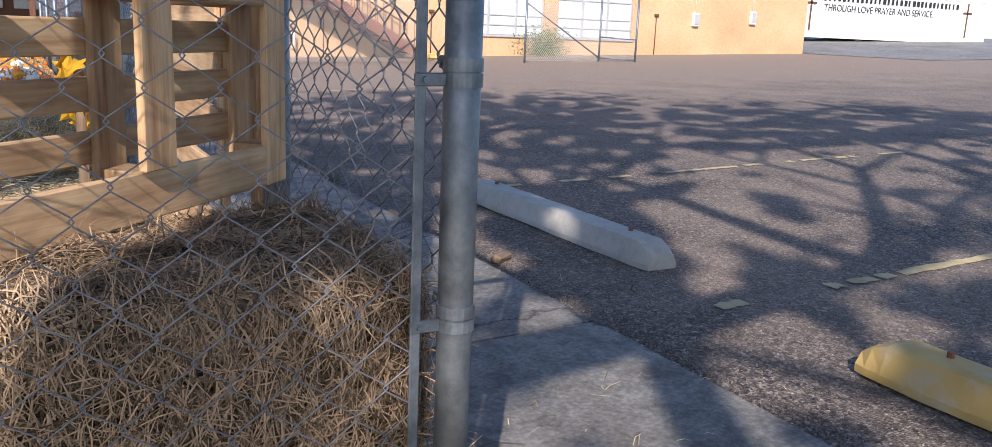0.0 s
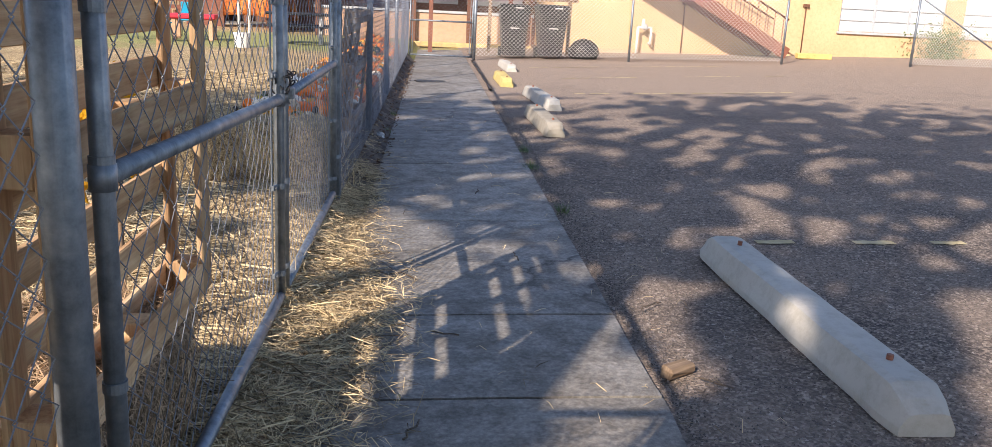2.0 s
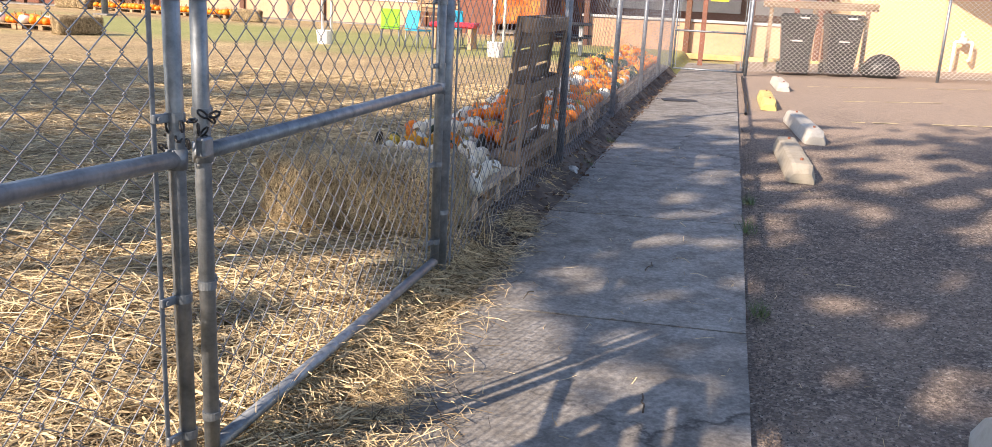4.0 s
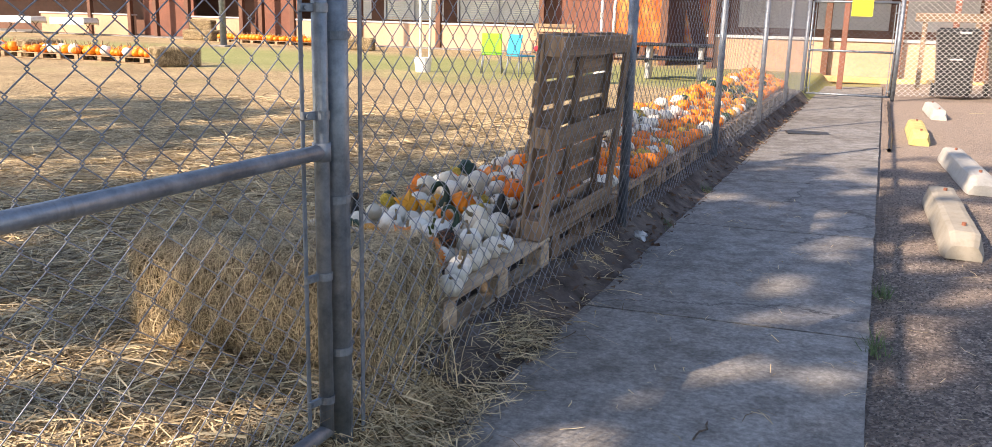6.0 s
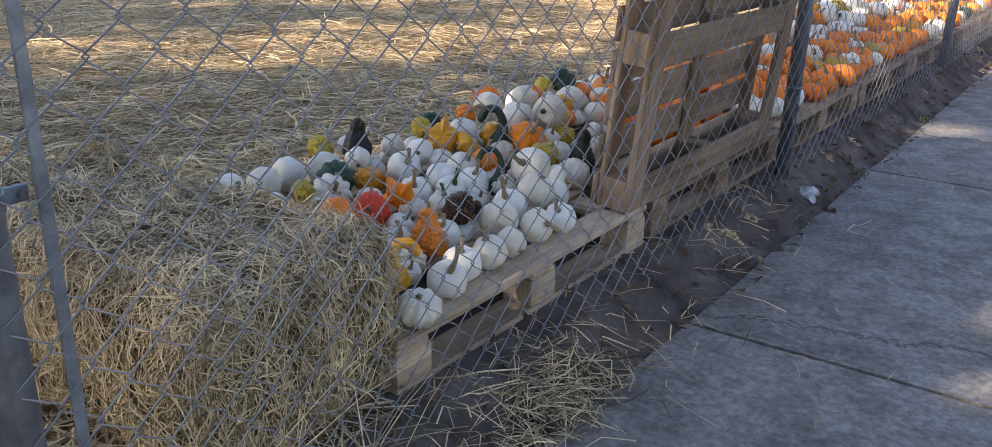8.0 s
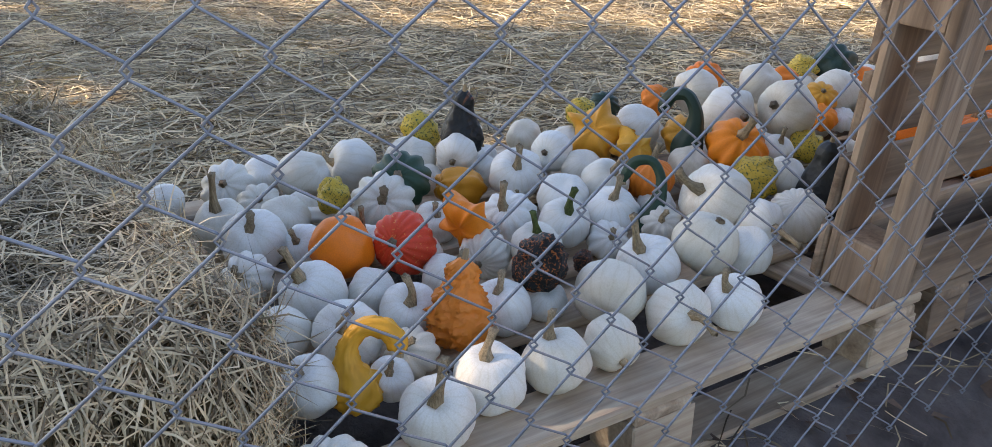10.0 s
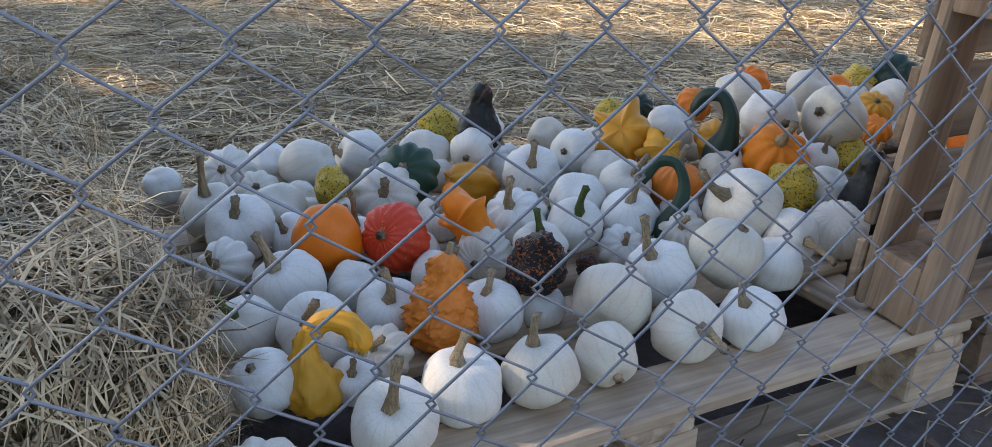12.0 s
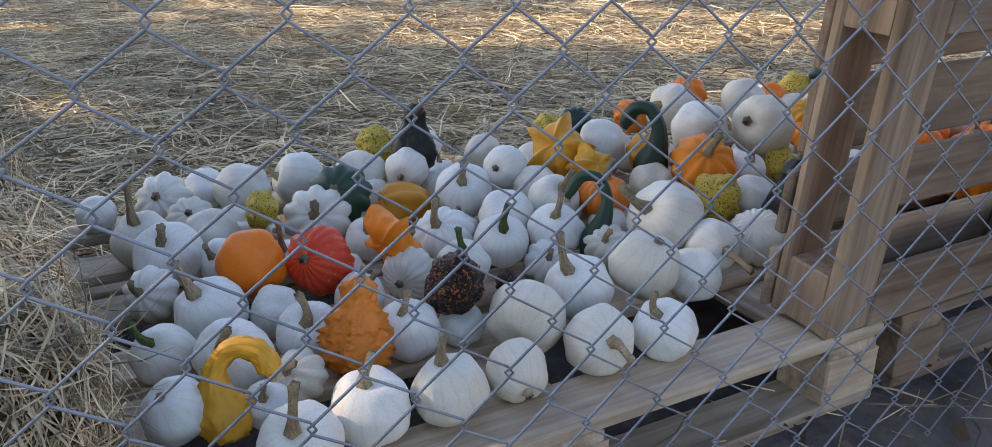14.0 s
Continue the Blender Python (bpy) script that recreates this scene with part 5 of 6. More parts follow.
SMOOTH = [squash("body", 14, 0.008, 0.88, 0.06, seed=k) for k in range(5)]
RIBBED = [squash("body", 10, 0.075, 0.76, 0.04, seed=k + 10) for k in range(3)]
LUMPY = [squash("body", 9, 0.05, 0.8, 0.12, 0.05, 0.08, seed=k + 20) for k in range(3)]
WARTY = [squash("body", 8, 0.02, 0.85, 0.1, 0.16, seed=k + 30) for k in range(2)]
CREASED = [squash("body", 19, 0.035, 0.87, 0.06, seed=k + 50, seg=76) for k in range(3)]
STAR = [squash("body", 5, 0.0, 0.6, 0.08, 0.03, 0.55, seed=41)]
STALKS = [dressed(stalk("stem", 0.75, b_, seed=k), DRY_STEM) for k, b_ in enumerate((0.1, 0.3, -0.25, 0.45))]
GREEN_STALK = dressed(stalk("stem", 0.7, 0.3, 0.16, 0.1, 6), GREEN_STEM)
SWEPT = [dressed(stalk("stem", 1.0, b_, 0.2, 0.105, seed=k), DRY_STEM) for k, b_ in enumerate((0.34, 0.45, 0.25, 0.5))]
GREEN_STEM_LONG = dressed(stalk("stem", 1.0, 0.35, 0.2, 0.11, 6), GREEN_STEM)
SCAR = dressed(stalk("stem", 0.17, 0.0, 0.15, 0.12, 7), SCAR_WOOD)
BODIES = {(c_, k): [dressed(me, SKIN[c_]) for me in ms] for c_ in SKIN for k, ms in
          (("smooth", SMOOTH), ("ribbed", RIBBED), ("lumpy", LUMPY), ("warty", WARTY), ("star", STAR), ("creased", CREASED))}
count = [0]


def gourd(colour, kind, x, y, z, r, turn, rest="on a wooden pallet"):
    """One squash with its stem; kind says its shape and how its stem sits."""
    count[0] += 1
    rnd = random.Random(count[0] * 7 + turn)
    shape = {"ribbed": "ribbed", "lumpy": "lumpy", "warty": "warty", "star": "star", "tilted": "ribbed"}.get(kind, "smooth")
    if colour == "black" and kind == "warty":
        colour = "blotched"
    ms = BODIES[(colour, shape)]
    me = ms[rnd.randrange(len(ms))]
    tail = {"stem": " with a dry curved stem", "green": " with a green stem", "side": " lying on its side",
            "ribbed": ", deeply ribbed", "bare": ", stem broken off"}.get(kind, "")
    g = thing("pumpkin" if colour in ("white", "orange", "red") else "gourd", NAMES[colour] + tail + " " + rest, "pumpkin" if colour in ("white", "orange", "red") else "gourd", group=colour + " pumpkins and gourds")
    tilt = {"side": 62, "tilted": 40, "bare": rnd.uniform(-70, 70)}.get(kind, rnd.uniform(-14, 14))
    st = rnd.uniform(0.93, 1.06)
    m = Matrix.Translation((x, y, z + r * 0.84)) @ pose(0, 0, 0, tilt, rnd.uniform(-8, 8), turn) @ Matrix.Diagonal((r, r * rnd.uniform(0.95, 1.04), r * st, 1)) @ Matrix.Translation((0, 0, -0.84))
    g.matrix_world = m
    share("body", me, g, Matrix())
    top = 2 * 0.88 - 0.2 if shape == "smooth" else 2 * 0.76 - 0.2
    sm = {"green": GREEN_STALK, "bare": SCAR, "star": SCAR}.get(kind, STALKS[rnd.randrange(4)])
    share("stem", sm, g, pose(0, 0, top, 0, 0, rnd.uniform(0, 360)))
    return g


def laid_squash(colour, shape, x, y, z, r, tilt, way, spin, stem, ln):
    """One squash about its middle: how far and which way its top leans, and its stem (dry, green, a scar or none in sight) of ln radii."""
    count[0] += 1
    form, stretch = {"smooth": ("smooth", (1, 1, 1)), "side": ("smooth", (0.94, 0.9, 1.1)), "ribbed": ("ribbed", (1, 1, 1)), "ribbed2": ("creased", (1, 1, 1.02)),
                     "lumpy": ("lumpy", (1, 1, 1)), "lumpy2": ("lumpy", (0.72, 0.72, 1.25)), "warty": ("warty", (1, 1, 1)), "star": ("star", (1, 1, 1))}[shape]
    tail = {"dry": " with a dry woody stem", "green": " with a green stem", "scar": ", stem broken off"}.get(stem, "")
    kind = "pumpkin" if colour in ("white", "orange", "red") else "gourd"
    g = thing(kind, NAMES[colour] + tail + (", ribbed" if form == "ribbed" and colour == "white" else "") + " on a pallet", kind, group=colour + " pumpkins and gourds")
    ms = BODIES[(colour, form)]
    rnd = random.Random(count[0] * 13)
    g.matrix_world = Matrix.Translation((x, y, z)) @ pose(0, 0, 0, 0, 0, way) @ pose(0, 0, 0, 0, tilt) @ pose(0, 0, 0, 0, 0, spin) @ Matrix.Diagonal((r * stretch[0], r * stretch[1], r * stretch[2], 1))
    mid = {"smooth": 0.86, "creased": 0.84, "ribbed": 0.74, "star": 0.55}.get(form, 0.8)
    share("body", ms[rnd.randrange(len(ms))], g, Matrix.Translation((0, 0, -mid)))
    top = {"smooth": 0.66, "creased": 0.64, "ribbed": 0.52, "star": 0.4}.get(form, 0.58)
    if stem == "scar":
        share("stem", SCAR, g, pose(0, 0, top, 0, 0, 20))
    elif stem:
        me = GREEN_STEM_LONG if stem == "green" else SWEPT[rnd.randrange(len(SWEPT))]
        share("stem", me, g, Matrix.Translation((0, 0, top)) @ Matrix.Diagonal((1, 1, ln, 1)))
    return g


def turned(profile, name, warts=0.0, seg=44):
    """A gourd swept along a bent line: rows of (x, z, radius)."""
    bm = bmesh.new()
    rings = []
    n_ = len(profile)
    for k, (x, z, r) in enumerate(profile):
        a, b = profile[max(0, k - 1)], profile[min(n_ - 1, k + 1)]
        d = Vector((b[0] - a[0], 0, b[1] - a[1])).normalized()
        u = Vector((0, 1, 0))
        w = d.cross(u)
        ring = []
        for t_ in np.linspace(0, 2 * math.pi, seg + 1)[:-1]:
            dirv = math.cos(t_) * u + math.sin(t_) * w
            p = Vector((x, 0, z))
            k_ = 1 + 0.05 * math.cos(6 * t_) + warts * max(0, noise.noise(dirv * 6 + p * 150))
            ring.append(bm.verts.new(p + dirv * r * k_))
        rings.append(ring)
    for a, b in zip(rings, rings[1:]):
        for i in range(seg):
            bm.faces.new((a[i], a[(i + 1) % seg], b[(i + 1) % seg], b[i]))
    bm.faces.new(rings[0][::-1])
    bm.faces.new(rings[-1])
    bmesh.ops.recalc_face_normals(bm, faces=bm.faces)
    return bm


def spline(points, n_=46):
    """Points along a smooth line through a few (x, z, radius)."""
    out = []
    P_ = [Vector(p) for p in points]
    for k in range(n_):
        f = k / (n_ - 1) * (len(P_) - 1)
        i = min(int(f), len(P_) - 2)
        t_ = f - i
        p0, p1, p2, p3 = P_[max(0, i - 1)], P_[i], P_[i + 1], P_[min(len(P_) - 1, i + 2)]
        q = 0.5 * ((2 * p1) + (p2 - p0) * t_ + (2 * p0 - 5 * p1 + 4 * p2 - p3) * t_ ** 2 + (3 * p1 - p0 - 3 * p2 + p3) * t_ ** 3)
        out.append((q.x, q.y, max(0.002, q.z)))
    return out


def bent_gourd(label, colour, points, at, turn, lean=0.0, warts=0.0):
    g = thing("gourd", label, "gourd", group="bent and pear-shaped gourds")
    g.matrix_world = pose(*at, lean, 0, turn)
    prof = spline(points)
    part("body", turned(prof, "body", warts), SKIN[colour], g, smooth=True)
    x, z, r = prof[-1]
    bm = bmesh.new()
    tube(bm, (x, 0, z - 0.004), (x + 0.004, 0, z + 0.016), 0.006, 0.004, seg=7)
    part("stem", bm, DRY_STEM, g)
    return g


PEAR = ((0, 0.0, 0.012), (0, 0.012, 0.038), (0, 0.045, 0.048), (0, 0.08, 0.036), (0.003, 0.11, 0.024), (0.006, 0.135, 0.021), (0.008, 0.15, 0.008))
SWAN = ((0, 0.0, 0.01), (0, 0.01, 0.04), (0.0, 0.045, 0.048), (-0.012, 0.085, 0.03), (-0.012, 0.125, 0.02), (0.012, 0.158, 0.018), (0.05, 0.155, 0.021), (0.07, 0.125, 0.02), (0.072, 0.108, 0.007))
WARTY_PEAR = ((0, 0.0, 0.012), (0, 0.01, 0.036), (0, 0.04, 0.044), (0, 0.074, 0.036), (0.002, 0.1, 0.024), (0.004, 0.122, 0.021), (0.006, 0.136, 0.008))
CROOK = ((-0.062, 0.05, 0.005), (-0.066, 0.03, 0.011), (-0.05, 0.0, 0.013), (-0.01, -0.018, 0.015), (0.035, -0.01, 0.017), (0.062, 0.02, 0.017), (0.068, 0.05, 0.01))
TZ = 0.232

laid_squash("white", "smooth", 0.575, 10.087, 0.274, 0.0550, 22, -40, 165, "dry", 1.56)
laid_squash("white", "ribbed", 0.381, 10.161, 0.272, 0.0592, 56, -34, 77, "scar", 0.00)
laid_squash("white", "smooth", 0.685, 10.112, 0.279, 0.0597, 37, -28, -176, "dry", 0.49)
laid_squash("white", "ribbed", 0.793, 10.061, 0.263, 0.0466, 63, -44, 154, "dry", 0.94)
laid_squash("white", "smooth", 0.919, 10.124, 0.275, 0.0562, 30, -70, -110, "dry", 1.10)
laid_squash("white", "smooth", 1.008, 10.040, 0.266, 0.0447, 36, -59, -119, "green", 0.92)
laid_squash("white", "smooth", 1.067, 10.121, 0.273, 0.0527, 51, -35, 158, "dry", 0.80)
laid_squash("white", "smooth", 1.153, 10.028, 0.265, 0.0440, 35, -63, 179, "scar", 0.00)
laid_squash("orange", "smooth", 0.849, 10.209, 0.309, 0.0548, 47, 19, 256, "", 0.00)
laid_squash("red", "ribbed2", 0.879, 10.310, 0.303, 0.0560, 66, -56, 333, "scar", 0.00)
laid_squash("white", "smooth", 0.946, 10.216, 0.263, 0.0411, 43, 9, 50, "", 0.00)
laid_squash("white", "smooth", 1.042, 10.235, 0.269, 0.0489, 39, -25, -159, "dry", 0.97)
laid_squash("white", "ribbed", 1.140, 10.184, 0.259, 0.0417, 50, -53, 144, "dry", 0.52)
laid_squash("white", "smooth", 1.178, 10.132, 0.255, 0.0326, 38, -27, -180, "dry", 0.70)
laid_squash("white", "smooth", 1.302, 10.135, 0.271, 0.0512, 34, -35, 152, "dry", 1.70)
laid_squash("white", "smooth", 1.267, 10.236, 0.271, 0.0519, 16, -41, -180, "dry", 0.71)
laid_squash("white", "smooth", 1.106, 10.361, 0.269, 0.0483, 20, -72, -170, "dry", 0.57)
laid_squash("white", "smooth", 1.278, 10.340, 0.271, 0.0506, 15, -129, -135, "dry", 0.84)
laid_squash("white", "side", 1.278, 10.441, 0.266, 0.0453, 112, -6, 306, "scar", 0.00)
laid_squash("white", "smooth", 1.182, 10.515, 0.287, 0.0585, 116, -50, 23, "", 0.00)
laid_squash("white", "smooth", 1.265, 10.585, 0.271, 0.0518, 71, -11, 39, "dry", 0.94)
laid_squash("white", "smooth", 1.277, 10.693, 0.269, 0.0489, 35, -79, -162, "dry", 0.61)
laid_squash("white", "smooth", 1.124, 10.646, 0.284, 0.0546, 32, -71, -136, "dry", 1.30)
laid_squash("white", "smooth", 1.147, 10.758, 0.308, 0.0596, 26, 36, 331, "scar", 0.00)
laid_squash("white", "smooth", 1.152, 10.861, 0.269, 0.0484, 30, -10, 48, "", 0.00)
laid_squash("white", "smooth", 1.112, 10.936, 0.289, 0.0493, 79, -3, 7, "dry", 1.49)
laid_squash("white", "ribbed2", 1.089, 11.073, 0.272, 0.0580, 33, -61, 202, "", 0.00)
laid_squash("white", "smooth", 0.978, 11.164, 0.300, 0.0499, 28, -1, 279, "", 0.00)
laid_squash("white", "smooth", 1.036, 10.892, 0.325, 0.0680, 57, -91, -116, "dry", 0.95)
laid_squash("orange", "ribbed2", 0.860, 10.887, 0.313, 0.0524, 10, 33, 86, "dry", 0.79)
laid_squash("orange", "ribbed", 0.851, 11.149, 0.337, 0.0705, 40, -28, 143, "dry", 0.80)
laid_squash("white", "smooth", 0.741, 11.238, 0.373, 0.0653, 86, -6, 227, "scar", 0.00)
laid_squash("white", "smooth", 0.808, 11.353, 0.385, 0.0693, 71, -84, 304, "scar", 0.00)
laid_squash("white", "smooth", 0.533, 11.334, 0.368, 0.0602, 76, -86, -47, "dry", 0.76)
laid_squash("white", "smooth", 0.639, 11.046, 0.344, 0.0542, 39, -5, 98, "", 0.00)
laid_squash("orange", "ribbed", 0.503, 11.231, 0.352, 0.0444, 44, -2, 51, "dry", 0.64)
laid_squash("orange", "ribbed", 0.427, 11.467, 0.363, 0.0594, 37, -69, 252, "", 0.00)
laid_squash("white", "smooth", 0.575, 11.530, 0.376, 0.0570, 38, -2, 329, "", 0.00)
laid_squash("orange", "smooth", 0.519, 11.693, 0.354, 0.0436, 34, -40, 46, "", 0.00)
laid_squash("spotted", "lumpy", 0.463, 11.841, 0.355, 0.0439, 47, -54, 123, "", 0.00)
laid_squash("green", "lumpy", 0.508, 11.925, 0.371, 0.0632, 52, -56, 200, "", 0.00)
laid_squash("yellow", "ribbed", 0.700, 11.616, 0.354, 0.0479, 40, -32, 277, "scar", 0.00)
laid_squash("orange", "ribbed", 0.748, 11.574, 0.319, 0.0408, 33, -32, 354, "", 0.00)
laid_squash("spotted", "lumpy", 0.969, 11.075, 0.310, 0.0500, 45, -58, 71, "", 0.00)
laid_squash("spotted", "lumpy", 0.876, 11.358, 0.311, 0.0397, 38, -19, 148, "", 0.00)
laid_squash("white", "smooth", 0.920, 10.740, 0.291, 0.0513, 30, -45, 156, "dry", 0.96)
laid_squash("white", "ribbed", 0.975, 10.686, 0.260, 0.0428, 53, -23, -171, "dry", 0.45)
laid_squash("white", "smooth", 0.918, 10.626, 0.290, 0.0496, 34, -20, 157, "green", 1.09)
laid_squash("white", "smooth", 0.828, 10.689, 0.301, 0.0516, 32, -42, 96, "", 0.00)
laid_squash("white", "smooth", 0.681, 10.677, 0.306, 0.0576, 49, -23, -164, "dry", 0.81)
laid_squash("white", "smooth", 0.649, 10.792, 0.327, 0.0469, 79, -61, 250, "scar", 0.00)
laid_squash("yellow", "lumpy2", 0.617, 10.581, 0.273, 0.0582, 71, -86, 327, "", 0.00)
laid_squash("white", "ribbed", 0.833, 10.557, 0.286, 0.0565, 40, -50, -167, "dry", 1.01)
laid_squash("white", "smooth", 0.969, 10.524, 0.286, 0.0447, 19, -26, -151, "green", 0.91)
laid_squash("white", "ribbed2", 0.917, 10.451, 0.264, 0.0483, 93, -51, 198, "scar", 0.00)
laid_squash("blotched", "warty", 1.094, 10.448, 0.316, 0.0470, 57, -84, 275, "", 0.00)
laid_squash("blotched", "warty", 1.081, 10.538, 0.295, 0.0196, 67, 45, 352, "", 0.00)
laid_squash("orange", "star", 0.873, 10.444, 0.315, 0.0445, 106, -71, 69, "", 0.00)
laid_squash("green", "ribbed", 0.594, 10.453, 0.305, 0.0626, 57, -39, 146, "scar", 0.00)
laid_squash("white", "ribbed", 0.631, 10.393, 0.278, 0.0656, 61, -27, -177, "dry", 0.50)
laid_squash("white", "smooth", 0.769, 10.290, 0.263, 0.0411, 28, -39, -177, "dry", 1.70)
laid_squash("white", "smooth", 0.740, 10.451, 0.265, 0.0438, 41, -22, -168, "dry", 0.45)
laid_squash("white", "smooth", 0.514, 10.631, 0.307, 0.0466, 99, -45, 94, "scar", 0.00)
laid_squash("spotted", "lumpy", 0.317, 10.646, 0.307, 0.0464, 53, 5, 171, "", 0.00)
laid_squash("white", "smooth", 0.429, 10.558, 0.278, 0.0600, 44, -41, 248, "", 0.00)
laid_squash("white", "smooth", 0.387, 10.436, 0.279, 0.0606, 73, -96, -124, "dry", 0.45)
laid_squash("white", "side", 0.423, 10.308, 0.288, 0.0589, 58, 39, 42, "", 0.00)
laid_squash("white", "smooth", 0.324, 10.257, 0.266, 0.0451, 50, -18, 119, "", 0.00)
laid_squash("spotted", "lumpy", 0.618, 10.293, 0.308, 0.0359, 71, -104, 196, "", 0.00)
laid_squash("white", "ribbed", 0.489, 10.188, 0.265, 0.0483, 47, -15, 273, "scar", 0.00)
laid_squash("white", "smooth", 0.589, 10.205, 0.269, 0.0485, 38, -4, 350, "", 0.00)
laid_squash("white", "smooth", 0.366, 10.035, 0.261, 0.0393, 30, -36, 67, "", 0.00)
laid_squash("white", "smooth", 0.718, 10.192, 0.264, 0.0431, 52, -53, -157, "dry", 0.65)
laid_squash("white", "smooth", 0.956, 10.347, 0.263, 0.0417, 30, 9, 107, "dry", 0.72)
laid_squash("white", "smooth", 1.103, 10.450, 0.258, 0.0359, 34, -18, 298, "", 0.00)
laid_squash("white", "ribbed", 0.997, 10.795, 0.280, 0.0424, 54, -38, 154, "dry", 0.49)
laid_squash("white", "smooth", 0.714, 10.829, 0.297, 0.0463, 35, -26, 92, "", 0.00)
laid_squash("white", "smooth", 0.826, 10.798, 0.311, 0.0507, 42, 1, 139, "dry", 0.92)
laid_squash("yellow", "star", 0.638, 10.930, 0.344, 0.0541, 57, -57, 246, "", 0.00)
laid_squash("yellow", "star", 0.737, 10.948, 0.323, 0.0418, 48, 8, 323, "", 0.00)
laid_squash("spotted", "lumpy", 0.453, 11.029, 0.332, 0.0404, 43, -6, 40, "", 0.00)
laid_squash("green", "ribbed", 0.413, 11.132, 0.330, 0.0420, 47, -37, 117, "", 0.00)
laid_squash("yellow", "lumpy", 0.726, 11.104, 0.336, 0.0450, 50, -59, 194, "", 0.00)
laid_squash("white", "smooth", 0.491, 10.829, 0.313, 0.0423, 40, -47, 271, "", 0.00)
laid_squash("white", "smooth", 0.352, 10.750, 0.302, 0.0411, 39, -41, -148, "dry", 0.76)
laid_squash("white", "smooth", 0.879, 11.251, 0.320, 0.0385, 31, -21, 168, "dry", 0.96)
laid_squash("white", "smooth", 0.899, 10.875, 0.270, 0.0385, 40, -46, 142, "", 0.00)
laid_squash("white", "ribbed", 0.756, 11.646, 0.306, 0.0368, 40, -50, 219, "", 0.00)
laid_squash("white", "smooth", 0.531, 10.258, 0.258, 0.0363, 45, -31, 296, "", 0.00)
laid_squash("white", "smooth", 0.854, 10.357, 0.260, 0.0380, 35, -32, 13, "", 0.00)
laid_squash("white", "smooth", 0.804, 11.056, 0.298, 0.0472, 35, -18, 90, "", 0.00)
laid_squash("white", "ribbed", 1.350, 9.972, 0.270, 0.0556, 20, -49, 179, "scar", 0.00)
# low ones that carry the heap
gourd("white", "stem", 0.423, 10.755, 0.222, 0.038, 169)
gourd("white", "side", 0.498, 10.563, 0.222, 0.038, 21)
gourd("white", "stem", 0.934, 10.965, 0.222, 0.040, 246)
gourd("white", "side", 0.742, 10.883, 0.222, 0.038, 140)
gourd("white", "side", 0.444, 10.993, 0.222, 0.045, 158)
gourd("white", "stem", 0.429, 10.918, 0.222, 0.036, 168)
gourd("white", "bare", 0.519, 10.705, 0.222, 0.039, 9)
gourd("white", "bare", 0.729, 10.965, 0.222, 0.041, 61)
gourd("white", "bare", 0.497, 10.939, 0.222, 0.037, 161)
gourd("white", "bare", 0.455, 10.847, 0.222, 0.038, 60)
gourd("white", "side", 0.677, 10.865, 0.222, 0.038, 230)
gourd("white", "stem", 0.536, 10.998, 0.222, 0.040, 83)
gourd("white", "side", 0.569, 10.813, 0.222, 0.037, 303)
gourd("white", "side", 0.781, 11.458, 0.226, 0.044, 333)
gourd("white", "bare", 0.967, 11.353, 0.226, 0.045, 190)
gourd("white", "ribbed", 0.753, 10.635, 0.226, 0.038, 93)
gourd("white", "bare", 0.951, 11.485, 0.226, 0.038, 71)
gourd("white", "bare", 0.778, 11.123, 0.226, 0.037, 107)
gourd("white", "bare", 0.869, 11.705, 0.226, 0.038, 148)
gourd("white", "bare", 0.534, 11.711, 0.226, 0.040, 184)
gourd("white", "ribbed", 0.661, 11.677, 0.226, 0.039, 154)
gourd("white", "side", 0.894, 11.282, 0.226, 0.042, 173)
gourd("white", "side", 0.908, 11.132, 0.226, 0.043, 100)
gourd("white", "ribbed", 0.688, 11.199, 0.226, 0.045, 236)
gourd("white", "ribbed", 0.483, 11.466, 0.226, 0.044, 18)
gourd("white", "ribbed", 0.717, 11.030, 0.226, 0.037, 359)
gourd("white", "bare", 0.820, 11.746, 0.226, 0.038, 41)
gourd("white", "ribbed", 0.558, 11.291, 0.226, 0.044, 333)
gourd("white", "bare", 0.439, 11.178, 0.226, 0.044, 288)
gourd("white", "ribbed", 0.482, 11.111, 0.226, 0.037, 150)
gourd("white", "side", 0.518, 11.210, 0.226, 0.046, 162)
gourd("white", "side", 0.616, 10.721, 0.226, 0.039, 257)
gourd("white", "side", 0.630, 11.508, 0.226, 0.044, 300)
gourd("white", "side", 0.829, 10.937, 0.226, 0.041, 150)
gourd("white", "side", 0.609, 10.929, 0.226, 0.039, 331)
gourd("white", "bare", 0.630, 11.585, 0.226, 0.039, 343)
gourd("white", "side", 0.757, 11.372, 0.226, 0.040, 283)
gourd("white", "ribbed", 0.775, 11.287, 0.226, 0.038, 0)
gourd("white", "ribbed", 0.979, 11.241, 0.226, 0.039, 279)
gourd("white", "bare", 0.698, 11.420, 0.226, 0.040, 305)
gourd("white", "bare", 0.598, 11.670, 0.226, 0.037, 62)
gourd("white", "ribbed", 0.909, 11.435, 0.226, 0.039, 311)
gourd("white", "bare", 0.931, 11.631, 0.226, 0.036, 153)
gourd("white", "side", 0.584, 11.420, 0.226, 0.042, 271)
gourd("white", "bare", 0.837, 11.636, 0.226, 0.041, 155)
bent_gourd("warty orange pear-shaped gourd leaning on white pumpkins", "warty", WARTY_PEAR, (1.125, 10.275, 0.236), 60, -10, 0.6)
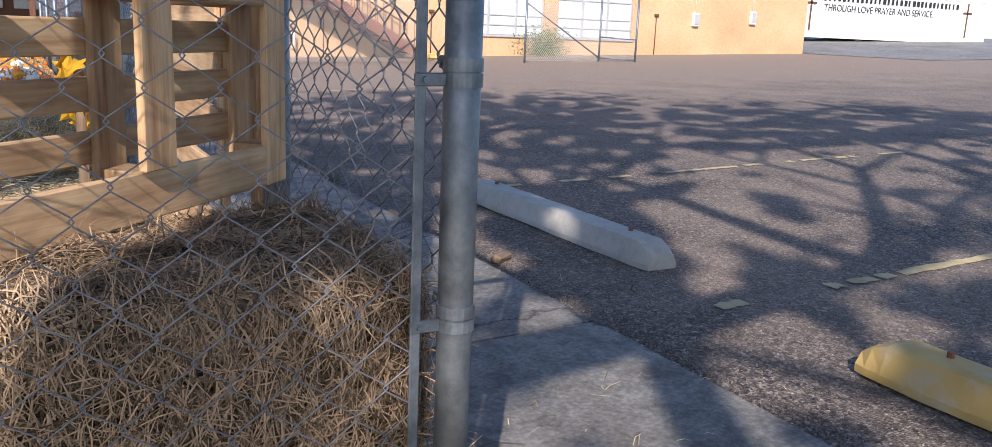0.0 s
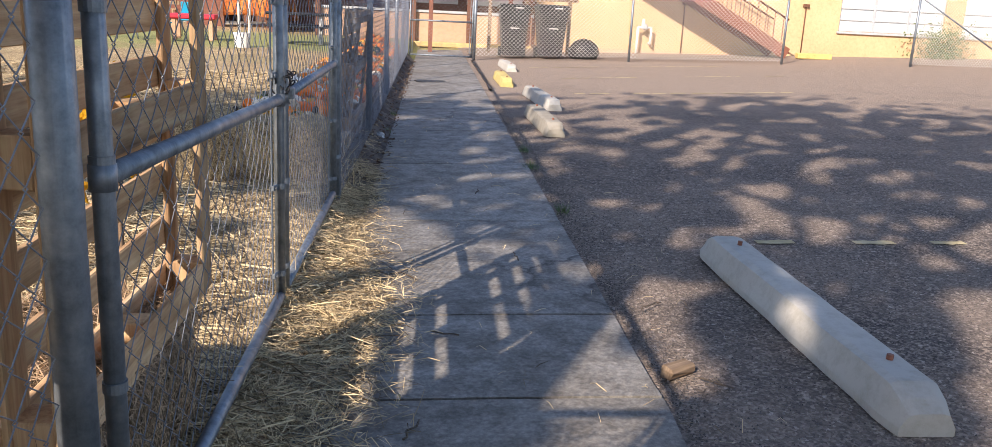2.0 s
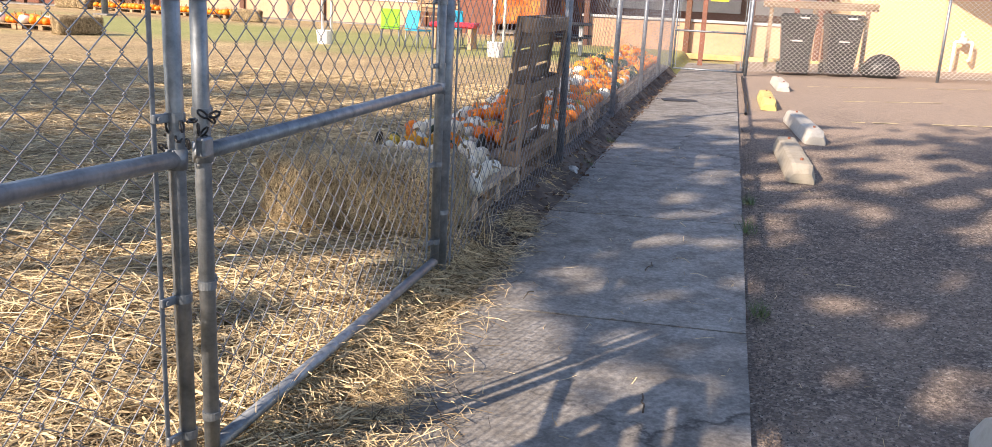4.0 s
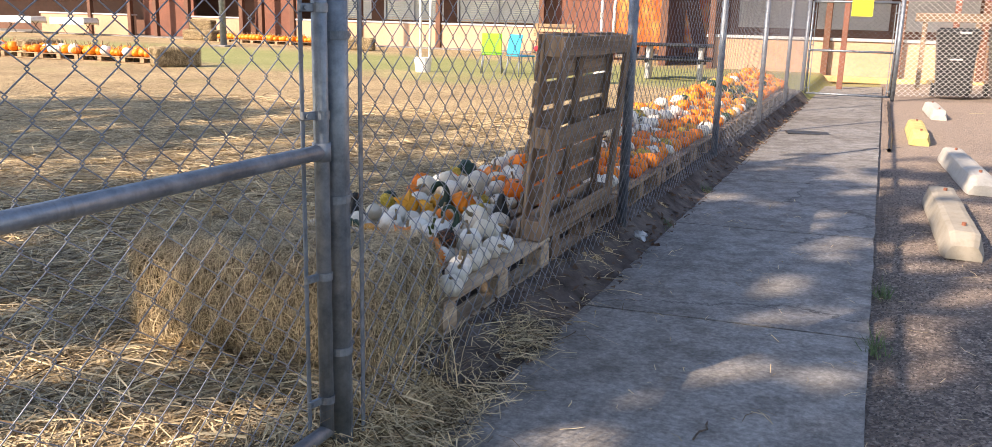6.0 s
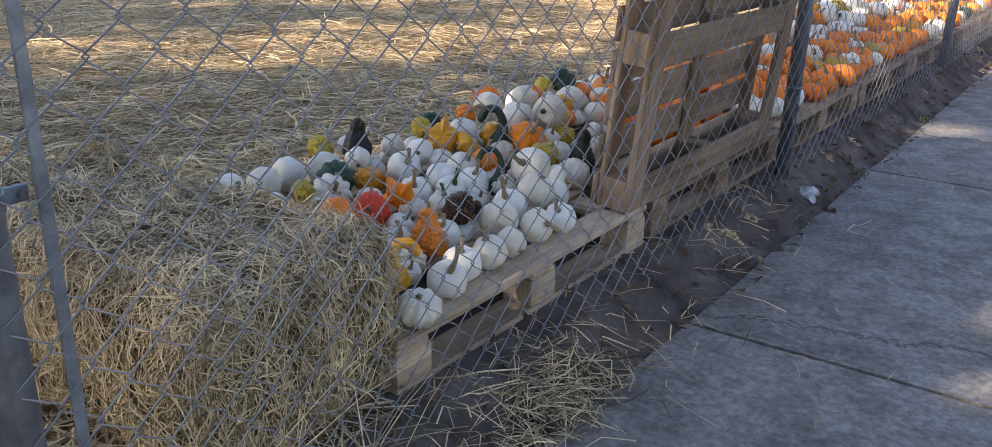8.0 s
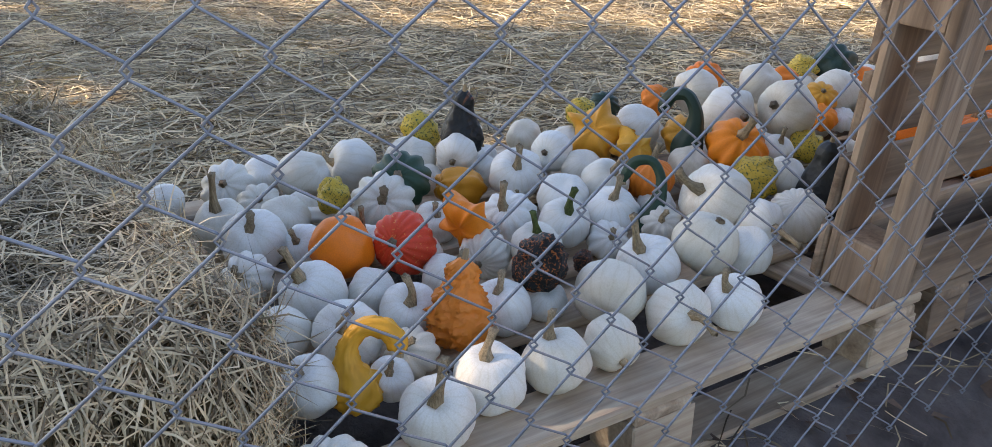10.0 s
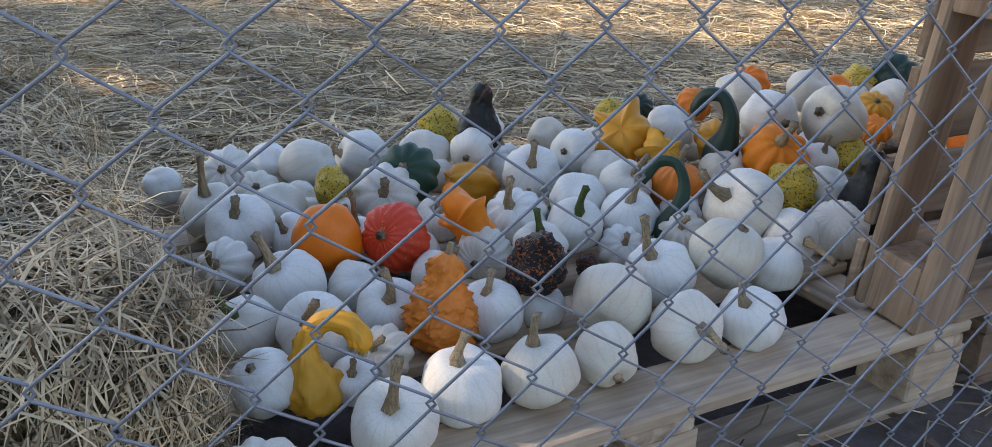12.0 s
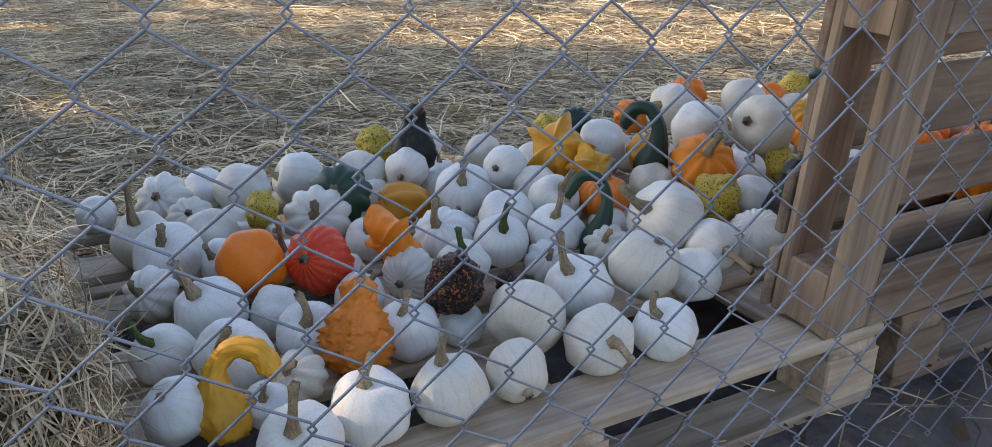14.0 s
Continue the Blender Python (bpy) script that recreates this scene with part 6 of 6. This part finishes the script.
bent_gourd("orange-yellow swan-neck gourd among white pumpkins", "yellow", tuple((a * 0.8, b * 0.74, c_ * 0.62) for a, b, c_ in SWAN), (1.19, 10.076, 0.228), 62, -12, 0.5)
bent_gourd("black pear-shaped gourd with an orange patch standing among pumpkins", "blotched", PEAR, (0.476, 10.668, 0.29), 10, 0, 0.12)
bent_gourd("dark green swan-neck gourd among pumpkins", "green", tuple((a * 0.9, b, c_ * 0.72) for a, b, c_ in SWAN), (0.775, 11.075, 0.285), 205, 0, 0.05)
bent_gourd("dark green hooked gourd among white pumpkins", "green", tuple((a * 0.85, b * 0.95, c_ * 0.5) for a, b, c_ in SWAN), (0.985, 10.775, 0.245), 215, 18, 0.05)
bent_gourd("tall black pear-shaped gourd beside an upright pallet", "black", tuple((a, b * 1.15, c_ * 1.1) for a, b, c_ in PEAR), (1.05, 11.19, 0.229), 30, 4, 0.04)
bent_gourd("pale striped crook-necked gourd lying on white pumpkins", "white", CROOK, (0.60, 10.262, 0.268), 60, 68, 0.03)


# the crowded pallets further along: orange ones by the fence, white and mixed ones behind
LOW = {k: squash("body", 10, 0.06, 0.8, 0.04, seed=60 + i, seg=18, rings=9) for i, k in enumerate(("orange", "white", "spotted", "yellow", "green"))}
LOW_STEM = stalk("stem", 0.7, 0.3, seed=3)
far_heap = []


def heap_mesh(name, items):
    """Many small squashes far off, as one mesh."""
    verts, faces, mats = [], [], []
    slots = ["orange", "white", "spotted", "yellow", "green"]
    for col, x, y, z, r, turn in items:
        m = pose(x, y, z, 0, 0, turn) @ Matrix.Diagonal((r, r, r, 1))
        for me, slot, mm in ((LOW[col], slots.index(col), m), (LOW_STEM, 5, m @ Matrix.Translation((0, 0, 1.35)))):
            b = len(verts)
            verts += [tuple(mm @ v.co) for v in me.vertices]
            faces += [tuple(b + i for i in p.vertices) for p in me.polygons]
            mats += [slot] * len(me.polygons)
    out = bpy.data.meshes.new(name)
    out.from_pydata(verts, [], faces)
    for s_ in slots:
        out.materials.append(SKIN[s_])
    out.materials.append(DRY_STEM)
    out.polygons.foreach_set("material_index", mats)
    for p in out.polygons:
        p.use_smooth = True
    return out


rnd = random.Random(77)
for k in range(1, 11):
    y0 = 9.87 + 1.25 * k
    if y0 > 23.4:
        break
    x_lo, x_hi = 0.42, 1.30
    lo_y = y0 + (0.62 if k == 1 else 0.02)
    if k == 1:
        x_hi = 1.16
    size = 0.068 if k < 4 else 0.08
    y = lo_y
    row = 0
    while y < y0 + 1.22:
        x = x_lo + (row % 2) * size
        while x < x_hi:
            r = size * rnd.uniform(0.75, 1.15)
            f = (x - x_lo) / (x_hi - x_lo)
            pick = rnd.random()
            if k <= 2:
                col = "white" if pick < 0.24 + 0.3 * (f < 0.4) else "orange" if pick < 0.95 else "yellow"
            elif k <= 4:
                col = "white" if pick < 0.62 - 0.35 * (f > 0.7) else "orange" if pick < 0.88 else "spotted" if pick < 0.94 else "yellow"
            elif k <= 6:
                col = "orange" if pick < 0.66 else "white" if pick < 0.82 else "yellow" if pick < 0.93 else "green"
            elif k == 7:
                col = "green" if pick < 0.5 else "spotted" if pick < 0.7 else "orange" if pick < 0.9 else "yellow"
            else:
                col = "orange" if pick < 0.8 else "white" if pick < 0.86 else "yellow" if pick < 0.94 else "green"
            heap = (0.12 if k < 3 else 0.2) * max(0, 1 - abs(f - 0.45) * 2.0) * (0.4 if k == 1 else 1)
            at = (x + rnd.uniform(-0.015, 0.015), y + rnd.uniform(-0.015, 0.015), TZ - 0.004 + heap * rnd.uniform(0.7, 1.3), r, rnd.randint(0, 359))
            if k <= 3:
                gourd(col, rnd.choice(("ribbed", "ribbed", "stem", "bare", "tilted") if col == "orange" else ("stem", "bare", "ribbed", "side") if col == "white" else ("lumpy",)), *at, "on crowded pallets")
            else:
                far_heap.append((col, *at))
            x += size * 2 * rnd.uniform(0.9, 1.02)
        y += size * 1.8
        row += 1

# low pallets of pumpkins out in the yard
for bx, by, tn, nn in ((-18.08, 22.26, 2, 5), (-21.3, 35.3, -6, 5)):
    for k in range(nn):
        m = pose(bx, by, 0.085, 0, 0, tn) @ Matrix.Translation((k * 1.24, 0, 0))
        pallet("low wooden pallet with rows of orange pumpkins in the yard", m=m, mats=WOOD, rnd_seed=50 + k)
        for i in range(6):
            for j in range(3):
                p = m @ Vector((0.12 + 0.2 * i + rnd.uniform(-0.03, 0.03), 0.12 + 0.3 * j + rnd.uniform(-0.05, 0.05), 0.139))
                col = "white" if rnd.random() < 0.18 and bx > -20 else "orange"
                if bx > -20:
                    gourd(col, rnd.choice(("ribbed", "stem")), p.x, p.y, p.z, rnd.uniform(0.1, 0.14), rnd.randint(0, 359), "in the yard")
                else:
                    far_heap.append((col, p.x, p.y, p.z, rnd.uniform(0.1, 0.15), rnd.randint(0, 359)))
tagged(new("pumpkin_heap", heap_mesh("pumpkin_heap", far_heap)), "heaps of orange, white and mixed small pumpkins on pallets", "pumpkins", kind="stuff")

# ---- loose straw ----
def straw_mesh(name, spots, material, lo, hi, wide, seed):
    """Thin bent blades lying about at the given (x, y, z) places."""
    rs = np.random.RandomState(seed)
    verts, faces = [], []
    for x, y, z in spots:
        an = rs.uniform(0, 2 * math.pi)
        ln = rs.uniform(lo, hi)
        d = np.array([math.cos(an), math.sin(an), rs.normal(0, 0.10)])
        w = np.array([-d[1], d[0], rs.normal(0, 0.5)]) * rs.uniform(0.5, 1.0) * wide
        a = np.array([x, y, z]) - d * ln / 2
        m = np.array([x, y, z]) + np.array([-d[1], d[0], 0]) * rs.normal(0, 0.012) + np.array([0, 0, abs(rs.normal(0, 0.010))])
        e = np.array([x, y, z]) + d * ln / 2
        b = len(verts)
        verts += [a - w, a + w, m - w, m + w, e - w * 0.6, e + w * 0.6]
        faces += [(b, b + 1, b + 3, b + 2), (b + 2, b + 3, b + 5, b + 4)]
    me = bpy.data.meshes.new(name)
    me.from_pydata([tuple(v) for v in verts], [], faces)
    me.materials.append(material)
    return me


rs = np.random.RandomState(12)
spots = []
while len(spots) < 80000:
    x = 1.38 - rs.exponential(2.6)
    y = rs.uniform(5.0, 17.5)
    if x < -8:
        continue
    if 0.35 < x < 1.4 and (9.8 < y):
        continue
    spots.append((x, y, land(x, y) + rs.exponential(0.012) + 0.004))
litter = new("loose_straw", straw_mesh("loose_straw", spots, STRAW, 0.08, 0.30, 0.0026, 3))
tagged(litter, "dry yellow straw strewn thickly over a yard", "straw", kind="stuff")
spots = []
while len(spots) < 9500:
    y = rs.uniform(3.4, 12.0)
    x = 1.62 + rs.normal(-0.10, 0.13)
    if y > 9.4 and rs.rand() < 0.93:
        continue
    if x > 2.1 or x < 1.2:
        continue
    z = max(land(x, y), lot(x, y)) + 0.004
    spots.append((x, y, z + abs(rs.normal(0, 0.012))))
for cx, cy, n_, s_ in ((1.62, 9.55, 420, 0.11), (1.6, 5.6, 300, 0.16), (1.68, 6.6, 300, 0.2), (1.58, 10.22, 520, 0.09), (1.7, 4.6, 260, 0.18), (1.68, 7.1, 2600, 0.24), (1.64, 6.3, 1500, 0.24), (1.6, 7.9, 900, 0.18)):
    for _ in range(n_):
        x, y = cx + rs.normal(0, s_ * 0.6), cy + rs.normal(0, s_ * 1.5)
        spots.append((x, y, max(land(x, y), lot(x, y)) + 0.004 + abs(rs.normal(0, 0.022))))
edge_straw = new("straw_tufts", straw_mesh("straw_tufts", spots, STRAW, 0.04, 0.2, 0.0018, 5))
tagged(edge_straw, "loose straw spilled under a fence onto a path", "straw", kind="stuff")
spots = []
for _ in range(420):
    x, y = rs.uniform(1.7, 3.4), rs.uniform(3.0, 14.0)
    spots.append((x, y, lot(x, y) + 0.003))
bits = new("straw_bits", straw_mesh("straw_bits", spots, STRAW, 0.02, 0.10, 0.0016, 6))
tagged(bits, "stray bits of straw on a concrete path", "straw", kind="stuff")

# bare soil and dead leaves between the pallets and the path; its part under the pallets stands for shade
soil = sheet("soil_strip", steps_between((0.4, 1.32, 0.1), (1.32, 1.7, 0.04)), steps_between((9.6, 25.0, 0.1)), lambda x, y: land(x, y) + 0.006 + 0.014 * noise.noise((x * 9, y * 9, 5)), DIRT,
             "dark bare soil along a fence, and painted shade under the pallets", "soil")
DEAD = paint("dead_leaves", (0.12, 0.075, 0.05), 0.8, 0.4, 8, 0.3)
verts, faces = [], []
for _ in range(900):
    x, y = rs.uniform(1.36, 1.7), rs.uniform(9.6, 24.0)
    c_ = np.array([x, y, max(land(x, y), lot(x, y)) + 0.018])
    u, w_ = rs.normal(0, 1, 3) * [1, 1, 0.35], rs.normal(0, 1, 3) * [1, 1, 0.35]
    u, w_ = u / np.linalg.norm(u) * rs.uniform(0.012, 0.03), w_ / np.linalg.norm(w_) * rs.uniform(0.008, 0.018)
    b = len(verts)
    verts += [c_ - u, c_ + w_ + [0, 0, 0.006], c_ + u, c_ - w_ + [0, 0, 0.006]]
    faces.append((b, b + 1, b + 2, b + 3))
me = bpy.data.meshes.new("dead_leaves")
me.from_pydata([tuple(v) for v in verts], [], faces)
me.materials.append(DEAD)
tagged(new("dead_leaves", me), "dry brown leaves on soil by a fence", "leaves", kind="stuff")

# gravel chips on the asphalt near the walk
verts, faces = [], []
for _ in range(26000):
    x = 2.93 + (rs.exponential(0.07) if rs.rand() < 0.2 else rs.exponential(1.8))
    y = rs.uniform(3.0, 16.0)
    if x > 9:
        continue
    s_ = rs.uniform(0.002, 0.0055)
    c_ = np.array([x, y, lot_height(x, y) + s_ * 0.5])
    b = len(verts)
    for d in ((1, 0, -.4), (0, 1, -.4), (-1, 0, -.4), (0, -1, -.4), (0, 0, .8)):
        verts.append(tuple(c_ + np.array(d) * s_ * rs.uniform(0.7, 1.3, 3)))
    faces += [(b, b + 1, b + 4), (b + 1, b + 2, b + 4), (b + 2, b + 3, b + 4), (b + 3, b, b + 4)]
me = bpy.data.meshes.new("gravel")
me.from_pydata(verts, [], faces)
ng = Nodes("gravel_stone")
me.materials.append(ng.done(ng.ramp(ng.geo.outputs["Random Per Island"], (0, (0.05, 0.045, 0.042)), (0.8, (0.14, 0.12, 0.11)), (1, (0.28, 0.25, 0.22))), 0.9))
tagged(new("gravel", me), "loose gravel chips on worn asphalt", "gravel", kind="stuff")

# yellow cloth leaves tied behind the upright pallet
GOLD = paint("yellow_cloth", (0.8, 0.5, 0.02), 0.7, 0.15)
swag = thing("leaf_garland", "bunch of yellow cloth maple leaves behind a pallet", "garland", (0.98, 6.42, 0.09))
rs = np.random.RandomState(31)
plank("stake", swag, (-0.02, -0.015, 0.0), (0.02, 0.015, 0.95), GREY_WOOD)
for k in range(16):
    bm = bmesh.new()
    m = Matrix.Translation((rs.normal(0, 0.05), rs.normal(0, 0.06), 0.86 + rs.normal(0, 0.05) - (0.22 if k > 11 else 0))) @ Euler(rs.uniform(0, 6, 3)).to_matrix().to_4x4()
    c0 = bm.verts.new(m @ Vector((0, 0, 0.012)))
    ring = [bm.verts.new(m @ Vector(((0.07 if i % 2 == 0 else 0.034) * math.cos(i * math.pi / 5), (0.07 if i % 2 == 0 else 0.034) * math.sin(i * math.pi / 5), 0))) for i in range(10)]
    for i in range(10):
        bm.faces.new((c0, ring[i], ring[(i + 1) % 10]))
    bmesh.ops.solidify(bm, geom=bm.faces[:], thickness=0.002)
    part("leaf", bm, GOLD, swag)

# tall dead grass at the foot of the fence
DEAD_GRASS = make_straw("dead_grass", (0.2, 0.15, 0.08), (0.7, 0.58, 0.38))
rs = np.random.RandomState(44)
for x, y, n_, tall in ((1.40, 9.40, 46, 0.42), (1.50, 9.62, 34, 0.30), (1.44, 9.18, 22, 0.26), (1.36, 8.75, 20, 0.22), (1.46, 7.35, 16, 0.24)):
    tuft = thing("dead_grass", "tuft of tall dead grass at the foot of a fence", "grass", (x, y, land(x, y) - 0.005), 0, "dead grass")
    vs, fs = [], []
    for _ in range(n_):
        an, ln, lean = rs.uniform(0, 6.28), tall * rs.uniform(0.35, 1.0), abs(rs.normal(0, 0.45)) + 0.1
        o = np.array([rs.normal(0, 0.035), rs.normal(0, 0.05), 0])
        way_ = np.array([math.cos(an) * lean, math.sin(an) * lean, 1.0])
        w_ = np.array([-math.sin(an), math.cos(an), 0]) * rs.uniform(0.0011, 0.0024)
        b = len(vs)
        for f in (0.0, 0.35, 0.7, 1.0):
            c_ = o + way_ * ln * f + np.array([math.cos(an), math.sin(an), -0.55]) * ln * lean * f * f * 0.7
            vs += [tuple(c_ - w_ * (1 - 0.7 * f)), tuple(c_ + w_ * (1 - 0.7 * f))]
        fs += [(b + 2 * i, b + 2 * i + 1, b + 2 * i + 3, b + 2 * i + 2) for i in range(3)]
    me = bpy.data.meshes.new("stalks")
    me.from_pydata(vs, [], fs)
    me.materials.append(DEAD_GRASS)
    tagged(share("stalks", me, tuft, Matrix()), kind="stuff")

# sticks, bark and stones dropped along the path
rs = np.random.RandomState(8)
for k, (x, y) in enumerate(((3.08, 6.35), (2.55, 7.9), (2.2, 6.8), (2.0, 5.9), (3.15, 7.2), (1.78, 8.1), (2.4, 9.6), (3.3, 5.6))):
    tw = thing("twig", "dry broken twig lying on the ground", "twig", (x, y, max(lot(x, y), lot_height(x, y)) + 0.006), rs.uniform(0, 360), "twigs")
    bm = bmesh.new()
    pts = [Vector((0, 0, 0))]
    for _ in range(5):
        pts.append(pts[-1] + Vector((rs.uniform(0.015, 0.04), rs.normal(0, 0.008), abs(rs.normal(0, 0.002)))))
    for a, b in zip(pts, pts[1:]):
        tube(bm, a, b, 0.004, 0.003, seg=6)
    part("stick", bm, BARK, tw, smooth=True)
chunk = thing("wood_chunk", "split chunk of grey wood at the path's edge", "wood", (3.02, 6.42, lot_height(3.02, 6.42)), 35)
bm = bmesh.new()
box(bm, (-0.07, -0.03, 0), (0.07, 0.03, 0.045), 0.008)
for v in bm.verts:
    v.co += noise.noise_vector(v.co * 30) * 0.012
part("chunk", bm, GREY_WOOD[0], chunk)
# white rag of paper at a post's foot
rag = thing("paper_scrap", "crumpled white paper at the foot of a post", "paper", (1.56, 12.2, land(1.56, 12.2) + 0.01), 20)
bm = bmesh.new()
bmesh.ops.create_icosphere(bm, subdivisions=3, radius=0.045)
for v in bm.verts:
    v.co = Vector((v.co.x, v.co.y, max(-0.01, v.co.z * 0.5))) + noise.noise_vector(v.co * 40) * 0.03
part("paper", bm, FRAME, rag)
# weeds at the path's edge
WEED = paint("weed_green", (0.09, 0.14, 0.04), 0.6, 0.4, 9)
for k, (x, y) in enumerate(((2.93, 10.75), (2.96, 9.1), (1.62, 12.75), (1.6, 14.2), (2.95, 11.6))):
    wd = thing("weed", "small tuft of green weed at a path's edge", "weed", (x, y, lot(x, y) - 0.01), 0, "weeds")
    vs, fs = [], []
    for _ in range(70):
        an, ln = rs.uniform(0, 6.28), rs.uniform(0.03, 0.11)
        b = len(vs)
        d = Vector((math.cos(an), math.sin(an), rs.uniform(0.3, 1.6))).normalized()
        w_ = Vector((-d.y, d.x, 0)) * 0.004
        o = Vector((rs.normal(0, 0.025), rs.normal(0, 0.05), 0))
        vs += [tuple(o - w_), tuple(o + w_), tuple(o + d * ln)]
        fs.append((b, b + 1, b + 2))
    me = bpy.data.meshes.new("blades")
    me.from_pydata(vs, [], fs)
    me.materials.append(WEED)
    tagged(share("foliage", me, wd, Matrix()), kind="stuff")
